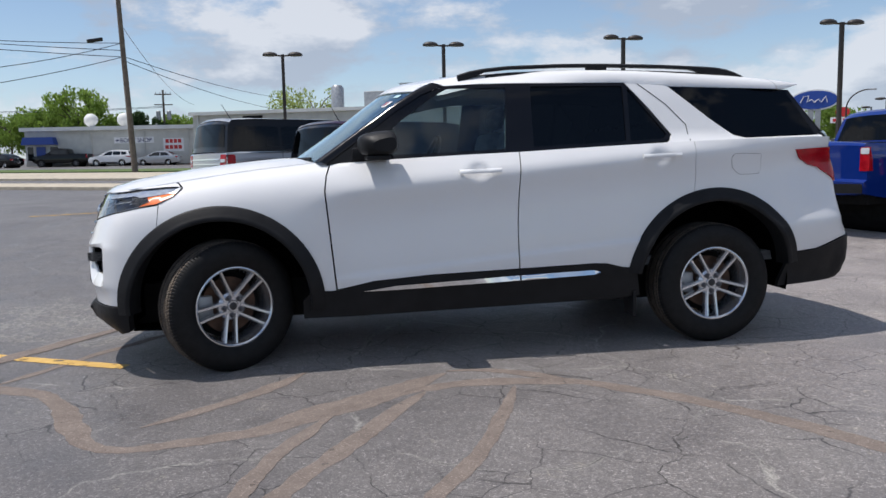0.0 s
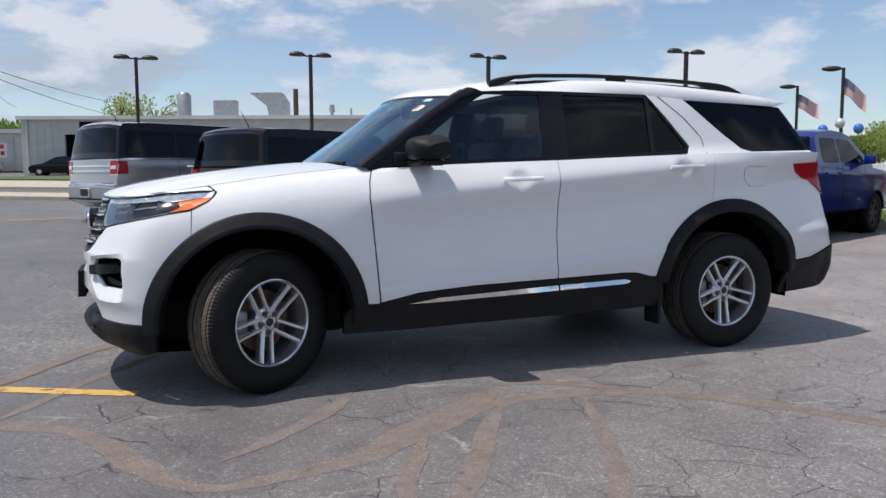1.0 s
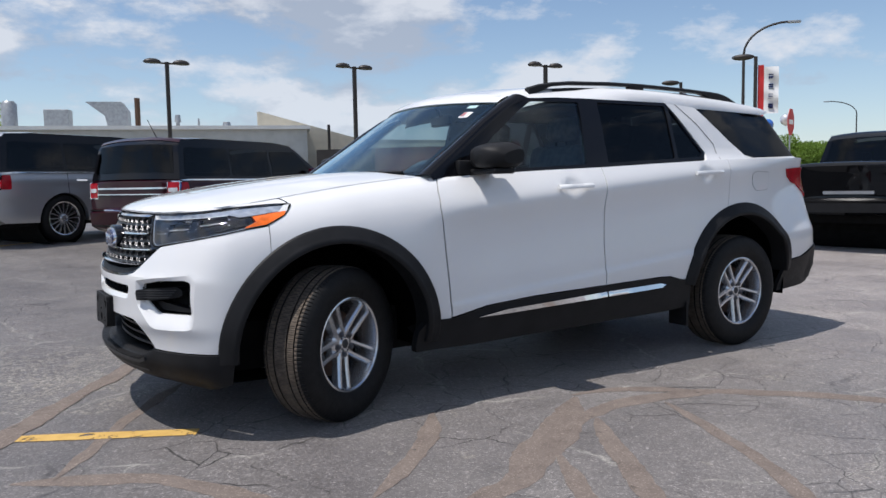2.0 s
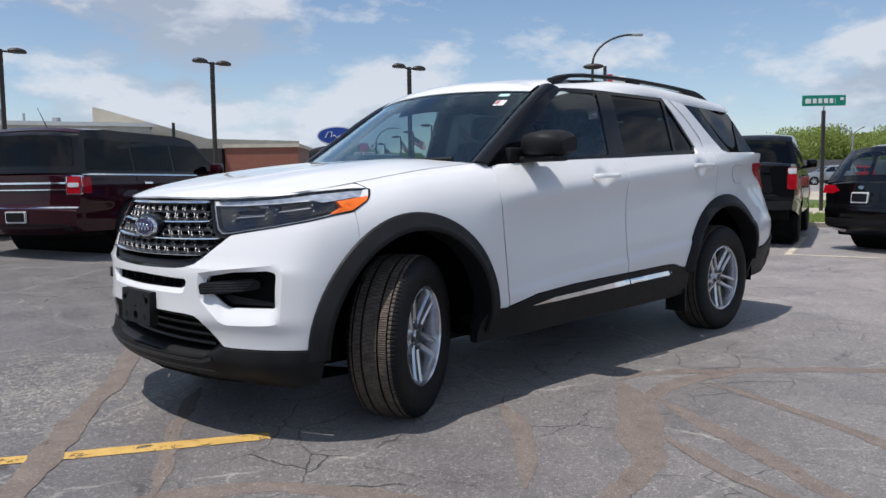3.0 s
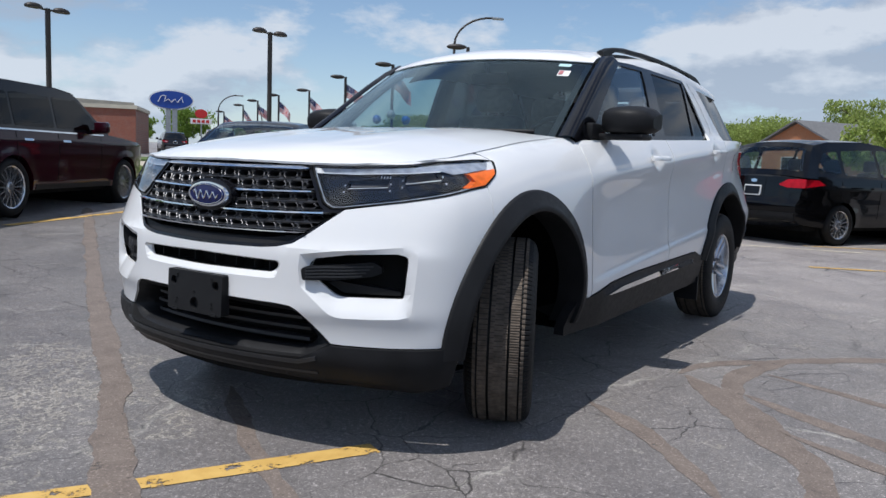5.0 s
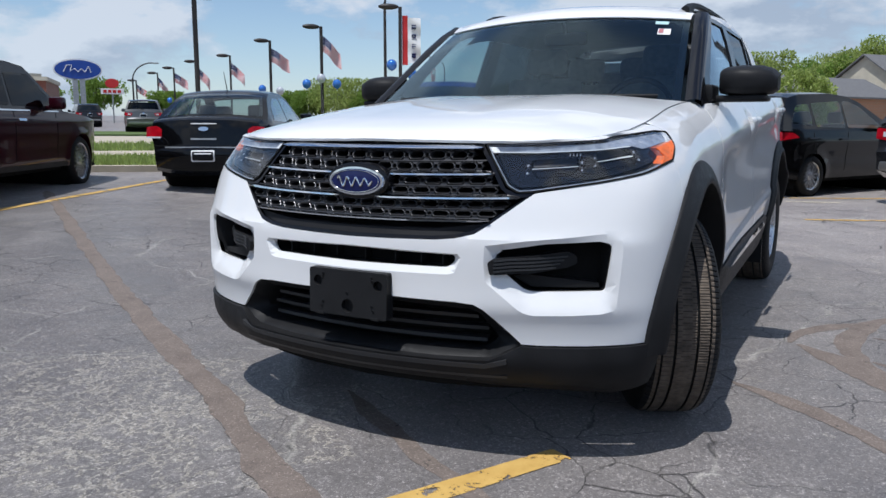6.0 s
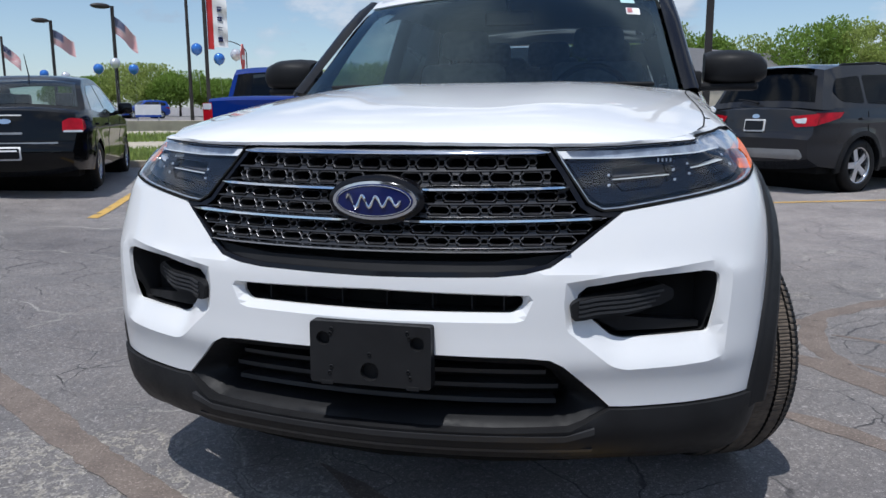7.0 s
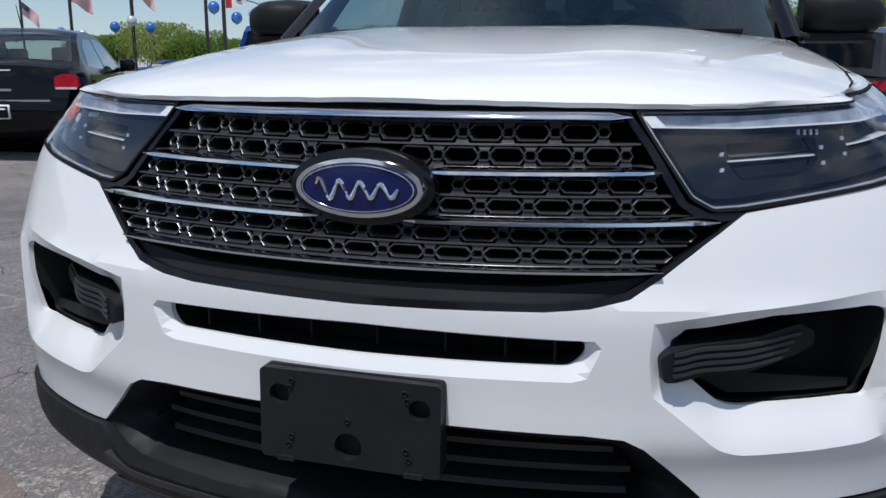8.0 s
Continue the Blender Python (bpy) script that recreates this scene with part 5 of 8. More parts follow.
for z, w in ((.405, .47), (.445, .475), (.485, .44)):
    bar = [(-w, z - .006), (w, z - .006), (w, z + .006), (-w, z + .006)]
    panel("intake_slat", bar, lambda s, q: skin(s, q, -.075), M["plastic_grey"], suv, 0.05, (), 0.05, inward, "black slat")
# upper slot
panel("slot_back", [(-.38, .65), (.38, .65), (.38, .712), (-.38, .712)], lambda s, z: skin(s, z, -.09), M["void"], suv, 0.06)
for s0 in (-.3, -.2, -.1, .02, .14, .24, .32):
    box("slot_rib", -.905, -.86, -s0 - .002, -s0 + .002, .655, .708, M["plastic"], suv)


# fog pockets
def fog_parts(mir):
    sg = -1 if mir else 1
    fl = [(sg * a, b) for a, b in FOG]
    grown = [((a - .67) * 1.04 + .67, (b - .67) * 1.06 + .67) for a, b in FOG]
    # near-black sheet painted as the pocket's inner shade
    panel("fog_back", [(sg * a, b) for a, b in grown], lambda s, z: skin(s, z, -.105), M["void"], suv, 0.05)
    panel("fog_wall", [(sg * a, b) for a, b in grown], lambda s, z: skin(s, z, -.020 - .036 * smoothstep(.67, .61, z)), M["plastic"], suv, 0.03, ([(sg * a, b) for a, b in FOG],), 0.09, inward, "black pocket wall")
    blade = rounded([(.484, .682), (.502, .694), (.734, .716), (.765, .7), (.765, .676), (.734, .664), (.607, .648), (.492, .643)], .008)
    panel("fog_blade", [(sg * a, b) for a, b in blade], lambda s, z: skin(s, z, .008 - .02 * smoothstep(.505, .56, abs(s)) - .05 * smoothstep(.6, .77, abs(s))), M["plastic"], suv, 0.014, (), 0.05, inward, "ribbed black blade")
    for k in range(4):
        z0 = .652 + .0115 * k
        rib = [(.505, z0), (.60, z0 + .006), (.70 + .012 * k, z0 + .011), (.70 + .012 * k, z0 + .0165), (.60, z0 + .0118), (.505, z0 + .006)]
        panel("blade_rib", [(sg * a, b) for a, b in rib], lambda s, z: skin(s, z, .012 - .02 * smoothstep(.505, .56, abs(s)) - .05 * smoothstep(.6, .77, abs(s))), M["plastic_grey"], suv, 0.02, (), 0.008, inward)
    shelf = [(.56, .632), (.62, .60), (.84, .60), (.84, .615), (.6, .64)]
    panel("fog_shelf", [(sg * a, b) for a, b in shelf], lambda s, z: skin(s, z, -.06), M["plastic"], suv, 0.03, (), 0.04, inward)


sides(fog_parts)
# grille
GR = [(0, 1.056), (.212, 1.055), (.438, 1.051), (.482, .996), (.53, .913), (.566, .897), (.622, .899), (.557, .849), (.486, .799), (.438, .769), (.376, .754), (.309, .747), (.143, .743), (0, .741)]
grille_line = GR + [(-a, b) for a, b in GR[::-1][1:-1]]
gi = [(0, 1.046), (.43, 1.041), (.47, .99), (.517, .91), (.556, .882), (.60, .887), (.547, .852), (.478, .806), (.43, .779), (.37, .766), (.3, .760), (0, .755)]
grille_in = gi + [(-a, b) for a, b in gi[::-1][1:-1]]
panel("grille_surround", grille_line, lambda s, z: skin(s, z, -.002), M["gloss_black"], suv, 0.03, (grille_in,), 0.06, inward, "gloss black surround")
low_band = [(0, .753), (.3, .758), (.37, .764), (.43, .777), (.478, .804), (.46, .80), (.3, .782), (0, .778)]
panel("grille_chin", low_band + [(-a, b) for a, b in low_band[::-1][1:-1]], lambda s, z: skin(s, z, -.012), M["plastic"], suv, 0.03, (), 0.03, inward)
# near-black sheet painted as the shade behind the mesh
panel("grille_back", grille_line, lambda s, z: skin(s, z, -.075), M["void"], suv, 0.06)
GI_SEGS = segs_of(grille_in)
EMB = (0.0, .926)
bands = ((.958, 1.03), (.884, .947), (.812, .872))
mv, mf, ev, ef = [], [], [], []
PITCH = .079


def cell_ring(sc, zz, w, h, cut, lip):
    """A long six-sided cell with a thin raised rim; lip adds painted sun glints on the slanting ends."""
    corners = ((-1, 0), (-cut, 1), (cut, 1), (1, 0), (cut, -1), (-cut, -1))
    base = len(mv)
    steps = ((0.0, -.034), (0.0, -.008), (.0016, -.0055), (.0034, -.009), (.0045, -.06))
    for g, o in steps:
        for dx, dz in corners:
            mv.append(skin(sc + dx * (w - g), zz + dz * (h - g), o))
    for k in range(len(steps) - 1):
        for j in range(6):
            mf.append((base + k * 6 + j, base + k * 6 + (j + 1) % 6, base + k * 6 + 6 + (j + 1) % 6, base + k * 6 + 6 + j))
    if lip:
        for j in (0, 2, 3, 5):
            lip0 = len(ev)
            for g, o in ((.001, -.0057), (.0019, -.0046), (.0029, -.0058)):
                for dx, dz in (corners[j], corners[(j + 1) % 6]):
                    ev.append(skin(sc + dx * (w - g), zz + dz * (h - g), o))
            ef.extend(((lip0, lip0 + 1, lip0 + 3, lip0 + 2), (lip0 + 2, lip0 + 3, lip0 + 5, lip0 + 4)))


for b0, b1 in bands:
    hh = (b1 - b0) / 2
    for r in range(2):
        zc = b0 + hh * (r + .5)
        n = int(.66 / PITCH) + 1
        for i in range(-n, n + 1):
            sc = (i + .5 * (r % 2)) * PITCH
            for cx, w, h, cut in ((sc, .0335, hh * .5 - .004, .66), (sc + PITCH / 2, .0135, hh * .26, .55)):
                zz = zc + .006 * (abs(cx) / .5) ** 2
                if not inside((cx, zz), grille_in) or edge_gap((cx, zz), GI_SEGS) < w * .62 or ((cx / .13) ** 2 + ((zz - EMB[1]) / .06) ** 2 < 1):
                    continue
                cell_ring(cx, zz, w, h, cut, True)
                if w < .02:
                    # webs that tie the small cell to the rails above and below
                    for up in (1, -1):
                        base = len(mv)
                        for q in (-.0135, .0135):
                            for dz, o in ((h, -.009), (hh * .5, -.009), (hh * .5, -.03)):
                                mv.append(skin(cx + q * (1 if dz > h else .6), zz + up * dz, o))
                        mf += [(base, base + 1, base + 4, base + 3), (base + 1, base + 2, base + 5, base + 4)]
    for zz in (b0 + .001, b0 + hh, b1 - .001):
        base = len(mv)
        lim = max(s for s in np.arange(0, .62, .01) if inside((s, zz), grille_in))
        cols = 26
        for o, dz in ((-.006, -.0015), (-.006, .0015), (-.05, .0015), (-.05, -.0015)):
            for k in range(cols):
                s = lim * (-1 + 2 * k / (cols - 1))
                mv.append(skin(s, zz + dz + .006 * (abs(s) / .5) ** 2, o))
        mf += [tuple(base + q for q in f) for f in grid_faces(4, cols)]
mesh_ob = solid("grille_mesh", mv, mf, M["mesh_black"], suv, "gloss black hexagon mesh")
solid("mesh_lip", ev, ef, M["mesh_lip"], mesh_ob, "thin grey strips painting sun glints on the mesh")["kind"] = "stuff"


def chrome_bar(z0, z1, a0, a1, h, name="grille_bar"):
    """A chrome bar from s = a0 to a1, from height z0 at the middle to z1 at 0.5."""
    cols = 24
    v = []
    prof = ((-.5, -.02), (-.5, .004), (-.25, .012), (.1, .013), (.5, .004), (.5, -.02))
    for k in range(cols):
        s = a0 + (a1 - a0) * k / (cols - 1)
        z = z0 + (z1 - z0) * (abs(s) / .5) ** 2
        tip = smoothstep(0, .03, min(s - a0, a1 - s)) * .75 + .25
        for dz, o in prof:
            v.append(skin(s, z + dz * h * tip, o))
    f = grid_faces(cols, len(prof))
    solid(name, v, f, M["chrome"], suv, "chrome bar", True, 40)


chrome_bar(1.04, 1.041, -.443, .443, .017)
for sg in (1, -1):
    chrome_bar(.952, .959, *sorted((sg * .1, sg * .492)), .015)
    chrome_bar(.877, .884, *sorted((sg * .075, sg * .578)), .015)
chrome_bar(.806, .813, -.487, .487, .011)
# oval badge
bx = body(0, EMB[1])[0]
for nm, w, h, x0, x1, mat, lab in (("badge_base", .124, .062, .02, .022, "gloss_black", "black oval base"), ("badge_ring", .113, .05, .024, .035, "chrome", "chrome oval ring"), ("badge_disc", .103, .0425, .03, .038, "emblem_blue", "dark blue oval disc")):
    bm = bmesh.new()
    K = 40
    rings = []
    for o, q in ((-.02, 1.0), (x0, 1.0), (x1, .955), (x1 + .002, .5)):
        rings.append([bm.verts.new((bx - o + .14 * 0, w * q * math.cos(2 * math.pi * k / K), EMB[1] + h * q * math.sin(2 * math.pi * k / K))) for k in range(K)])
    for a, b in zip(rings, rings[1:]):
        for k in range(K):
            bm.faces.new((a[k], a[(k + 1) % K], b[(k + 1) % K], b[k]))
    bm.faces.new(rings[-1])
    part(nm, bm, M[mat], suv, lab, True, 50)
bm = bmesh.new()
add_tube(bm, [(bx - .041, .07 - .14 * k / 60, EMB[1] - .002 + .017 * math.sin(k * .42 + .4) * (1 - .45 * k / 60)) for k in range(61)], [.0022 + .0022 * abs(math.sin(k * .42)) for k in range(61)], 6)
part("badge_mark", bm, M["chrome"], suv, "plain silver squiggle", True)
bm = bmesh.new()
add_tube(bm, [(bx - .0395, .0945 * math.cos(2 * math.pi * k / 48), EMB[1] + .0372 * math.sin(2 * math.pi * k / 48)) for k in range(49)], .0012, 6, False)
part("badge_line", bm, M["chrome"], suv, "thin silver inner oval", True)


# headlights
def headlight(mir):
    sg = -1 if mir else 1
    raw = [(.447, 1.053), (.612, 1.054), (.985, 1.073), (1.3, 1.094), (1.392, 1.094), (1.35, 1.043), (1.25, .995), (1.14, .979), (1.011, .957), (.774, .924), (.617, .902), (.571, .899), (.535, .918)]
    radii = [.012, 0, 0, .02, .012, .03, .02, 0, 0, 0, .01, .012, .012]
    line = rounded(raw, radii)
    close = lambda d, top: [(a, q[1] - top) if q[1] > 1.05 and q[0] > .6 else (a, b) for (a, b), q in zip(drawn_in(raw, d), raw)]
    shrunk = rounded(close(.005, .0015), [r * .6 for r in radii])
    inset = rounded(close(.0075, .004), [r * .5 for r in radii])
    lamp = panel("headlight", [(sg * a, b) for a, b in shrunk], lambda s, z: skin(s, z, .001), M["lens"], suv, 0.03, (), 0.02, inward, "clear headlight lens")
    panel("lamp_rim", [(sg * a, b) for a, b in shrunk], lambda s, z: skin(s, z, -.003), M["lamp_strip"], lamp, 0.04, ([(sg * a, b) for a, b in inset],), 0.004, inward, "thin pale inner rim")
    panel("lamp_bezel", [(sg * a, b) for a, b in line], lambda s, z: skin(s, z, .003), M["void"], lamp, 0.03, (([(sg * a, b) for a, b in shrunk]),), 0.04, inward)
    panel("lamp_housing", [(sg * a, b) for a, b in line], lambda s, z: skin(s, z, -.075 + .05 * smoothstep(1.15, 1.36, abs(s))), M["lamp_inner"], lamp, 0.05)
    top = [(.468, 1.042), (.62, 1.043), (.985, 1.061), (1.3, 1.082), (1.378, 1.084), (1.356, 1.064), (1.2, 1.043), (1.12, 1.035), (1.06, 1.046), (.985, 1.042), (.62, 1.026), (.48, 1.026)]
    panel("light_strip", [(sg * a, b) for a, b in top], lambda s, z: skin(s, z, -.006 - .012 * smoothstep(1.06, 1.03, z)), M["lamp_strip"], lamp, 0.04, (), 0.02, inward, "pale daytime strip")
    amb = [(1.185, 1.037), (1.352, 1.061), (1.338, 1.043), (1.245, 1.001), (1.14, .987), (1.2, 1.012)]
    panel("side_marker", [(sg * a, b) for a, b in amb], lambda s, z: skin(s, z, .003), M["amber"], lamp, 0.03, (), 0.03, inward, "amber side marker")
    # thin bright line under the strip, white block at its inner end
    under = [(.478, 1.0235), (.62, 1.0235), (.985, 1.0395), (1.05, 1.0425), (1.05, 1.046), (.985, 1.0425), (.62, 1.0265), (.478, 1.0265)]
    panel("strip_edge", [(sg * a, b) for a, b in under], lambda s, z: skin(s, z, -.008), M["clear_plastic"], lamp, 0.04, (), 0.02, inward, "thin white line")
    end = [(.462, 1.042), (.484, 1.042), (.502, 1.024), (.478, 1.024)]
    panel("strip_end", [(sg * a, b) for a, b in end], lambda s, z: skin(s, z, -.004), M["sign_white"], lamp, 0.03, (), 0.02, inward, "white end block")
    for k in range(4):
        q = .73 + .012 * k
        panel("vent_tick", [(sg * a, b) for a, b in ((q, 1.014), (q + .003, 1.014), (q + .0045, 1.022), (q + .0015, 1.022))], lambda s, z: skin(s, z, -.02), M["clear_plastic"], lamp, 0.03, (), 0.004, inward, "small pale tick")
    # dark shroud with a cell for each projector
    frame_in = rounded(drawn_in(raw, .016), [r * .4 for r in radii])
    cells = []
    for c0, c1, zc, rise in ((.60, .765, .972, .010), (.83, 1.05, .997, .016)):
        at = lambda s: zc + rise * (s - c0) / (c1 - c0)
        cells.append(rounded([(c0, at(c0) - .002), (c0 + .025, at(c0) - .03), (c1 - .03, at(c1) - .03), (c1, at(c1) - .008), (c1, at(c1) + .028), (c0, at(c0) + .028)], .008))
        bar = [(c0 + .004, at(c0) - .0012), (c1 - .004, at(c1) - .0012), (c1 - .004, at(c1) + .0012), (c0 + .004, at(c0) + .0012)]
        panel("projector_bar", [(sg * a, b) for a, b in bar], lambda s, z: skin(s, z, -.029), M["clear_plastic"], lamp, 0.04, (), 0.02, inward, "thin bright bar")
        tray = [(c0 + .012, at(c0) - .010), (c1 - .012, at(c1) - .010), (c1 - .03, at(c1) - .026), (c0 + .028, at(c0) - .026)]
        panel("projector_lens", [(sg * a, b) for a, b in rounded(tray, .006)], lambda s, z: skin(s, z, -.036), M["gloss_black"], lamp, 0.04, (), 0.03, inward, "dark glassy projector")
        upper = [(c0 + .006, at(c0) + .005), (c1 - .006, at(c1) + .005), (c1 - .006, at(c1) + .024), (c0 + .006, at(c0) + .024)]
        panel("projector_bowl", [(sg * a, b) for a, b in rounded(upper, .006)], lambda s, z: skin(s, z, -.034 - .02 * smoothstep(zc, zc + .03, z)), M["alloy_dark"], lamp, 0.03, (), 0.02, inward, "dark chrome reflector bowl")
        for e in (c0 - .012, c1 + .004):
            for dz in (-.012, .012):
                blk = [(e, at(e) + dz - .003), (e + .006, at(e) + dz - .003), (e + .008, at(e) + dz + .003), (e + .002, at(e) + dz + .003)]
                panel("lens_clip", [(sg * a, b) for a, b in blk], lambda s, z: skin(s, z, -.021), M["lamp_strip"], lamp, 0.03, (), 0.01, inward, "small pale clip")
    panel("lamp_shroud", [(sg * a, b) for a, b in frame_in], lambda s, z: skin(s, z, -.024), M["gloss_black"], lamp, 0.03, [[(sg * a, b) for a, b in c] for c in cells], 0.03, inward, "gloss black shroud")


sides(headlight)
# licence plate bracket
pz0, pz1 = .472, .629
bm = bmesh.new()
bracket_line = rounded([(-.157, pz0), (.157, pz0), (.157, pz1), (-.157, pz1)], .01)
disc = lambda cx, cz, r: [(cx + r * math.cos(2 * math.pi * k / 16), cz + r * math.sin(2 * math.pi * k / 16)) for k in range(16)]
dents = [disc(0, .507, .024), disc(-.122, .585, .018), disc(.122, .585, .018)]
panel("plate_bracket", [(-a, b) for a, b in bracket_line], lambda y, z: (-.99 + .1 * (z - .55) * .3, y, z), M["plastic"], suv, 0.03, [[(-a, b) for a, b in d] for d in dents], 0.02, (1, 0, 0), "empty black plate bracket")
panel("bracket_back", [(-a, b) for a, b in bracket_line], lambda y, z: (-.972, y, z), M["plastic"], suv, 0.08, (), 0.02, (1, 0, 0))
for y, z in ((-.098, .612), (-.102, .6), (.098, .612), (.102, .6), (-.1, .515), (-.105, .5), (.1, .515), (.105, .5), (0, .553)):
    bm = bmesh.new()
    add_lathe(bm, [(.004, 0), (.0055, .002), (.004, .003)], 10, pose(-.9905 + .03 * (z - .55), y, z, 0, 0, 90))
    part("bracket_eyelet", bm, M["plastic"], suv)
for y in (-.112, .112):
    box("bracket_tab", -.995, -.985, y - .016, y + .016, pz0 - .004, pz0 + .006, M["plastic"], suv, "", .001)
# bonnet
edge_pts = [Vector((x, -y, z)) for x, y, z in HOOD_RIM]
for bx_ in (-.32, -.2, -.08, .04, .16, .28, .4, .5):
    q_ = Vector(body(s_x(bx_), fender_top(bx_) - .026))
    edge_pts.append(Vector((q_.x, q_.y + .006, q_.z + .001)))
HOOD_TAIL = [(p.x, -p.y, p.z) for p in edge_pts[len(HOOD_RIM):]]
rear_edge = [(.5, .735), (.43, .6), (.36, .4), (.31, .2), (.3, 0)]
hl = resample([(p.x, -p.y) for p in edge_pts], .02, False) + rear_edge[1:]
hood_line = hl + [(a, -b) for a, b in hl[::-1][1:-1]]


def hood_pt(x, y):
    return (x, -y, hood_z(x, y))


def bonnet_gap(mir):
    run = edge_pts[10:]
    v = []
    for p in run:
        for dy, dz in ((.0026, .0022), (-.0012, .0016)):
            v.append((p.x, (p.y + dy) * (-1 if mir else 1), p.z + dz))
    solid("bonnet_gap", v, grid_faces(len(run), 2), M["void"], suv, "dark shut line", True)


sides(bonnet_gap)
panel("bonnet", hood_line[::-1], hood_pt, M["white"], suv, 0.028, (), 0.008, (.5, 0, -1))
panel("cowl", [(.26, -.74), (.26, .74), (.62, .74), (.62, -.74)], lambda x, y: (x, -y, hood_z(.45, y) - .035 + .06 * max(0, x - .45)), M["plastic"], suv, 0.12, (), 0.03, (0, 0, -1))


# wings
def wing(mir):
    top = [(x, fender_top(x) - .026) for x in (.55, .4, .2, 0, -.2, -.3)]
    line = [(-.27, 1.096), (-.30, 1.085), (-.345, 1.05), (-.392, 1.022), (-.40, .875)] + arc(ARCH_F, RO_F - .02, 124, 8) + [(.53, .452), (.594, .459), (.544, 1.044), (.557, 1.135), (.58, 1.196)] + top
    panel("wing", line[::-1], on_side, M["white"], suv, 0.035, (), 0.02, (0, 1, 0), mirror=mir)


sides(wing)
# the wing's tip between lamp and bonnet
def wing_tip(mir):
    rows = 26
    v = []
    spans = [(.6, 5), (.7, 6), (.8, 7), (.9, 8), (1.0175, 9), (1.135, 10), (1.2525, 11), (1.37, 12)]
    for k in range(rows + 1):
        t = k / rows
        sa = .60 + .77 * t
        low = Vector(body(sa, lin([(.6, 1.0555), (.612, 1.0555), (.985, 1.0745), (1.3, 1.0955), (1.392, 1.0955)], sa), .002))
        q = lin(spans, sa)
        i = min(11, int(q))
        up = edge_pts[i].lerp(edge_pts[i + 1], q - i) + Vector((0, 0, -.002))
        for j in range(4):
            p = low.lerp(up, j / 3)
            v.append((p.x, -p.y if mir else p.y, p.z + .006 * math.sin(math.pi * j / 3)))
    solid("wing_tip", v, grid_faces(rows + 1, 4), M["white"], suv, "", True, 50)


sides(wing_tip)
# doors and quarter
front_door = [(.604, .464), (.679, .479), (.814, .507), (1.156, .530), (1.714, .543), (1.711, .806), (1.728, 1.1), (1.738, 1.256), (1.4, 1.245), (.979, 1.228), (.642, 1.209), (.59, 1.2), (.566, 1.135), (.553, 1.044)]
dents_f = [(1.478 + .016 * i, 1.138 + .014 * j) for i in range(-6, 7) for j in range(-5, 6)]
dents_r = [(a + 1.162, b + .07) for a, b in dents_f]
# rows of points along the ledge above the sill keep it crisp
folds = [(.56 + .018 * k, crease(.56 + .018 * k) + o) for k in range(132) for o in (-.535, -.522, -.512, -.5, -.49, -.478, -.46)]
side_panel("front_door", front_door, M["white"], 0.024, extra=dents_f + folds)
ra = arc(ARCH_R, RO_R - .02, 168, 107, 16)
rear_door = [(1.722, .543), (2.193, .555), (2.286, .551), (2.381, .525), (2.43, .519)] + ra + [(2.867, .98), (2.877, 1.089), (2.868, 1.213), (2.87, 1.302), (2.686, 1.297), (2.2, 1.277), (1.746, 1.256), (1.736, 1.1), (1.719, .806)]
side_panel("rear_door", rear_door, M["white"], 0.024, extra=dents_r + folds)
S_END = float(CS[-1])
qa = arc(ARCH_R, RO_R - .02, 105, 17, 18)
quarter = [sx(2.871, .99)] + [sx(*p) for p in qa] + [sx(3.63, .575), sx(3.757, .586), sx(3.93, .64), (s_x(4.0), .66), (s_x(4.0) + .25, .68), (S_END, .69), (S_END, 1.0), (s_x(4.0) + .2, 1.28), (s_x(3.98), 1.318), sx(3.8, 1.322), sx(3.2, 1.312), sx(2.8735, 1.303), sx(2.8715, 1.213), sx(2.8805, 1.089)]
sides(lambda mir: panel("quarter_panel", [(-a, b) for a, b in quarter] if mir else quarter, skin, M["white"], suv, 0.045, (), 0.02, inward))
rear_bumper = [sx(3.56, .56), sx(3.757, .58), sx(3.93, .634), (s_x(4.0), .654), (s_x(4.0) + .25, .674), (S_END, .684), (S_END, .36), (s_x(4.0), .37), sx(3.9, .36), sx(3.5, .34)]
sides(lambda mir: panel("rear_bumper", [(-a, b) for a, b in rear_bumper] if mir else rear_bumper, lambda s, z: skin(s, z, .012 * smoothstep(.3, .6, z)), M["plastic"], suv, 0.05, (), 0.03, inward))
sides(lambda mir: panel("liftgate_skin", [((-1 if mir else 1) * a, b) for a, b in ((s_x(3.98) + .05, 1.2), (S_END, .9), (S_END, 1.35), (s_x(3.98) + .05, 1.33))], lambda s, z: skin(s, z, -.01), M["white"], suv, 0.08))
fuel = rounded([(3.119, 1.198), (3.151, 1.219), (3.342, 1.215), (3.346, 1.114), (3.324, 1.089), (3.182, 1.086), (3.13, 1.13)], .015)
fuel_line = drawn_in(fuel, -.0018)
panel("fuel_gap", fuel_line, lambda x, z: on_side(x, z, .0012), M["void"], suv, 0.04, (fuel,), 0.002, (0, 1, 0))
panel("fuel_flap", fuel, lambda x, z: on_side(x, z, .002), M["white"], suv, 0.04, (), 0.006, (0, 1, 0))
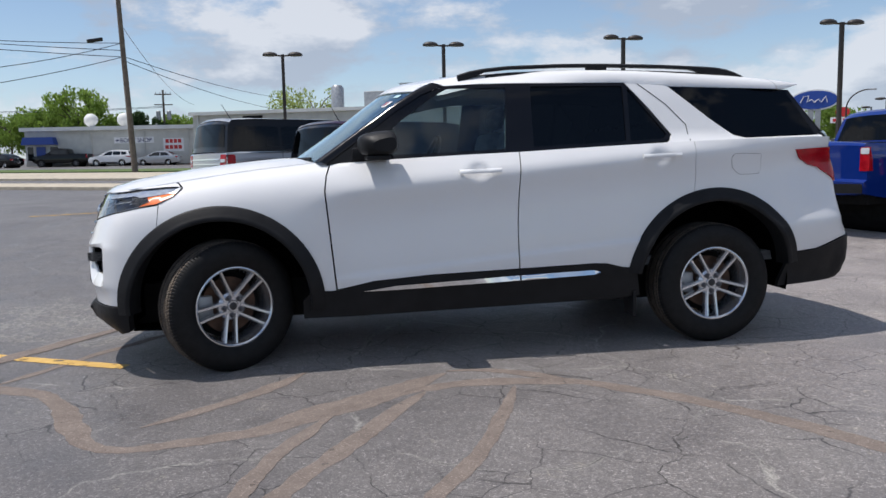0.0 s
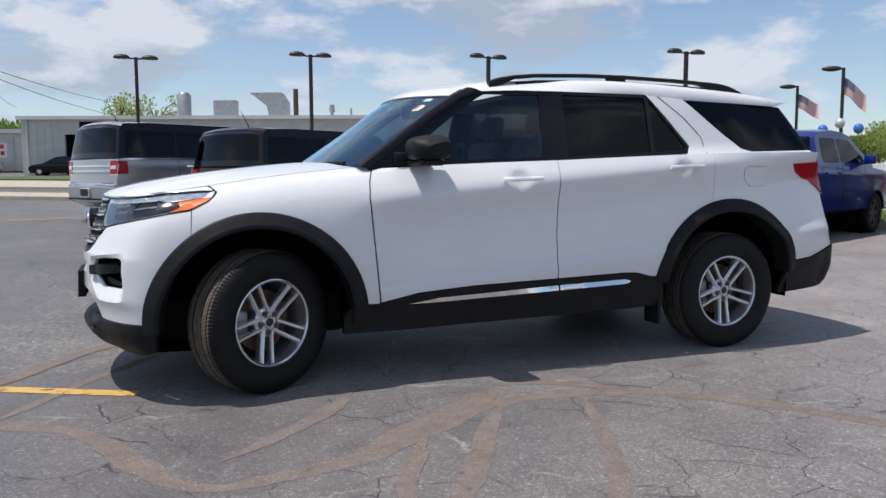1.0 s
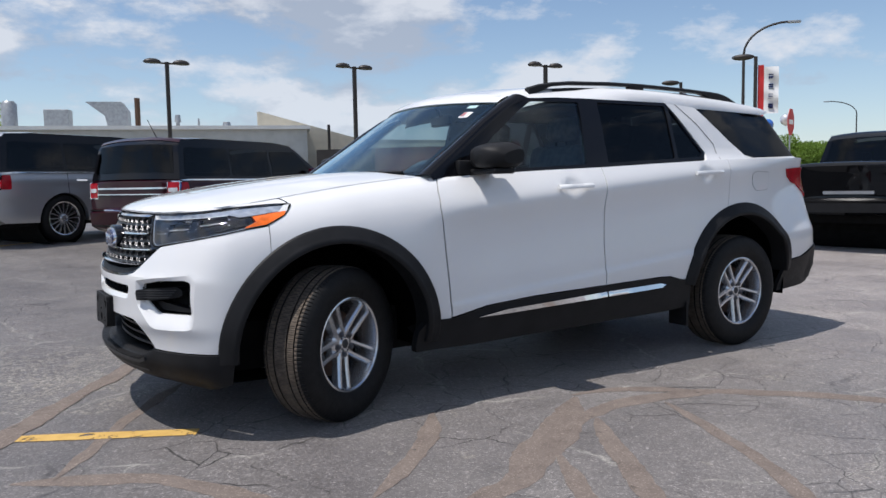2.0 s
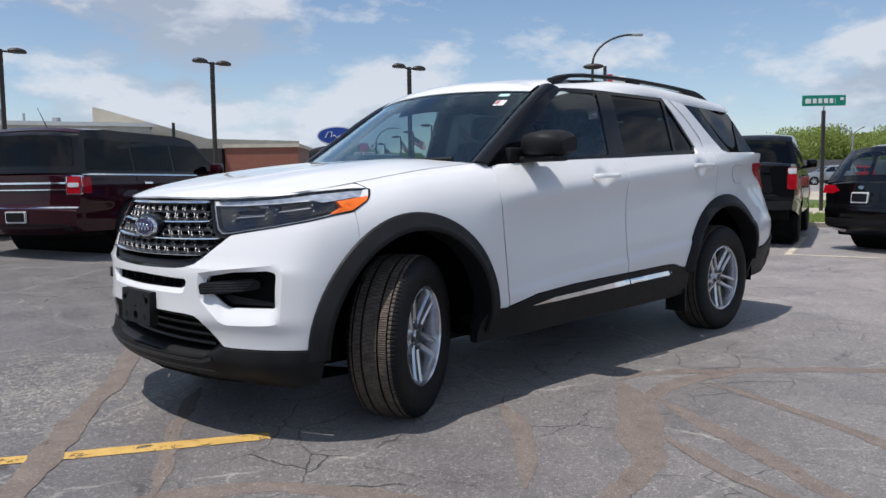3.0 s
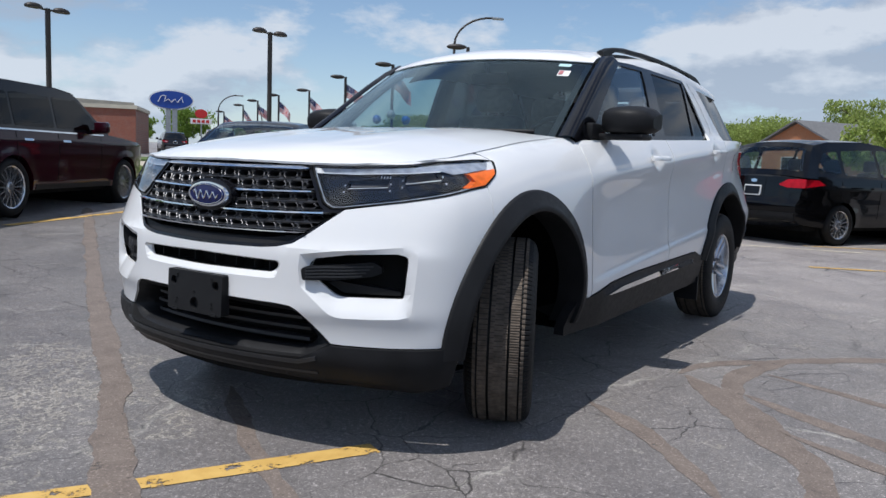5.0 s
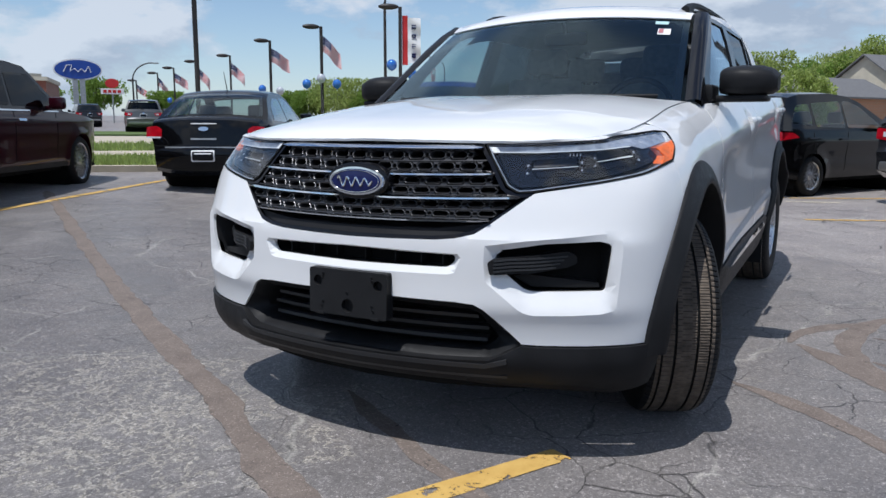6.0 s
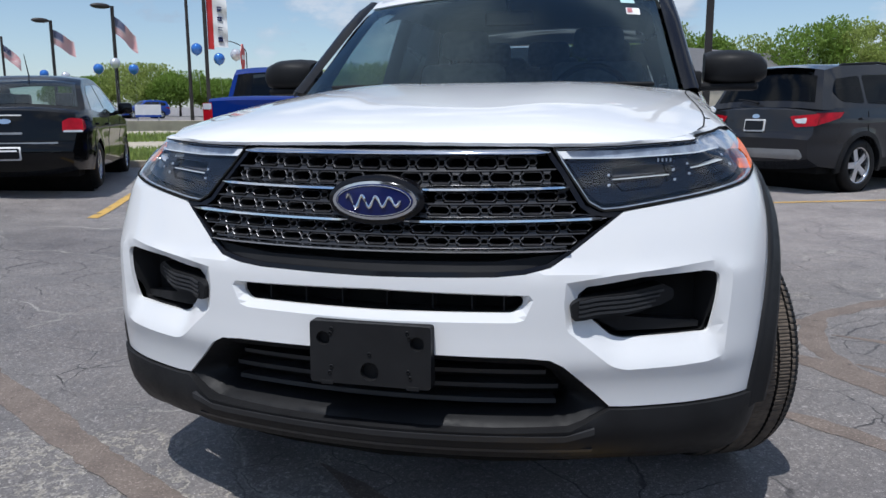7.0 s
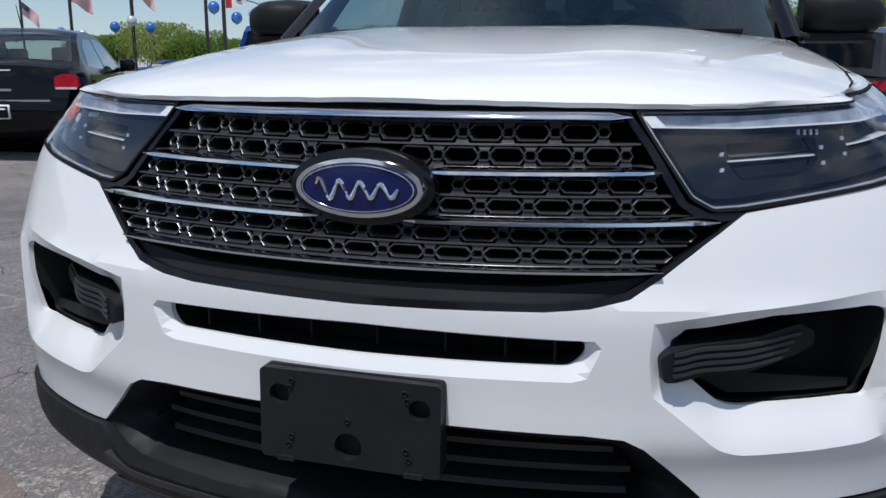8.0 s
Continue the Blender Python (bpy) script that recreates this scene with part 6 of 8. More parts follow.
# sills with bright strips
clad = [(.45, .458), (.6, .457), (.679, .473), (.814, .501), (1.156, .524), (1.719, .537), (2.193, .549), (2.286, .545), (2.381, .519), (2.48, .513), (2.52, .33), (2.3, .315), (.95, .298), (.40, .29), (.40, .4)]
side_panel("sill_cladding", clad, M["plastic"], 0.05, .008, .05, "black plastic sill")
for strip in ([(.752, .448), (.949, .474), (1.716, .501), (1.716, .470), (.949, .449)], [(1.726, .501), (2.195, .512), (2.243, .499), (2.198, .484), (1.726, .470)]):
    side_panel("sill_strip", rounded(strip, .006), M["chrome"], 0.03, .02, .014, "chrome strip", (), lambda x, z: on_side(x, z, .012 + .012 * smoothstep(.505, .48, z)))


# arch flares
def flare(mir, c, ro, ri, a0, a1):
    v = []
    n = 40
    prof = ((ro, -.012), (ro, .006), (ro - .008, .014), (ri + .045, .016), (ri + .03, .028), (ri + .012, .032), (ri + .002, .026), (ri, .01), (ri, -.10))
    for k in range(n + 1):
        a = radians(a0 + (a1 - a0) * k / n)
        for r, o in prof:
            x, z = c[0] + r * math.cos(a), c[1] + r * math.sin(a)
            p = Vector(on_side(x, z, o))
            v.append((p.x, -p.y if mir else p.y, p.z))
    solid("arch_flare", v, grid_faces(n + 1, len(prof)), M["plastic"], suv, "black plastic arch flare", True, 50)


sides(lambda mir: (flare(mir, ARCH_F, RO_F, RI_F, -5, 182), flare(mir, ARCH_R, RO_R, RI_R, 10, 172)))
for c, r in ((ARCH_F, RI_F), (ARCH_R, RI_R)):
    for sg in (1, -1):
        bm = bmesh.new()
        add_lathe(bm, [(r + .01, sg * .90), (r, sg * .55), (r * .9, sg * .5), (0, sg * .5)], 40, Matrix.Translation((c[0], 0, c[1])))
        for vv in [q for q in bm.verts if q.co.z < .3]:
            bm.verts.remove(vv)
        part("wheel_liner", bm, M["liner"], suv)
# under the car: near-black fillers; the tray is added to darken the ground below
tray_y = [-.74 + 1.48 * k / 16 for k in range(17)]
tray_x = [float(np.interp(abs(y), (0, .3, .5, .66, .74), (-.87, -.84, -.78, -.68, -.6))) for y in tray_y]
solid("splash_tray", [(x + dx, y, z) for dx, z in ((0, .255), (0, .235), (.5, .22)) for x, y in zip(tray_x, tray_y)], grid_faces(3, 17), M["void"], suv, "black splash tray", True, 40)
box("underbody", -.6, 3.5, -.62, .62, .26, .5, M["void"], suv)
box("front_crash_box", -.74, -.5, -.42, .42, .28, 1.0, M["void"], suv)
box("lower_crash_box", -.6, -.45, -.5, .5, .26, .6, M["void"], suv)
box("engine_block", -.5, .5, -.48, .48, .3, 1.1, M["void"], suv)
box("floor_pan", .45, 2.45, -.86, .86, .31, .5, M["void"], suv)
box("mud_flap", 2.47, 2.49, -.93, -.78, .2, .36, M["plastic"], suv)
tube("exhaust_pipe", [(1.0, -.3, .27), (2.4, -.3, .25), (3.4, -.35, .25)], .035, M["steel"], suv)
tube("rear_axle", [(3.025, -.75, .36), (3.025, .75, .36)], .05, M["void"], suv)

# tail lamps
tail = [sx(3.623, 1.238), sx(3.9, 1.25), (s_x(3.98), 1.252), (s_x(4.0) + .1, 1.25), (s_x(4.0) + .1, 1.02), (s_x(4.0), 1.03), sx(3.93, 1.065), sx(3.82, 1.12), sx(3.74, 1.136), sx(3.66, 1.18)]
sides(lambda mir: panel("tail_light", [(-a, b) for a, b in tail] if mir else tail, lambda s, z: skin(s, z, .012), M["red_lens"], suv, 0.04, (), 0.03, inward, "red tail light lens"))


# cabin
def A_edge(z):
    """Outer edge of the windscreen: place along and half-width."""
    return lin([(1.15, .40), (1.2, .47), (1.56, 1.0), (1.66, 1.16), (1.74, 1.31)], z), lin([(1.15, .797), (1.2, .785), (1.56, .70), (1.66, .675), (1.74, .655)], z)


CABIN_Y = 0.018


def screen_pt(t, z, off=0.0):
    xe, ye = A_edge(z)
    return (xe - .17 + .17 * t * t - off * .8, CABIN_Y + t * ye, z + .028 * (1 - t * t) * smoothstep(1.4, 1.72, z) + off * .55)


rows_, cols_ = 14, 17
solid("windscreen", [screen_pt(-1 + 2 * k / (cols_ - 1), 1.16 + (1.66 - 1.16) * r / (rows_ - 1)) for r in range(rows_) for k in range(cols_)], [q[::-1] for q in grid_faces(rows_, cols_)], M["glass_ws"], suv, "tinted windscreen", True)
for t0, t1, z0, z1, mat, lab, out in ((-.862, -.772, 1.609, 1.626, "sticker_cyan", "pale cyan sticker", .003), (-.884, -.80, 1.552, 1.585, "sign_white", "white sticker with a red corner", .003), (-.838, -.808, 1.56, 1.582, "sticker_red", "faded red patch", .006)):
    solid("windscreen_sticker", [screen_pt(t, z, out) for z in (z0, z1) for t in (t0, t1)], [(0, 1, 3, 2)], M[mat], suv, lab)
solid("screen_shade_band", [screen_pt(-1 + 2 * k / 16, z, -.004) for z in (1.625, 1.66) for k in range(17)], grid_faces(2, 17), M["gloss_black"], suv)
for t0, t1 in ((-1, -.955), (.955, 1)):
    solid("screen_border", [screen_pt(t, 1.16 + .5 * r / 10, -.004) for r in range(11) for t in (t0, t1)], grid_faces(11, 2), M["gloss_black"], suv)
# pillars, panes
dlo_front = [(.564, 1.205), (.783, 1.36), (.996, 1.517), (1.159, 1.618), (1.304, 1.673)]


def a_pillar(mir):
    v = []
    for x, z in dlo_front:
        xe, ye = A_edge(z + .015)
        g = green(x, z, .012)
        for t in range(6):
            q = t / 5
            b = .022 * math.sin(math.pi * q)
            y = -(ye * (1 - q) + (-g[1]) * q + b * .8)
            v.append((xe * (1 - q) + g[0] * q - b, (-y + 2 * CABIN_Y) if mir else y + 0, z + (1 - q) * .015 + b * .6))
    solid("a_pillar", v, grid_faces(len(dlo_front), 6), M["gloss_black"], suv, "gloss black pillar", True)


sides(a_pillar)
dlo = [(.564, 1.19)] + dlo_front + [(1.538, 1.686), (1.781, 1.689), (2.485, 1.689), (2.633, 1.508), (2.758, 1.350), (2.74, 1.312), (2.609, 1.294), (1.754, 1.25), (.981, 1.222)]
pane_f = rounded([(.79, 1.262), (.985, 1.43), (1.209, 1.591), (1.32, 1.653), (1.698, 1.662), (1.664, 1.276), (.985, 1.25)], .015)
pane_r = rounded([(1.856, 1.667), (2.468, 1.667), (2.456, 1.312), (1.845, 1.284)], .015)
pane_v = rounded([(2.5, 1.652), (2.735, 1.351), (2.71, 1.325), (2.486, 1.313)], .012)
side_panel("window_frame", dlo, M["gloss_black"], 0.06, 0, .03, "gloss black window frame", (pane_f, pane_r, pane_v), lambda x, z: green(x, z, .002))
for nm, pn, mt in (("front_window", pane_f, "glass"), ("rear_window", pane_r, "glass_dark"), ("vent_window", pane_v, "glass_dark")):
    side_panel(nm, pn, M[mt], 0.08, 0, 0, "tinted glass", (), lambda x, z: green(x, z, -.006))
q_glass = [(2.80, 1.656), (3.3, 1.654), (3.55, 1.648), (3.68, 1.645), (3.84, 1.34), (3.287, 1.325), (3.205, 1.346), (3.055, 1.449)]
side_panel("quarter_window", q_glass, M["glass_dark"], 0.08, 0, .02, "dark tinted quarter glass", (), lambda x, z: green(x, z, -.002))
side_panel("quarter_trim", [(2.76, 1.66), (3.3, 1.656), (3.6, 1.65), (3.72, 1.646), (3.9, 1.33), (3.2, 1.31)], M["gloss_black"], 0.08, 0, .02, "", (), lambda x, z: green(x, z, -.012))
c_post = [(2.49, 1.683), (2.638, 1.510), (2.764, 1.350), (2.745, 1.310), (2.7, 1.29), (3.9, 1.30), (3.87, 1.335), (3.287, 1.320), (3.2, 1.341), (3.05, 1.445), (2.785, 1.66), (2.76, 1.668), (2.65, 1.676)]
side_panel("c_pillar", c_post, M["white"], 0.045, 0, .02, "", (), lambda x, z: green(x, z, .006 + .03 * smoothstep(1.34, 1.29, z)))
gapline = [(2.575, 1.682), (2.753, 1.545), (2.872, 1.415), (2.882, 1.31)]
side_panel("door_gap", gapline + [(a - .005, b - .003) for a, b in gapline[::-1]], M["void"], 0.03, 0, 0, "", (), lambda x, z: green(x, z, .0075 + .03 * smoothstep(1.34, 1.29, z)))


# roof
ROOF_HALF = [(1.0, .71), (2.0, .712), (2.6, .712), (2.8, .709), (3.3, .684), (3.55, .655), (3.67, .634), (3.74, .607), (3.82, .572)]
ROOF_RIM = [(1.0, 1.68), (2.5, 1.681), (2.8, 1.666), (3.3, 1.656), (3.55, 1.65), (3.66, 1.65), (3.74, 1.668), (3.82, 1.688)]
ROOF_TOP = [(1.0, 1.75), (1.83, 1.779), (2.5, 1.777), (2.9, 1.761), (3.1, 1.752), (3.32, 1.741), (3.53, 1.724), (3.67, 1.71), (3.74, 1.704), (3.82, 1.697)]


def roof_pt(x, u):
    """u runs across from -1 to 1; the outer half of it goes to the rolled edge."""
    a = abs(u) * 1.6 if abs(u) < .5 else .8 + (abs(u) - .5) * .4
    zc = .018 * smoothstep(3.4, 2.6, x) + lin([(1.03, 1.705), (1.08, 1.718), (1.3, 1.757), (1.6, 1.782), (2.1, 1.795), (2.6, 1.785), (3.1, 1.76), (3.6, 1.722), (3.95, 1.69)], x)
    y0 = .71 * (a * .97 if a < .85 else .8245 + (a - .85) * 1.17)
    z0 = zc - (.03 + .018 * smoothstep(3.4, 2.6, x)) * a * a - .075 * smoothstep(.78, 1.0, a) ** 1.3
    ye, ze, zt = lut(ROOF_HALF, x), lut(ROOF_RIM, x), lut(ROOF_TOP, x)
    ys = ye - .05 - .03 * smoothstep(3.75, 3.4, x)
    q = max(0, (a - .8) / .2) * math.pi / 2
    y1 = ys * a / .8 if a < .8 else ys + (ye - ys) * math.sin(q)
    z1 = zt + .03 * (1 - (a / .8) ** 2) if a < .8 else zt - (zt - ze) * (1 - math.cos(q))
    w = smoothstep(1.6, 2.3, x)
    shift = .17 * a * a * smoothstep(1.7, 1.1, x) + .05 * (1 - a * a) * smoothstep(3.45, 3.82, x)
    return (x + shift, CABIN_Y + math.copysign(y0 * (1 - w) + y1 * w, u), z0 * (1 - w) + z1 * w)


across = [-1 + 2 * k / 40 for k in range(41)]
warp = [math.copysign(abs(u) * 1.6 if abs(u) < .5 else .8 + (abs(u) - .5) * .4, u) for u in across]
xs_ = [1.10, 1.14, 1.18, 1.25, 1.4, 1.6, 1.8, 2.0, 2.2, 2.4, 2.6, 2.8, 3.0, 3.15, 3.3, 3.42, 3.53]
roof_v = [screen_pt(u * w_, z, o) for z, o, w_ in ((1.641, .002, 1.0), (1.642, .009, 1.005), (1.66, .011, 1.01), (1.683, .01, 1.02)) for u in warp]
def slanted(x, u):
    """The joint of roof and spoiler runs back towards the edge."""
    p = roof_pt(x, u)
    return (p[0] + .08 * smoothstep(.45, 1, abs(u)) * smoothstep(3.3, 3.53, x) * smoothstep(3.66, 3.534, x), p[1], p[2])


roof_v += [slanted(x, u) for x in xs_ for u in across]
solid("roof", roof_v, grid_faces(len(xs_) + 4, 41), M["white"], suv, "", True, 60)
solid("headliner", [(p[0], p[1] * .95, p[2] - .03) for p in (roof_pt(x, -1 + 2 * k / 8) for x in xs_[:-2] for k in range(9))], grid_faces(len(xs_) - 2, 9), M["headliner"], suv)
# the spoiler carries the roof on to a thin lip
sp_x = [3.534, 3.6, 3.66, 3.7, 3.74, 3.78, 3.8, 3.815, 3.82]
sp_v = []
for x in sp_x:
    ring_ = [slanted(x, u) for u in across]
    low = lut(ROOF_RIM, x) - .003
    sp_v += ring_ + [(x + .05 * (1 - t * t) * smoothstep(3.45, 3.82, x) + .08 * smoothstep(.45, 1, abs(t)) * smoothstep(3.66, 3.534, x), CABIN_Y + t * lut(ROOF_HALF, x) * .985, low + .006 * (1 - t * t)) for t in (1, .6, .2, -.2, -.6, -1)]
n_ring = len(across) + 6
solid("roof_spoiler", sp_v, grid_faces(len(sp_x), n_ring, True) + [tuple(range(n_ring))[::-1], tuple(range(len(sp_v) - n_ring, len(sp_v)))], M["white"], suv, "", True, 40)
solid("rear_screen", [(3.715 + .25 * (1.645 - z) / .345 + .05 * (1 - t * t), CABIN_Y + t * (.615 + .11 * (1.645 - z) / .345), z) for z in (1.3, 1.42, 1.54, 1.6, 1.645) for t in [-1 + k / 5 for k in range(11)]], grid_faces(5, 11), M["glass_dark"], suv, "", True)
for sg in (1, -1):
    rail = [(1.42, 1.745), (1.5, 1.768), (1.6, 1.785), (1.75, 1.80), (2.1, 1.813), (2.4, 1.815), (2.8, 1.807), (3.0, 1.799), (3.12, 1.794), (3.2, 1.788), (3.27, 1.776), (3.33, 1.757), (3.39, 1.732)]
    bm = bmesh.new()
    v = []
    for x, z in rail:
        deep = .013 + .03 * smoothstep(1.62, 1.46, x) + .035 * smoothstep(3.0, 3.2, x)
        for dy, dz in ((-.02, -deep), (-.02, .004), (-.008, .011), (.01, .011), (.022, .002), (.022, -deep)):
            v.append((x, sg * (.59 + dy) + CABIN_Y, z + dz))
    solid("roof_rail", v, grid_faces(len(rail), 6, True) + [tuple(range(6))[::-1], tuple(range(len(v) - 6, len(v)))], M["plastic"], suv, "black roof rail", True, 40)
    v = [(x, sg * (.59 + dy) + CABIN_Y, z + dz) for x, z in rail[2:-2] for dy, dz in ((-.022, -.06), (-.022, -.032), (.024, -.032), (.024, -.06))]
    solid("rail_base", v, grid_faces(len(rail) - 4, 4, True), M["plastic"], suv)
    for x0, x1, z in ((2.28, 2.42, 1.795),):
        box("rail_foot", x0, x1, sg * .59 + CABIN_Y - .018, sg * .59 + CABIN_Y + .018, z - .02, z + .025, M["plastic"], suv, "", .006)


# door mirrors, handles
def door_mirror(mir):
    v = []
    secs = ((-.875, .79, .955, 1.262, 1.385), (-.90, .765, .962, 1.255, 1.394), (-.97, .745, .968, 1.25, 1.4), (-1.05, .755, .968, 1.25, 1.396), (-1.10, .79, .966, 1.256, 1.38), (-1.125, .83, .96, 1.275, 1.355))
    K = 20
    for y, x0, x1, z0, z1 in secs:
        for k in range(K):
            a = 2 * math.pi * k / K
            c, s_ = math.cos(a), math.sin(a)
            p = (abs(c) ** .55 * math.copysign(1, c), abs(s_) ** .6 * math.copysign(1, s_))
            v.append(((x0 + x1) / 2 + (x1 - x0) / 2 * p[0], y * (-1 if mir else 1) + (2 * CABIN_Y if mir else 0), (z0 + z1) / 2 + (z1 - z0) / 2 * p[1] - (.028 * ((1 - p[0]) / 2) ** 1.6 if p[1] > 0 else 0) * p[1]))
    n = len(secs)
    f = grid_faces(n, K, True) + [tuple(range(K)), tuple(range((n - 1) * K, n * K))[::-1]]
    head = solid("door_mirror", v, f, M["plastic"], suv, "black door mirror", True, 45)
    sg = 1 if mir else -1
    off = 2 * CABIN_Y if mir else 0
    bm = bmesh.new()
    add_box(bm, .79, .93, min(sg * .83, sg * 1.09) + off, max(sg * .83, sg * 1.09) + off, 1.222, 1.252, .012)
    add_box(bm, .72, .9, min(sg * .80, sg * .86) + off, max(sg * .80, sg * .86) + off, 1.222, 1.30, .012)
    part("mirror_arm", bm, M["plastic"], head, "", True)


sides(door_mirror)


def handles(mir):
    for x0, x1, z in ((1.352, 1.61, 1.143), (2.515, 2.765, 1.213)):
        sgn = -1 if mir else 1
        v = []
        for k in range(9):
            x = x0 + (x1 - x0) * k / 8
            o = .045 * math.sin(math.pi * min(1, max(0, (k + .6) / 9.2))) ** .5
            h = .013
            for dz, do in ((-h, -.012), (-h, .004), (0, .01), (h, .004), (h, -.012)):
                p = on_side(x, z + dz + .006 * k / 8, o + do)
                v.append((p[0], -p[1] if mir else p[1], p[2]))
        solid("door_handle", v, grid_faces(9, 5, True) + [tuple(range(5)), tuple(range(40, 45))], M["white"], suv, "white door handle", True, 50)


sides(handles)
# wipers
for y0, y1 in ((.62, -.1), (-.02, -.66)):
    bm = bmesh.new()
    zz = 1.245
    pts = [Vector(screen_pt(y / .75, zz - .01 + .0 * k, .012)) for k, y in enumerate(np.linspace(y0, y1, 8))]
    add_tube(bm, pts, .009, 6)
    part("wiper", bm, M["plastic"], suv, "", True)

# inside
box("dashboard", .55, 1.12, -.72, .74, .75, 1.19, M["plastic"], suv, "", .06)
box("cabin_floor", .6, 3.7, -.74, .76, .5, .56, M["seat"], suv)
bm = bmesh.new()
ring = [(0, .19 * math.cos(2 * math.pi * k / 24), .19 * math.sin(2 * math.pi * k / 24)) for k in range(25)]
add_tube(bm, ring, .017, 8, False)
add_box(bm, -.02, .03, -.17, .17, -.02, .02, .01)
add_box(bm, -.03, .03, -.06, .06, -.06, .05, .02)
bmesh.ops.transform(bm, matrix=pose(1.25, -.37, 1.185, 0, 22, 0), verts=bm.verts)
part("steering_wheel", bm, M["plastic"], suv, "black steering wheel", True)


def seat(x, y, w, h, name="seat"):
    bm = bmesh.new()
    add_box(bm, x - .5, x + .02, y - w / 2, y + w / 2, .72, .88, .05)
    add_box(bm, -.07, .07, -w / 2, w / 2, 0, h, .05, pose(x, y, .86, 0, 12))
    for q in (-.0,) if w < .7 else (-.4, 0, .4):
        add_box(bm, -.05, .05, -.14, .14, h + .03, h + .2, .045, pose(x, y + q, .86, 0, 12))
        for e in (-.05, .05):
            add_tube(bm, [pose(x, y + q, .86, 0, 12) @ Vector((0, e, h - .05)), pose(x, y + q, .86, 0, 12) @ Vector((0, e, h + .08))], .007, 6)
    part(name, bm, M["seat"], suv, "dark seat", True, 50)


for y in (-.37, .40):
    seat(1.75, y, .5, .56, "front_seat")
seat(2.6, .01, .96, .56, "rear_bench")
seat(3.35, .01, .94, .5, "third_row_bench")
tube("rear_mirror_stem", [(1.12, CABIN_Y, 1.68), (1.17, CABIN_Y, 1.6)], .012, M["plastic"], suv)
box("rear_view_mirror", 1.15, 1.19, CABIN_Y - .12, CABIN_Y + .12, 1.55, 1.62, M["plastic"], suv, "", .015)

# ---- its wheels ----
def suv_tyre():
    R, ri, h = .388, .236, .128
    prof = [(ri - .004, h - .03), (ri, h - .012), (ri + .01, h - .004), (ri + .045, h + .006), (ri + .085, h + .008), (R - .035, h), (R - .014, h - .012), (R - .004, h - .03), (R - .001, h - .042),
            (R - .009, h - .0425), (R - .009, h - .049), (R, h - .0495), (R + .001, h - .085), (R - .009, h - .0855), (R - .009, h - .094), (R + .001, h - .0945), (R + .001, h - .111)]
    prof += [(r, -y) for r, y in prof[::-1]]
    seg = 600
    v, f = [], []
    for j, (r, y) in enumerate(prof):
        shoulder = r > R - .03 and abs(y) > h - .046
        for k in range(seg):
            a = 2 * math.pi * k / seg
            rr = r - (.0045 if shoulder and k % 5 == 0 and r > R - .02 else 0)
            # slanting sipes across the ribs
            mid = r > R - .003 and abs(y) < h - .045
            if mid and (k + 2 * j) % 5 == 0:
                rr -= .004
            v.append((rr * math.cos(a), y, rr * math.sin(a)))
    f = grid_faces(len(prof), seg, True)
    me = bpy.data.meshes.new("tyre")
    me.from_pydata(v, [], f)
    me.materials.append(M["rubber"])
    me.materials.append(M["tread"])
    me.materials.append(M["sipe"])
    n = len(prof)
    mats = []
    for i in range(n - 1):
        on = min(prof[i][0], prof[i + 1][0]) > R - .012
        groove = min(prof[i][0], prof[i + 1][0]) < R - .008 and on
        rib = on and not groove
        mats += [(2 if (k + 2 * i) % 5 == 0 else 1) if rib else 0 for k in range(seg)]
    me.polygons.foreach_set("material_index", mats)
    me.polygons.foreach_set("use_smooth", [True] * len(me.polygons))
    me.set_sharp_from_angle(angle=radians(35))
    me.update()
    return me


def suv_rim():
    bm = bmesh.new()
    R, y = .238, .112
    add_lathe(bm, [(R - .004, y - .22), (R - .002, y - .02), (R + .002, y - .004), (R, y + .004), (R - .008, y + .006), (R - .016, y), (R - .02, y - .02), (R - .026, y - .05), (R - .034, y - .16), (R - .034, y - .2)], 72)
    # hub
    add_lathe(bm, [(0, y - .032), (.03, y - .032), (.033, y - .036), (.036, y - .04), (.07, y - .04), (.084, y - .052), (.088, y - .09)], 40)
    # five pairs of broad spokes, each with a raised ridge
    for k in range(5):
        base = radians(90 + 72 * k)
        for sg in (1, -1):
            v = []
            for t in np.linspace(0, 1, 8):
                r = .042 + (R - .05) * t
                mid = sg * (.0275 + .0095 * t)
                w = .0148 - .0012 * t
                top = y - .034 + .026 * t ** 1.4
                for dw, dy in ((-w, -.045), (-w * .92, -.011), (-w * .55, -.001), (w * .25, -.001), (w * .8, -.012), (w, -.045)):
                    q = mid + dw * sg
                    v.append(bm.verts.new((r * math.cos(base) - q * math.sin(base), top + dy, r * math.sin(base) + q * math.cos(base))))
            for i in range(7):
                for j in range(5):
                    bm.faces.new((v[i * 6 + j], v[i * 6 + j + 1], v[i * 6 + j + 7], v[i * 6 + j + 6]))
    me = part("rim", bm, M["alloy"], None, "", True, 25)
    d = me.data
    bpy.data.objects.remove(me)
    return d


def one_mesh(ob):
    d = ob.data
    bpy.data.objects.remove(ob)
    return d


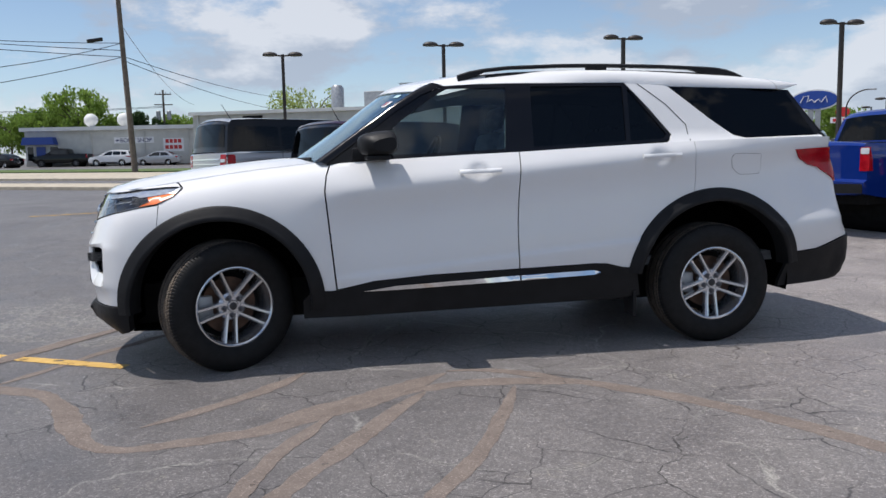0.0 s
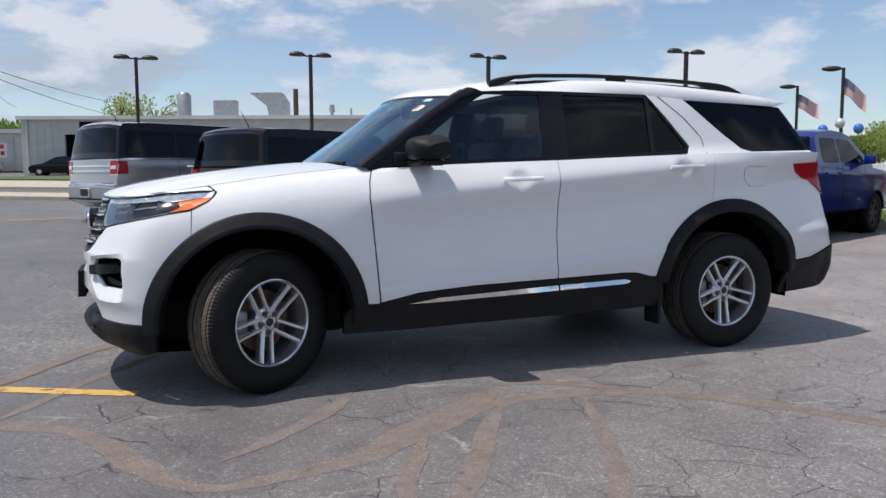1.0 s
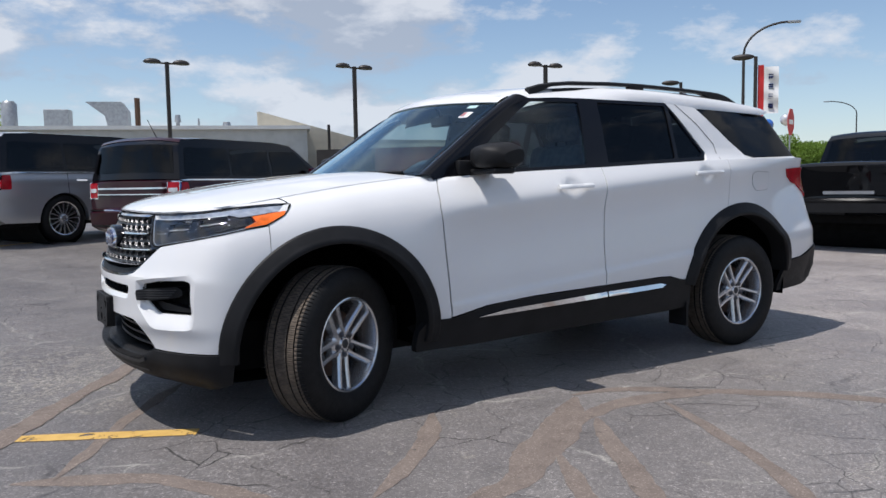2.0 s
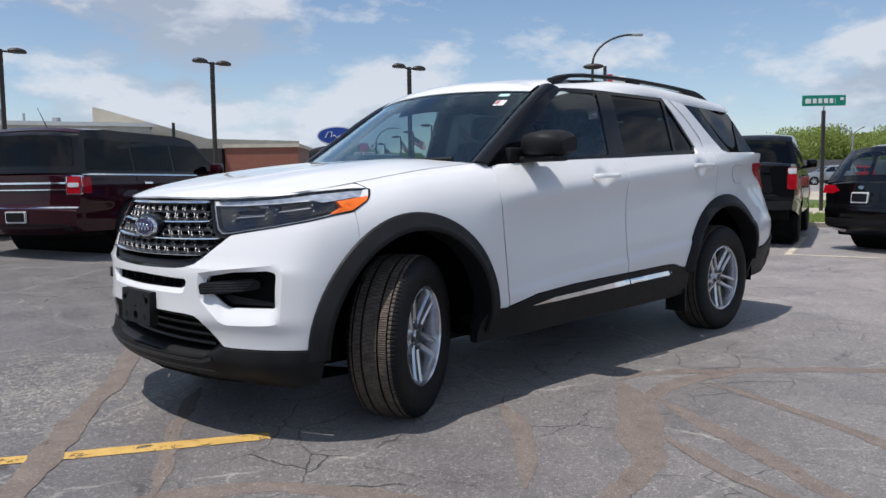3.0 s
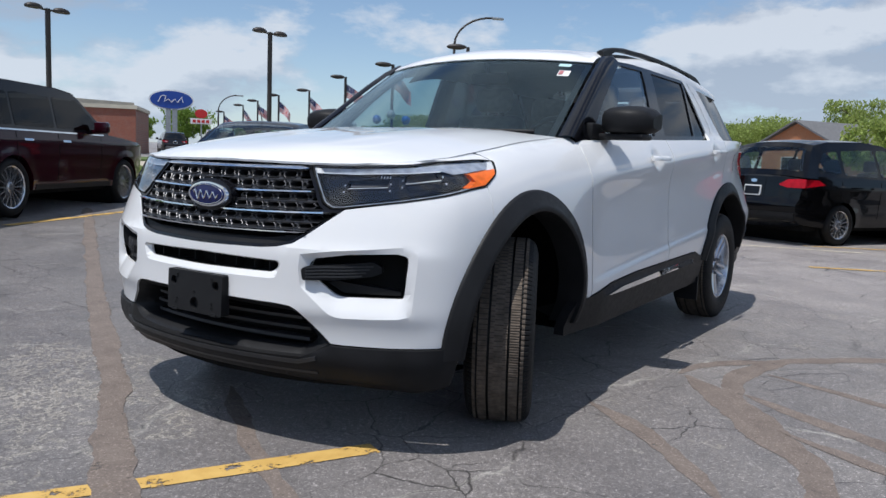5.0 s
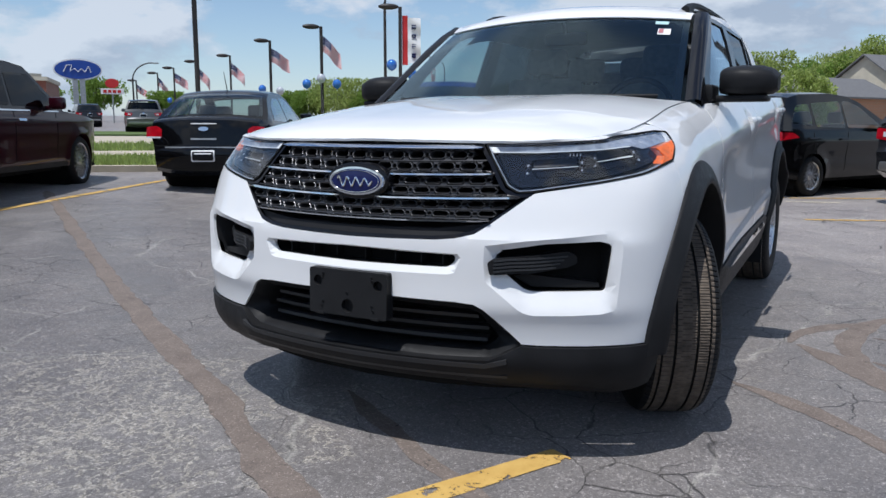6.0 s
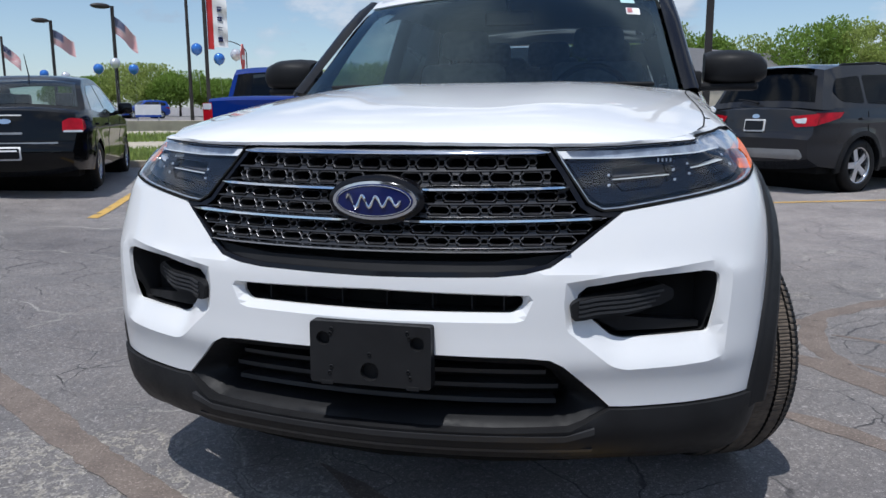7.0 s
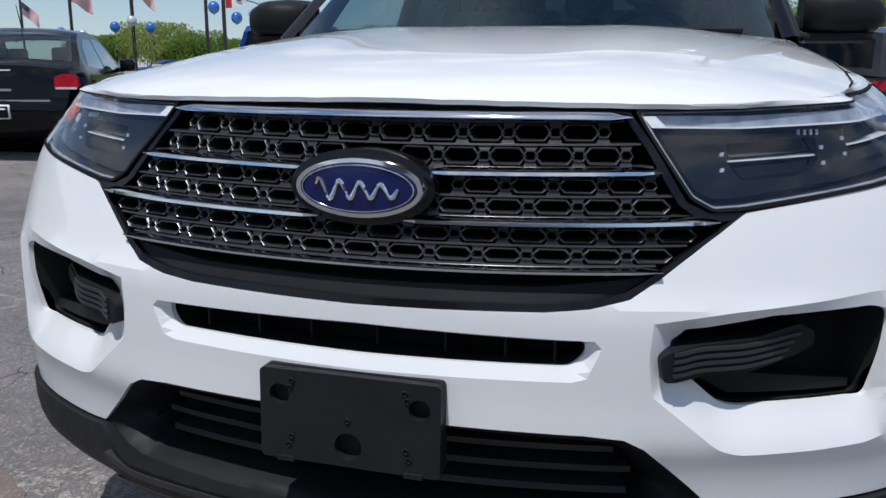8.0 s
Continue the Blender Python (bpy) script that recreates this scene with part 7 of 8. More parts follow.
tyre_me, rim_me = suv_tyre(), suv_rim()
bm = bmesh.new()
add_lathe(bm, [(0, .092), (.006, .092), (.0095, .088), (.0115, .080), (.0115, .077), (.0165, .0765), (.0175, .06)], 12)
nut_me = one_mesh(part("wheel_nut", bm, M["alloy_dark"], None, "", True, 40))
bm = bmesh.new()
add_lathe(bm, [(.07, .01), (.165, .01), (.168, .0), (.165, -.02), (.07, -.02)], 48)
disc_me = one_mesh(part("brake_disc", bm, M["rust"], None, "", True, 40))
bm = bmesh.new()
add_box(bm, .10, .19, -.05, .03, -.07, .07, .015)
caliper_me = one_mesh(part("brake_caliper", bm, M["steel"], None, "", True, 40))
bm = bmesh.new()
add_lathe(bm, [(0, -.045), (.2, -.045), (.2, -.1)], 32)
back_me = one_mesh(part("wheel_back", bm, M["void"]))
bm = bmesh.new()
add_lathe(bm, [(0, .083), (.02, .083), (.027, .078)], 24, pose(0, 0, 0))
cap_me = one_mesh(part("hub_cap", bm, M["plastic_grey"], None, "", True))
for x, y, steer in ((-.045, -.833, 27), (-.045, .80, 27), (3.025, -.815, 0), (3.025, .815, 0)):
    sg = -1 if y < 0 else 1
    w = new("wheel")
    w.parent = suv
    # the wheel's own y points outwards
    w.matrix_local = pose(x, y, .387, 0, 0, (180 if sg < 0 else 0) + steer)
    tilt = Matrix.Rotation(radians(28 if x < 1 else 36), 4, "Y")
    for nm, me, lab in (("tyre", tyre_me, "black tyre with brown dusty tread"), ("rim", rim_me, "silver five double-spoke alloy rim"), ("brake_disc", disc_me, "rusty brake disc"), ("brake_caliper", caliper_me, ""), ("wheel_back", back_me, ""), ("hub_cap", cap_me, "")):
        o = linked(nm, me, w, lab)
        if nm not in ("brake_caliper", "wheel_back"):
            o.matrix_local = tilt
    for k in range(5):
        a = radians(90 + 72 * k)
        linked("wheel_nut", nut_me, w).matrix_local = tilt @ pose(.054 * math.cos(a), 0, .054 * math.sin(a))

# ---- verge, pavement and road along the lot's edge ----
EDGE_N, EDGE_T = Vector((0.5478, 0.8366)), Vector((0.8366, -0.5478))


def edge_xy(n, t):
    return EDGE_N * n + EDGE_T * t


def band(name, n0, n1, t0, t1, rise, mat, label, category="", step_t=3.0, depth=0.25, wob=0.0):
    """A slab laid along the edge of the lot, its top that much above the ground."""
    nt, nn = max(2, int((t1 - t0) / step_t) + 1), max(2, int((n1 - n0) / 1.5) + 1)
    rnd = random.Random(name + str(n0))
    top = []
    for i in range(nt):
        for j in range(nn):
            p = edge_xy(n0 + (n1 - n0) * j / (nn - 1) + (rnd.uniform(-wob, wob) if j in (0, nn - 1) else 0), t0 + (t1 - t0) * i / (nt - 1))
            top.append((p.x, p.y, ground_z(p.x, p.y) + rise))
    f = grid_faces(nt, nn)
    v = list(top)
    ringi = [j for j in range(nn)] + [i * nn + nn - 1 for i in range(1, nt)] + [(nt - 1) * nn + j for j in range(nn - 2, -1, -1)] + [i * nn for i in range(nt - 2, 0, -1)]
    base = len(v)
    v += [(top[i][0], top[i][1], top[i][2] - depth) for i in ringi]
    for k in range(len(ringi)):
        q = (k + 1) % len(ringi)
        f.append((ringi[k], ringi[q], base + q, base + k))
    ob = solid(name, v, f, mat)
    return tagged(ob, label, category or name, kind="structure")


band("kerb", 10.95, 11.12, -4, 60, .10, M["concrete"], "low worn concrete kerb along the lot")
band("grass_verge", 11.12, 13.7, -4, 60, .085, M["grass"], "mown green grass verge beside the lot", "grass")
band("pavement", 13.7, 16.2, -70, 60, .10, M["concrete"], "pale tan concrete pavement beside the grass", "pavement")
band("grass_verge", 16.2, 20.8, -4, 60, .085, M["grass"], "mown green grass verge beside the road", "grass")
band("kerb", 20.8, 21.0, -70, 80, .10, M["concrete"], "concrete kerb beside the road")
band("road", 21.0, 33, -90, 110, .012, M["concrete"], "pale concrete road beyond the verge", "road", 6.0)
band("grass_verge", 34, 41, -75, 20, .07, M["grass"], "green grass strip before the shop", "grass", 6.0)


def blades(name, n0, n1, t0, t1, count, h):
    rnd = random.Random(5)
    v, f = [], []
    for _ in range(count):
        p = edge_xy(rnd.uniform(n0, n1), rnd.uniform(t0, t1))
        z = ground_z(p.x, p.y) + .085
        a, s, hh = rnd.uniform(0, 6.28), rnd.uniform(.012, .03), h * rnd.uniform(.5, 1.3)
        b = len(v)
        v += [(p.x - s * math.cos(a), p.y - s * math.sin(a), z), (p.x + s * math.cos(a), p.y + s * math.sin(a), z), (p.x + rnd.uniform(-.04, .04), p.y + rnd.uniform(-.04, .04), z + hh)]
        f.append((b, b + 1, b + 2))
    ob = solid(name, v, f, M["leaf_pale"])
    tagged(ob, "short green grass blades on the verge", "grass", kind="stuff")


blades("grass_blades", 11.1, 13.7, -3, 14, 16000, .09)
blades("grass_blades", 16.2, 20.8, -3, 16, 9000, .12)


# ---- lamps, flags, signs ----
def double_lamp(x, y, top):
    z0 = ground_z(x, y)
    o = thing("parking_lamp", pose(x, y, z0, 0, 0, random.uniform(-8, 8)), "dark bronze parking lot lamp with two heads", "street lamp", "parking lot lamps")
    h = top - z0
    box("pole", -.075, .075, -.075, .075, 0, h - .05, M["pole"], o, "", .012)
    tube("footing", [(0, 0, 0), (0, 0, .55)], [.28, .26], M["concrete"], o, "round concrete footing", 16)
    for sg in (1, -1):
        bm = bmesh.new()
        add_tube(bm, [(0, 0, h - .12), (sg * .35, 0, h - .10)], .04, 8)
        part("lamp_arm", bm, M["pole"], o)
        bm = bmesh.new()
        bmesh.ops.create_uvsphere(bm, u_segments=18, v_segments=10, radius=1, matrix=Matrix.Translation((sg * .6, 0, h - .08)) @ Matrix.Diagonal((.36, .24, .15, 1)))
        for q in bm.verts:
            q.co.z = max(q.co.z, h - .13)
        part("lamp_head", bm, M["pole"], o, "oval dark lamp head", True)
    return o


random.seed(11)
for x, y, top in ((-.68, 33.7, 6.5), (6.6, 30.3, 6.5), (14.3, 28.1, 6.5), (21.7, 23.6, 6.45)):
    double_lamp(x, y, top)
double_lamp(15.3, -1.9, 7.2)


def flag_mesh(seed):
    """A waving striped flag with a dark blue corner, 1.5 m long."""
    rnd = random.Random(seed)
    ph, droop = rnd.uniform(0, 6), rnd.uniform(.5, 1.05)
    L, Hh, nx, nz = 1.5, .85, 20, 13
    v, f, mi = [], [], []
    def at(u, w):
        x = L * u * (1 - .38 * droop)
        return (x, .12 * math.sin(ph + 7 * u + 1.5 * w) * (.3 + u), -Hh * w - droop * L * .75 * u ** 1.3 + .05 * math.sin(5 * u + ph))
    for j in range(nz + 1):
        for i in range(nx + 1):
            v.append(at(i / nx, j / nz))
    for j in range(nz):
        for i in range(nx):
            f.append((j * (nx + 1) + i, j * (nx + 1) + i + 1, (j + 1) * (nx + 1) + i + 1, (j + 1) * (nx + 1) + i))
            mi.append(2 if (i < nx * .42 and j < 7) else j % 2)
    for j in range(5):
        for i in range(6):
            u, w = (.035 + i * .066), (.06 + j * .1)
            b = len(v)
            p = [Vector(at(u + a, w + c)) for a, c in ((0, 0), (.025, 0), (.025, .035), (0, .035))]
            for off in (-.008, .008):
                b = len(v)
                v += [q + Vector((0, off, 0)) for q in p]
                f.append((b, b + 1, b + 2, b + 3))
                mi.append(1)
    me = bpy.data.meshes.new("flag")
    me.from_pydata([tuple(q) for q in v], [], f)
    for k in ("sign_red", "sign_white", "navy"):
        me.materials.append(M[k])
    me.polygons.foreach_set("material_index", mi)
    me.polygons.foreach_set("use_smooth", [True] * len(f))
    return me


def flag_lamp(x, y, top, seed, turn):
    z0 = ground_z(x, y)
    o = thing("flag_lamp", pose(x, y, z0, 0, 0, turn), "dark lamp post with one head and a striped flag", "street lamp", "flag lamps along the road")
    h = top - z0
    box("pole", -.075, .075, -.075, .075, 0, h, M["pole"], o, "", .012)
    bm = bmesh.new()
    bmesh.ops.create_uvsphere(bm, u_segments=16, v_segments=8, radius=1, matrix=Matrix.Translation((-.55, 0, h - .03)) @ Matrix.Diagonal((.5, .22, .14, 1)))
    part("lamp_head", bm, M["pole"], o, "oval dark lamp head", True)
    fl = linked("flag", flag_mesh(seed), o, "red and white striped flag with blue corner")
    fl.matrix_local = pose(.08, 0, h - .55, 0, 0, 0)
    return o


for k, (x, y) in enumerate(((33.0, 25.6), (37.4, 33.0), (44.5, 43.1), (47.6, 49.8), (52.3, 57.6), (56.9, 64.9), (65.8, 78.5))):
    flag_lamp(x, y, 6.45, 3 + k, -38 + 6 * math.sin(k * 2.3))

# banner pole
bx_, by_ = 29.9, 18.6
o = thing("banner_lamp", pose(bx_, by_, ground_z(bx_, by_), 0, 0, -55), "dark lamp post with a red and white banner", "street lamp", "flag lamps along the road")
box("pole", -.08, .08, -.08, .08, 0, 6.15, M["pole"], o, "", .012)
bm = bmesh.new()
bmesh.ops.create_uvsphere(bm, u_segments=16, v_segments=8, radius=1, matrix=Matrix.Translation((-.55, 0, 6.15)) @ Matrix.Diagonal((.5, .22, .14, 1)))
part("lamp_head", bm, M["pole"], o, "oval dark lamp head", True)


def cloth(name, x0, x1, z0, z1, mat, label, off=0.0):
    nx, nz = 8, 14
    v = [(x0 + (x1 - x0) * i / nx, off + .08 * math.sin(3 + 4 * (x0 + (x1 - x0) * i / nx) + .9 * j) * (x0 + (x1 - x0) * i / nx), z0 + (z1 - z0) * j / nz) for j in range(nz + 1) for i in range(nx + 1)]
    solid(name, v, grid_faces(nz + 1, nx + 1), mat, o, label, True)


cloth("banner_edge", .1, .36, 3.45, 5.75, M["sign_red"], "red banner edge")
cloth("banner_field", .36, .98, 3.55, 5.65, M["sign_white"], "white banner cloth")
for k in range(4):
    for off in (-.012, .012):
        cloth("banner_bar", .55, .75, 3.78 + .44 * k, 4.0 + .44 * k, M["navy"], "dark plain bar", off)
# curved road lamp
for (x, y), h, reach, turn in (((31.7, 20.6), 7.4, 2.1, -42), ((45.2, 55.0), 4.7, 1.7, -40), ((85.5, 46.0), 8.0, 2.9, 128)):
    o = thing("road_lamp", pose(x, y, ground_z(x, y), 0, 0, turn), "tall dark road lamp with a curved arm", "street lamp", "road lamps")
    tube("pole", [(0, 0, 0), (0, 0, h - .8)] + [(reach * (1 - math.cos(a)), 0, h - .8 + 1.5 * math.sin(a)) for a in (k * math.pi / 16 for k in range(1, 9))], [.09, .07] + [.055] * 8, M["pole"], o)
    box("lamp_head", reach - .1, reach + .5, -.1, .1, h + .62, h + .74, M["steel"], o, "", .03)


# balloons
def balloon(x, y, z, mat, colour):
    bm = bmesh.new()
    bmesh.ops.create_uvsphere(bm, u_segments=20, v_segments=14, radius=.25)
    for q in bm.verts:
        if q.co.z < 0:
            q.co.z *= 1.12
    add_tube(bm, [(0, 0, -.275), (0, 0, -.31)], [.02, .04], 8)
    b = part("balloon", bm, mat, None, "", True)
    b.matrix_world = pose(x, y, z)
    tagged(b, "round shiny " + colour + " balloon tied to a lamp post", "balloon", "balloons on the lamp posts")
    bm = bmesh.new()
    add_tube(bm, [(0, 0, -.3), (.1, 0, -1.2), (.15, 0, -2.0)], .0025, 4)
    part("string", bm, M["sign_white"], b)


for x, y, z, c in ((29.6, 18.9, 3.95, 0), (30.3, 18.2, 3.55, 0), (30.75, 17.6, 3.75, 1), (32.4, 26.2, 3.35, 0), (32.8, 25.5, 3.65, 1), (33.3, 24.8, 3.35, 0), (37.0, 33.4, 3.4, 0), (37.8, 32.6, 3.3, 1), (44.2, 43.5, 3.4, 0), (44.9, 42.7, 3.5, 1), (52.0, 58.0, 3.4, 0), (52.8, 57.2, 3.5, 1)):
    balloon(x, y, z, M["balloon_white"] if c else M["balloon_blue"], "pearl white" if c else "blue")

# dealer's oval sign
o = thing("oval_sign", pose(65.4, 88.6, ground_z(65.4, 88.6), 0, 0, -37), "blue oval sign with a white rim on a grey post", "sign")
ell = lambda a, b, cz: [(a * math.cos(2 * math.pi * k / 40), cz + b * math.sin(2 * math.pi * k / 40)) for k in range(40)]
zs = 6.6
prism("sign_rim", ell(2.9, 1.35, zs), pose(0, 0, 0), .5, M["sign_white"], o, "white oval rim")
prism("sign_field", ell(2.72, 1.18, zs), pose(0, -.03, 0), .56, M["sign_blue"], o, "blue oval field")
bm = bmesh.new()
add_tube(bm, [(-1.7, -.07, zs - .3), (-1.3, -.07, zs + .5), (-.7, -.07, zs + .55), (-.9, -.07, zs - .25), (-.4, -.07, zs + .1), (0, -.07, zs - .3), (.4, -.07, zs + .1), (.8, -.07, zs - .3), (1.3, -.07, zs + .45), (1.5, -.07, zs - .35)], .06, 6)
part("sign_mark", bm, M["sign_white"], o, "plain white squiggle", True)
box("sign_post", -.75, -.1, 0, .4, -.5, zs - 1.0, M["steel"], o, "grey metal post")
box("sign_post", .1, .75, 0, .4, -.5, zs - 1.0, M["steel"], o, "grey metal post")
# small far sign: red disc over a white board
o = thing("roadside_sign", pose(61.0, 77.0, ground_z(61, 77), 0, 0, -40), "small red and white roadside sign on a post", "sign")
tube("post", [(0, .1, 0), (0, .1, 4.0)], .08, M["steel"], o)
prism("sign_disc", [(.75 * math.cos(2 * math.pi * k / 24), 4.55 + .55 * math.sin(2 * math.pi * k / 24)) for k in range(24)], pose(0, 0, 0), .12, M["sign_red"], o, "red round plate")
box("sign_board", -1.25, 1.25, 0, .12, 3.3, 3.95, M["sign_white"], o, "white board", .02)
for k in range(4):
    box("letter_bar", -1.0 + .52 * k, -.62 + .52 * k, -.02, -.001, 3.45, 3.8, M["sign_red"], o, "red bar")
# street name sign
o = thing("street_sign", pose(20.2, 4.78, ground_z(20.2, 4.78), 0, 0, -48), "green street name sign on a steel post", "sign")
box("post", -.04, .04, -.04, .04, 0, 2.85, M["pole"], o)
box("sign_plate", -.58, .58, -.012, .012, 2.98, 3.27, M["sign_green"], o, "green name plate", .004)
for a, b_ in ((-.50, -.32), (-.30, -.17), (-.15, -.02), (0, .13), (.15, .27), (.29, .33)):
    box("letter_bar", a, b_ - .03, -.018, -.012, 3.05, 3.18, M["sign_white"], o, "white bar")
box("letter_bar", .43, .52, -.018, -.012, 3.13, 3.2, M["sign_white"], o, "white bar")
tube("sign_bracket", [(0, 0, 2.8), (0, 0, 3.0)], .02, M["steel"], o)
# stop sign seen edge on, orange sign
o = thing("stop_sign", pose(30.1, 16.9, ground_z(30.1, 16.9), 0, 0, 15), "red octagonal road sign on a steel post", "sign")
tube("post", [(0, .05, 0), (0, .05, 3.0)], .035, M["steel"], o)
prism("sign_plate", [(.42 * math.cos(radians(22.5 + 45 * k)), 3.1 + .62 * math.sin(radians(22.5 + 45 * k))) for k in range(8)], pose(0, 0, 0), .02, M["sign_red"], o, "red eight-sided plate")
box("letter_bar", -.25, .25, -.012, -.004, 3.0, 3.2, M["sign_white"], o, "white bar")

# ---- utility pole and wires ----
ux, uy = -10.6, 47.2
uz = ground_z(ux, uy)
o = thing("utility_pole", pose(ux, uy, uz), "tall weathered wooden utility pole carrying wires", "utility pole", "utility poles")
tube("pole", [(0, 0, 0), (-.25, 0, 7), (-.45, 0, 13.5)], [.19, .16, .13], M["wood"], o, "", 12)
tube("cable_sleeve", [(-2.1, -1.0, 8.0), (-1.3, -.6, 8.2)], .12, M["gloss_black"], o, "black cable box", 10)


WIRES = ((8.05, (-40.5, 31.6, 10.1), .9), (7.6, (-40.5, 31.6, 9.7), .5), (7.2, (-40.5, 31.6, 9.4), .4), (8.05, (-23.0, 40.5, 6.2), .5), (7.2, (-23.0, 40.5, 4.9), .3), (7.25, (.35, 80, 7.8), .5), (7.0, (-.9, 80, 6.6), .5), (9.2, (-14, 100, 9.0), 1.0))


def wire(a, b, sag, r=.022):
    p = [Vector(a).lerp(Vector(b), k / 14) - Vector((0, 0, sag * 4 * (k / 14) * (1 - k / 14))) for k in range(15)]
    w = tube("overhead_wire", p, r, M["gloss_black"], None, "", 5)
    tagged(w, "thin black overhead wire from the utility pole", "wire", "overhead wires")


for hz, end, sag in WIRES:
    wire((ux - .3, uy, uz + hz), end, sag)
for y2, z2 in ((117.0, 9.9), (116.4, 9.7)):
    wire((-60, y2, z2), (-20.5, y2 - .6, z2 + .1), .5, .03)
for (x, y, h) in ((-34.5, 117, 10.5), (-20.5, 116, 10.5)):
    o = thing("utility_pole", pose(x, y, ground_z(x, y)), "distant wooden utility pole with a crossarm", "utility pole", "utility poles")
    tube("pole", [(0, 0, 0), (0, 0, h)], [.2, .14], M["wood"], o)
    box("crossarm", -1.2, 1.2, -.06, .06, h - .7, h - .55, M["wood"], o)
    for q in (-1.0, -.4, .4, 1.0):
        tube("insulator", [(q, 0, h - .55), (q, 0, h - .3)], .06, M["steel"], o, "", 6)
    if x > -25:
        box("crossarm", -1.3, 1.3, -.06, .06, h - 2.2, h - 2.05, M["wood"], o)
        for q in (-.75, .75):
            tube("transformer", [(q, -.2, h - 4.3), (q, -.2, h - 3.1), (q, -.2, h - 3.0)], [.32, .32, .2], M["steel"], o, "grey can transformer", 12)

# ---- buildings ----
def window_box(name, x0, x1, z0, z1, y, parent, mat="car_glass"):
    bm = bmesh.new()
    add_box(bm, x0 - .06, x1 + .06, y - .05, y + .02, z0 - .06, z1 + .06)
    w = part(name, bm, M["sign_white"], parent, "white frame")
    box("pane", x0, x1, y - .07, y - .045, z0, z1, M[mat], w, "dark glass")


# long pale hall with a flat white roof edge
hall = thing("service_hall", pose(-9.4, 65.2, ground_z(-9, 65), 0, 0, -20.5), "long pale metal-clad hall with a flat roof", "building")
HL, HD, HH = 34.0, 22.0, 4.35
v, f = [], []
wall = [(0, 0), (3.4, 0), (3.4, 3.2), (7.9, 3.2), (7.9, 0), (HL, 0), (HL, HH), (0, HH)]
prism("front_wall", wall, pose(0, 0, 0), .25, M["siding"], hall, "pale ribbed metal wall")
box("side_wall", 0, .25, .25, HD, 0, HH, M["siding"], hall)
box("side_wall", HL - .25, HL, .25, HD, 0, HH, M["siding"], hall)
box("back_wall", .25, HL - .25, HD - .25, HD, 0, HH, M["siding"], hall)
box("roof", -.25, HL + .25, -.3, HD + .3, HH + .003, HH + .28, M["roofing"], hall, "white roof edge")
box("bay_floor", 3.4, 7.9, .3, 7, -.02, .03, M["concrete"], hall)
box("bay_back", 2.8, 8.5, 7, 7.2, 0, 3.4, M["void"], hall)
box("bay_side", 3.1, 3.4, .25, 7, 0, 3.4, M["void"], hall)
box("bay_side", 7.9, 8.2, .25, 7, 0, 3.4, M["void"], hall)
tube("hoist_frame", [(4.2, .1, 3.1), (7.0, .2, .4)], .05, M["yellow"], hall, "yellow diagonal bar", 6)
box("louvre", 4.6, 6.4, -.02, .0, 3.4, 4.2, M["void"], hall, "dark louvre")
for x in np.arange(.6, HL, .6):
    if not 3.2 < x < 8.1:
        box("wall_rib", x - .03, x + .03, -.03, -.001, .1, HH - .1, M["siding"], hall)
tube("downpipe", [(.5, -.08, .1), (.5, -.08, HH)], .05, M["roofing"], hall)
for kind, x, w, h in (("tank", 10.4, 1.2, 2.6), ("box", 14.1, 1.9, 1.9), ("hood", 18.3, 2.4, 2.6), ("flue", 20.3, .45, 2.9), ("cap", 23.5, .5, 1.5), ("flue2", 25.2, .2, 1.2), ("cap", 27.5, .7, .9), ("flue2", 31, .25, 1.6), ("cap", 33, .5, .8)):
    z = HH + .28
    y = 8.0
    if kind == "tank":
        tube("roof_tank", [(x, y, z), (x, y, z + h * .9), (x, y, z + h)], [w / 2, w / 2, w / 3], M["steel"], hall, "galvanised tank", 16)
    elif kind == "box":
        box("roof_unit", x - w / 2, x + w / 2, y - .7, y + .7, z + .5, z + h, M["steel"], hall, "grey roof unit", .05)
        box("unit_legs", x - w / 3, x + w / 3, y - .5, y + .5, z, z + .5, M["steel"], hall)
    elif kind == "hood":
        prism("roof_hood", [(x - w / 2 + .9, z), (x + w / 2, z), (x + w / 2, z + h * .7), (x + w / 2 - .5, z + h), (x - w / 2 - .9, z + h), (x - w / 2 + .6, z + h * .55)], pose(0, y, 0), 1.5, M["steel"], hall, "galvanised exhaust hood")
    elif kind == "flue":
        tube("roof_flue", [(x, y, z), (x, y, z + h)], .22, M["rust"], hall, "rusty flue", 10)
    elif kind == "cap":
        tube("roof_vent", [(x, y, z), (x, y, z + h * .6), (x, y, z + h * .6), (x, y, z + h)], [w * .3, w * .3, w * .55, w * .4], M["steel"], hall, "round roof vent", 12)
    else:
        tube("roof_pipe", [(x, y, z), (x, y, z + h)], .09, M["steel"], hall, "thin roof pipe", 8)
# cream sloping wall at its end
o = thing("cream_wing", pose(20.4, 58.8, ground_z(20, 58), 0, 0, -20), "cream rendered wing with a sloping parapet", "building")
prism("parapet", [(0, 0), (16, 0), (16, 3.8), (8.5, 3.9), (.2, 6.2), (0, 6.2)], pose(0, 0, 0), .4, M["cream"], o, "cream sloping wall")
box("rear_block", .2, 15.8, .4, 12, 0, 3.6, M["cream"], o)
tube("flue", [(5.6, -3, 0), (5.6, -3, 4.9)], .12, M["pole"], o, "", 10)
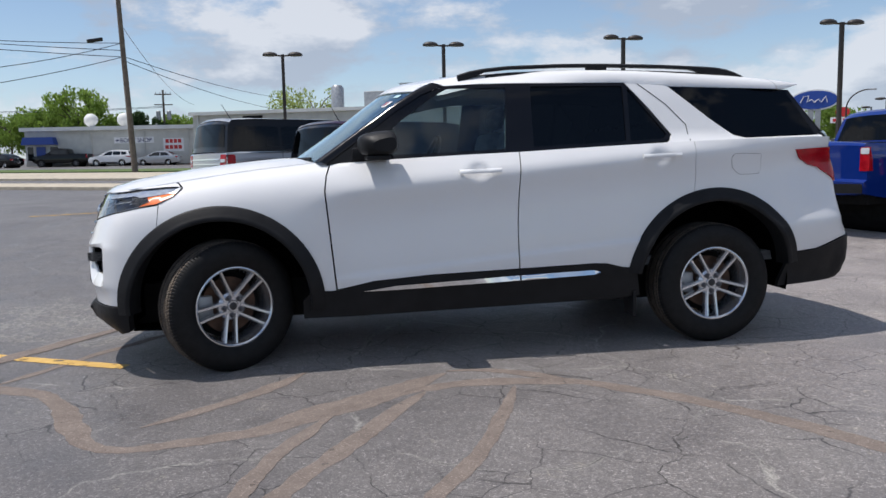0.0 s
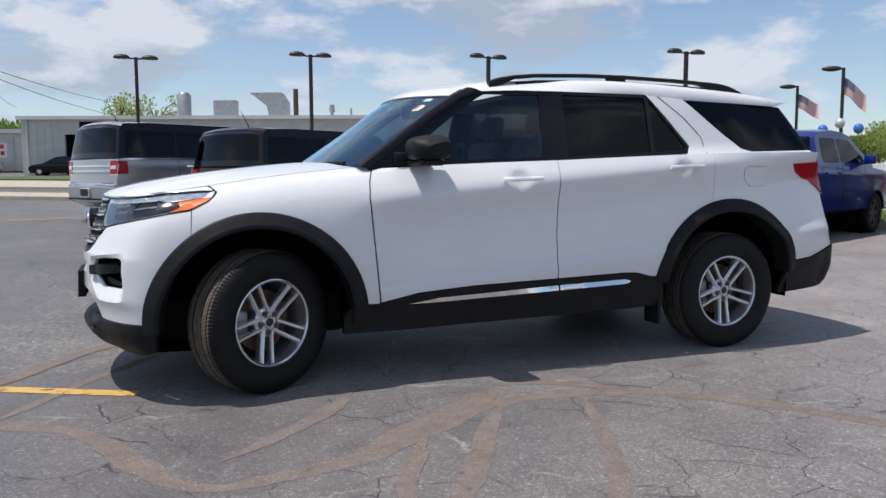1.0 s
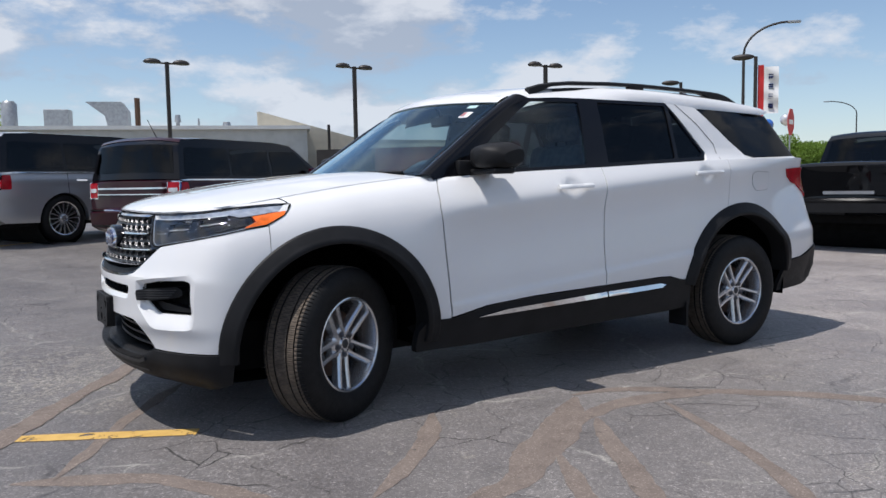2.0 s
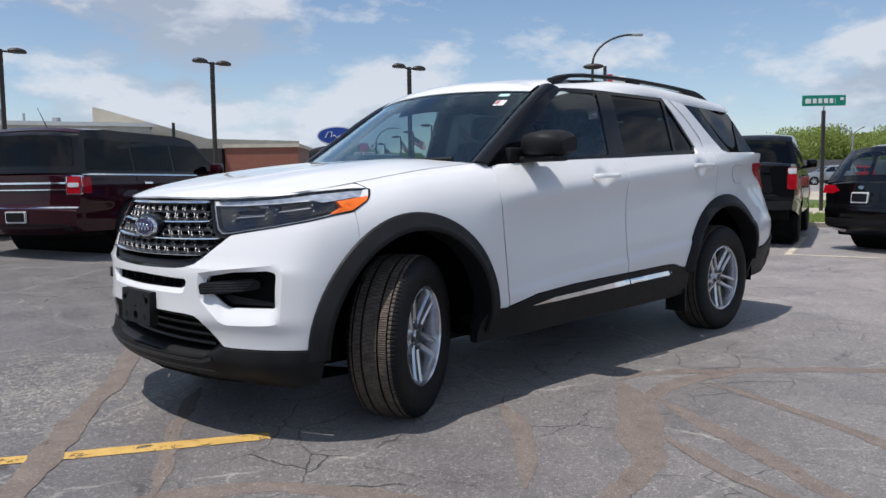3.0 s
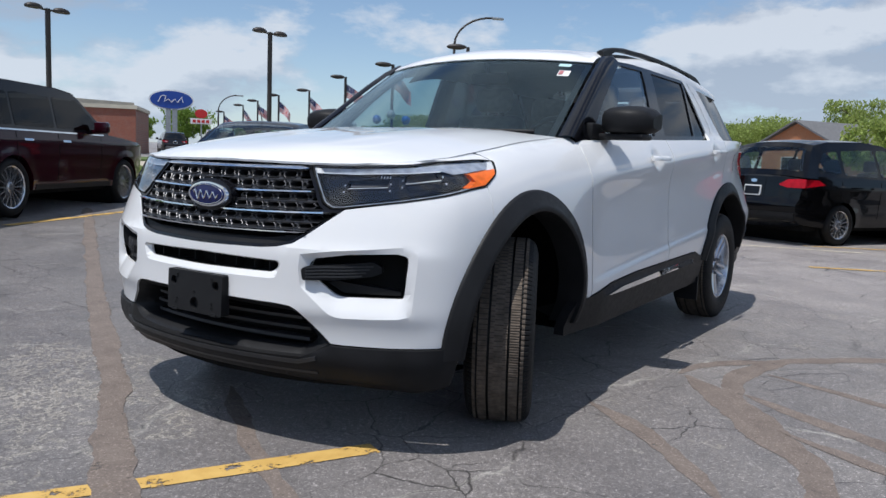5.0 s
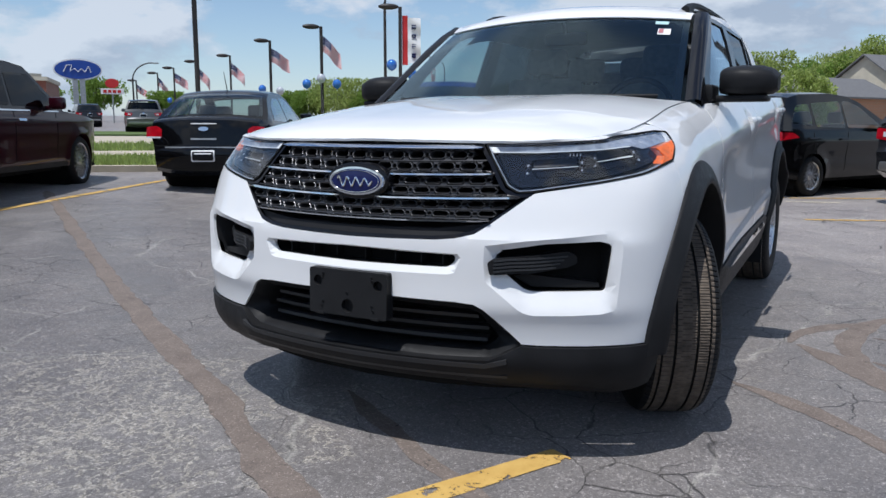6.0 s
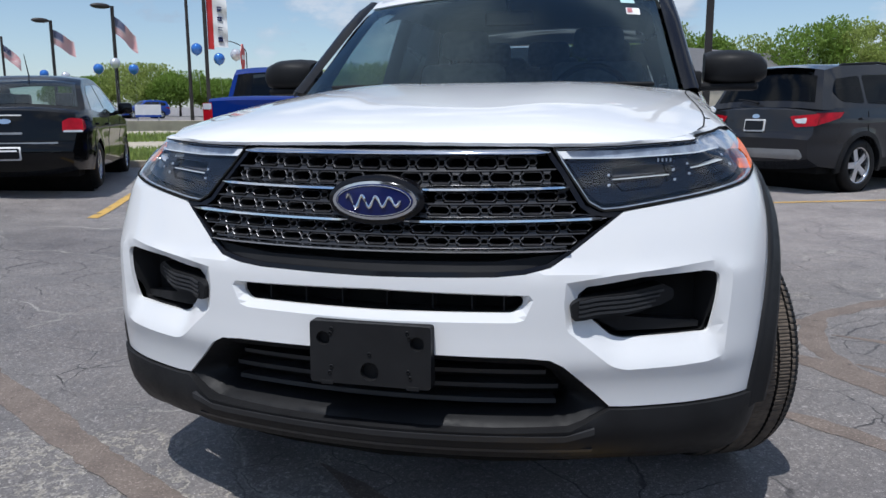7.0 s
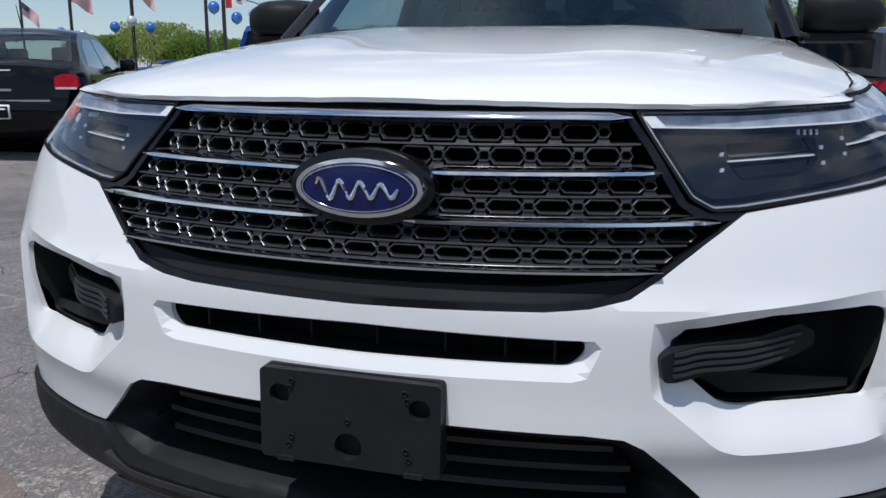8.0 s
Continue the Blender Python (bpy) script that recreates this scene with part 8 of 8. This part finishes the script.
# low shop with a blue canopy
sh = thing("repair_shop", pose(-30.0, 86.4, ground_z(-20, 85) + .1, 0, 0, -9.5), "low pale shop with blue canopy and signs", "building")
box("wall", 0, 19, 0, 12, 0, 3.75, M["siding"], sh, "pale wall")
box("roof", -.3, 19.3, -.5, 12.3, 3.753, 4.15, M["roofing"], sh, "white roof edge")
prism("canopy", [(0, 2.3), (3.6, 2.3), (3.4, 3.1), (.2, 3.1)], pose(.0, -.9, 0), .9, M["sign_blue"], sh, "blue awning")
box("door", 1.2, 2.2, -.06, -.005, 0, 2.1, M["sign_blue"], sh, "blue door")
window_box("window", 2.7, 3.6, 1.0, 2.1, -.01, sh)
window_box("window", .25, .9, .6, 2.1, -.01, sh)
for x in (7.2, 13.0, 17.8):
    tube("downpipe", [(x, -.08, 0), (x, -.08, 3.7)], .06, M["siding"], sh, "", 8)
box("shop_board", 9.7, 14.0, -.07, -.005, 2.3, 2.95, M["sign_white"], sh, "white board")
txt = bpy.data.curves.new("sign_text", "FONT")
txt.body, txt.size, txt.extrude = "BODY SHOP", .62, .01
txt.materials.append(M["navy"])
tx = linked("sign_text", txt, sh, "dark blue lettering")
tx.matrix_local = pose(10.35, -.085, 2.4, 90, 0, 0)
prism("sign_arrow", [(9.85, 2.62), (10.05, 2.75), (10.05, 2.67), (10.28, 2.67), (10.28, 2.57), (10.05, 2.57), (10.05, 2.49)], pose(0, -.085, 0), .012, M["navy"], sh, "dark blue arrow")
box("shop_banner", 15.0, 17.2, -.05, -.005, 1.35, 2.75, M["sign_white"], sh, "white banner")
for x0, x1, z in ((15.2, 17.0, 2.25), (15.15, 17.05, 1.6)):
    for k in range(4):
        w = (x1 - x0) / 4
        box("banner_bar", x0 + k * w + .05, x0 + (k + 1) * w - .05, -.06, -.051, z, z + .4, M["sign_red"], sh, "red bar")
for x in (9.7, 6.0):
    bm = bmesh.new()
    bmesh.ops.create_uvsphere(bm, u_segments=16, v_segments=10, radius=.75)
    bmesh.ops.delete(bm, geom=[q for q in bm.verts if q.co.y > .2], context="VERTS")
    bmesh.ops.transform(bm, matrix=pose(x, 3, 5.0, -20, 0, 10), verts=bm.verts)
    part("satellite_dish", bm, M["roofing"], sh, "white dish", True)
    tube("dish_mast", [(x, 3, 4.1), (x, 3, 5.0)], .05, M["steel"], sh)
# red brick block
br = thing("brick_block", pose(29.2, 44.1, ground_z(29, 44), 0, 0, -42), "low red brick building with flat roof", "building")
box("wall", -5.2, 0, 0, 7, 0, 2.95, M["brick"], br, "red brick wall")
box("roof_edge", -5.3, .1, -.1, 7.1, 2.953, 3.2, M["cream"], br, "tan roof edge")
box("fence", -9.5, -5.3, -.5, 6, 0, 2.9, M["pole"], br, "dark green fence screen")
# houses at the right
def house(x, y, turn, w, d, eave, ridge, wall, label):
    h = thing("house", pose(x, y, ground_z(x, y) - .1, 0, 0, turn), label, "house", "houses beyond the lot")
    box("wall", -w / 2, w / 2, 0, d, 0, eave, M[wall], h)
    prism("gable", [(-w / 2, eave), (w / 2, eave), (0, ridge)], pose(0, .02, 0), d - .04, M[wall], h)
    for sg in (1, -1):
        v = [(sg * (w / 2 + .35), -.35, eave - .18), (0, -.35, ridge + .06), (0, d + .35, ridge + .06), (sg * (w / 2 + .35), d + .35, eave - .18)]
        v += [(a, b, c + .14) for a, b, c in v]
        solid("roof_slope", v, [(0, 1, 2, 3), (4, 5, 6, 7), (0, 1, 5, 4), (1, 2, 6, 5), (2, 3, 7, 6), (3, 0, 4, 7)], M["shingle"], h, "grey shingle roof")
    window_box("window", -1.2, .2, 1.0, 2.1, -.01, h)
    return h


house(83, -.6, -128, 8, 26, 5.0, 7.7, "cream", "cream house with a long grey shingle roof")
house(61, 9.0, -122, 6.5, 18, 3.2, 4.7, "brick_orange", "orange brick house with grey shingle roof")


# ---- trees ----
def tree(x, y, top, rad, mat, seed, label, density=1.0, leaf=.34):
    rnd = random.Random(seed)
    z0 = ground_z(x, y)
    h = top - z0
    o = thing("tree", pose(x, y, z0), label, "tree", "trees round the lot")
    bm = bmesh.new()
    th = h * .32
    add_tube(bm, [(0, 0, -.2), (.05, 0, th * .5), (.1, .05, th), (.05, .1, h * .7)], [.03 * h, .024 * h, .02 * h, .006 * h], 8)
    tips = []
    for k in range(9):
        a = rnd.uniform(0, 6.28)
        zs = rnd.uniform(th * .8, h * .65)
        e = Vector((math.cos(a) * rad * rnd.uniform(.5, .9), math.sin(a) * rad * rnd.uniform(.5, .9), min(h * .92, zs + h * rnd.uniform(.12, .35))))
        st = Vector((.08, .04, zs))
        mid = st.lerp(e, .5) + Vector((0, 0, h * .05))
        add_tube(bm, [st, mid, e], [.011 * h, .007 * h, .003 * h], 5)
        tips.append(e)
    part("trunk", bm, M["bark"], o)
    v, f = [], []
    blobs = []
    n = int(26 * density)
    for k in range(n):
        a, u = rnd.uniform(0, 6.28), rnd.uniform(-1, 1)
        rr = rnd.uniform(.35, 1) ** .6
        c = Vector((math.cos(a) * math.sqrt(1 - u * u) * rad * rr * .85, math.sin(a) * math.sqrt(1 - u * u) * rad * rr * .85, h * .62 + u * h * .33 * rr))
        blobs.append((c, rad * rnd.uniform(.2, .38)))
    blobs += [(t, rad * .28) for t in tips]
    for c, r in blobs:
        for _ in range(int(130 * density)):
            d = Vector((rnd.gauss(0, 1), rnd.gauss(0, 1), rnd.gauss(0, .8)))
            d = d.normalized() * r * rnd.uniform(.4, 1.1) ** .7
            p = c + d
            if p.z > h or p.z < th * .6:
                continue
            s = leaf * rnd.uniform(.35, .8)
            q = Euler((rnd.uniform(0, 6), rnd.uniform(0, 6), rnd.uniform(0, 6))).to_matrix()
            b = len(v)
            v += [p + q @ Vector((s, 0, 0)), p + q @ Vector((0, s * .55, .06)), p + q @ Vector((-s, 0, 0)), p + q @ Vector((0, -s * .55, .06))]
            f.append((b, b + 1, b + 2, b + 3))
    solid("crown", v, f, mat, o, "leafy crown")


LBL = "leafy green deciduous tree beyond the lot"
for k, (x, y, top, r) in enumerate(((-43, 119.8, 9.3, 4.5), (-39.3, 119.3, 10.2, 4), (-35.2, 118.6, 10.4, 3.6), (-31.4, 112, 12.5, 4.2), (-27, 117.5, 9.6, 3.2), (-18.9, 120, 8.8, 4.2), (-12.4, 121, 8.9, 4), (-50, 124, 9.5, 5), (-57, 126, 9.0, 5))):
    tree(x, y, top, r, M["leaf"], 40 + k, LBL, 1.0, .4)
for k, (x, y, top, r) in enumerate(((-23.5, 114, 9.2, 2.0), (-21.3, 115, 8.6, 1.8))):
    tree(x, y, top, r, M["leaf_dark"], 60 + k, "dark green conifer-like tree behind the shop", 1.0, .3)
tree(-2.9, 98.9, 11.0, 3.6, M["leaf_pale"], 70, "pale tree just coming into leaf", .45, .3)
tree(1.2, 97.8, 12.0, 3.8, M["leaf_pale"], 71, "pale tree just coming into leaf", .45, .3)
tree(71.6, 93.3, 8.2, 3.8, M["leaf"], 72, LBL, 1.0, .35)
tree(62, 92, 5.5, 3.0, M["leaf"], 73, LBL, 1.0, .35)
for k, (x, y, top, r) in enumerate(((61.5, 44.6, 5.6, 3.8), (62.8, 41.0, 4.9, 3.2), (64, 37.5, 4.2, 3.0), (66, 33, 4.0, 3.0), (60, 48.5, 4.4, 2.6), (54.8, 61, 4.4, 2.2), (67, 29, 4.2, 3.0), (63, 53, 4.0, 2.6))):
    tree(x, y, top, r, M["leaf"] if k % 3 else M["leaf_pale"], 80 + k, LBL, 1.5, .2)
for k, (x, y, top, r) in enumerate(((93.2, 33.7, 7.2, 5), (97, 28.5, 6.3, 4.8), (100.5, 24.5, 7.2, 5), (103, 20, 8.2, 5.5), (107, 13.5, 7.4, 4.5), (90, 40, 6.2, 4.5), (110, 4, 10.5, 5))):
    tree(x, y, top, r, M["leaf_pale"], 100 + k, LBL, 1.6, .27)
for k, (x, y, top, r) in enumerate(((99, 3.6, 9.4, 3.9), (100.5, -.9, 11.6, 4.8), (102, -6.9, 10.8, 4.6), (103.5, -12.9, 10.3, 4.6), (100.5, -18.9, 12.0, 5.0), (102, -25.6, 11.8, 4.9), (103.5, -32.4, 12.4, 5.2), (104, 9, 10.2, 4.4))):
    tree(x, y, top, r, M["leaf_pale"] if k % 2 else M["leaf"], 120 + k, LBL, 1.3, .34)
tree(36.5, 1.5, 3.6, 1.6, M["leaf_pale"], 140, "small pale green shrub beside the house", .8, .18)

# low grey-roofed building, lamp and vehicles across the road
o = thing("far_building", pose(83.5, 28.5, ground_z(83.5, 28.5) - 1.2, 0, 0, -48), "low building with a dark grey roof", "building")
box("wall", -6, 12, 0, 8, 0, 2.0, M["siding"], o, "pale wall")
prism("roof", [(-6.5, 2.0), (12.5, 2.0), (12.0, 3.6), (-6.0, 3.6)], pose(0, -.4, 0), 8.8, M["shingle"], o, "dark grey roof")
for k in range(5):
    window_box("window", -5 + 3.2 * k, -3.4 + 3.2 * k, .6, 1.6, -.01, o)
o = thing("road_lamp", pose(54.8, 15.7, ground_z(54.8, 15.7), 0, 0, -48), "slim grey road lamp with two raised arms", "street lamp", "road lamps")
tube("pole", [(0, 0, 0), (0, 0, 3.7)], [.08, .06], M["steel"], o)
for sg in (1, -1):
    tube("lamp_arm", [(0, 0, 3.65), (sg * .5, 0, 4.0), (sg * .75, 0, 4.1)], [.04, .05, .06], M["steel"], o, "", 8)
build_car("distant_silver_suv", heading(68.6, 21.0, 130), spec(SUV, fine=False, clad=False, paint=M["silver"]), "silver SUV far off across the road", "car", "parked cars")
build_car("distant_red_car", heading(77.0, 22.3, 130), spec(SUV, fine=False, clad=False, paint=M["sign_red"]), "red car far off across the road", "car", "parked cars")

# notice board on the far verge
o = thing("notice_board", pose(40.1, 28.8, ground_z(40.1, 28.8), 0, 0, -52), "white notice board on two posts beside the road", "sign")
box("board", -.75, .75, -.03, .03, .25, 1.0, M["sign_white"], o, "white board", .01)
box("board_stripe", -.75, .75, -.04, -.031, .25, .38, M["sign_blue"], o, "blue stripe")
for x in (-.6, .6):
    box("post", x - .04, x + .04, .031, .1, -.6, 1.0, M["steel"], o)
build_car("distant_dark_suv", heading(36.1, 49.3, 60), spec(SUV, fine=False, clad=False, paint=M["dkgrey"]), "dark SUV far off on the road", "car", "parked cars")

# planter wall and far vehicles
band("planter_wall", 17.6, 18.0, 4, 12, .55, M["concrete"], "low tan planter wall on the verge", "wall")
build_car("parked_grey_suv", heading(25.5, 31.3, 48), spec(SUV, paint=M["midgrey"]), "grey SUV seen across the verge", "car", "parked cars")
build_car("distant_blue_suv", heading(50.7, 35.3, 150) @ Matrix.Diagonal((.8, .8, .8, 1)), spec(SUV, fine=False, clad=False, paint=M["sign_blue"]), "small blue SUV out on the road", "car", "parked cars")
build_car("distant_pickup", heading(-24.0, 84.2, 175), spec(PICKUP, fine=False, paint=M["black"]), "black pickup truck before the repair shop", "pickup truck", "cars at the repair shop")
build_car("distant_white_suv", heading(-19.0, 82.6, 172), spec(SUV, fine=False, clad=False, paint=M["white"]), "white SUV before the repair shop", "car", "cars at the repair shop")
build_car("distant_sedan", heading(-14.2, 81.6, 172), spec(SEDAN, fine=False, paint=M["silver"]), "silver sedan before the repair shop", "car", "cars at the repair shop")
build_car("distant_dark_car", heading(-5.2, 62.4, 170), spec(SEDAN, fine=False, paint=M["black"]), "black car in the hall's open bay", "car", "cars at the repair shop")
build_car("distant_dark_car", heading(-30.5, 83.5, 150), spec(SEDAN, fine=False, paint=M["black"]), "dark car at the edge of the shop lot", "car", "cars at the repair shop")
build_car("distant_dark_car", heading(-33.5, 84.5, 150), spec(SEDAN, fine=False, paint=M["dkgrey"]), "dark car at the edge of the shop lot", "car", "cars at the repair shop")

# faces of sheets point outwards
for ob in bpy.data.objects:
    if ob.type == "MESH" and ob.parent is not None and ob.parent.get("category", "") in ("car", "pickup truck") and ob.name.split(".")[0] != "wheel_well":
        outward(ob.data, Vector((1.4, 0.0, 0.7)))
    elif ob.type == "MESH" and ob.parent is None and ob.get("kind", "") == "structure":
        outward(ob.data, Vector((0.0, 0.0, -2000.0)))
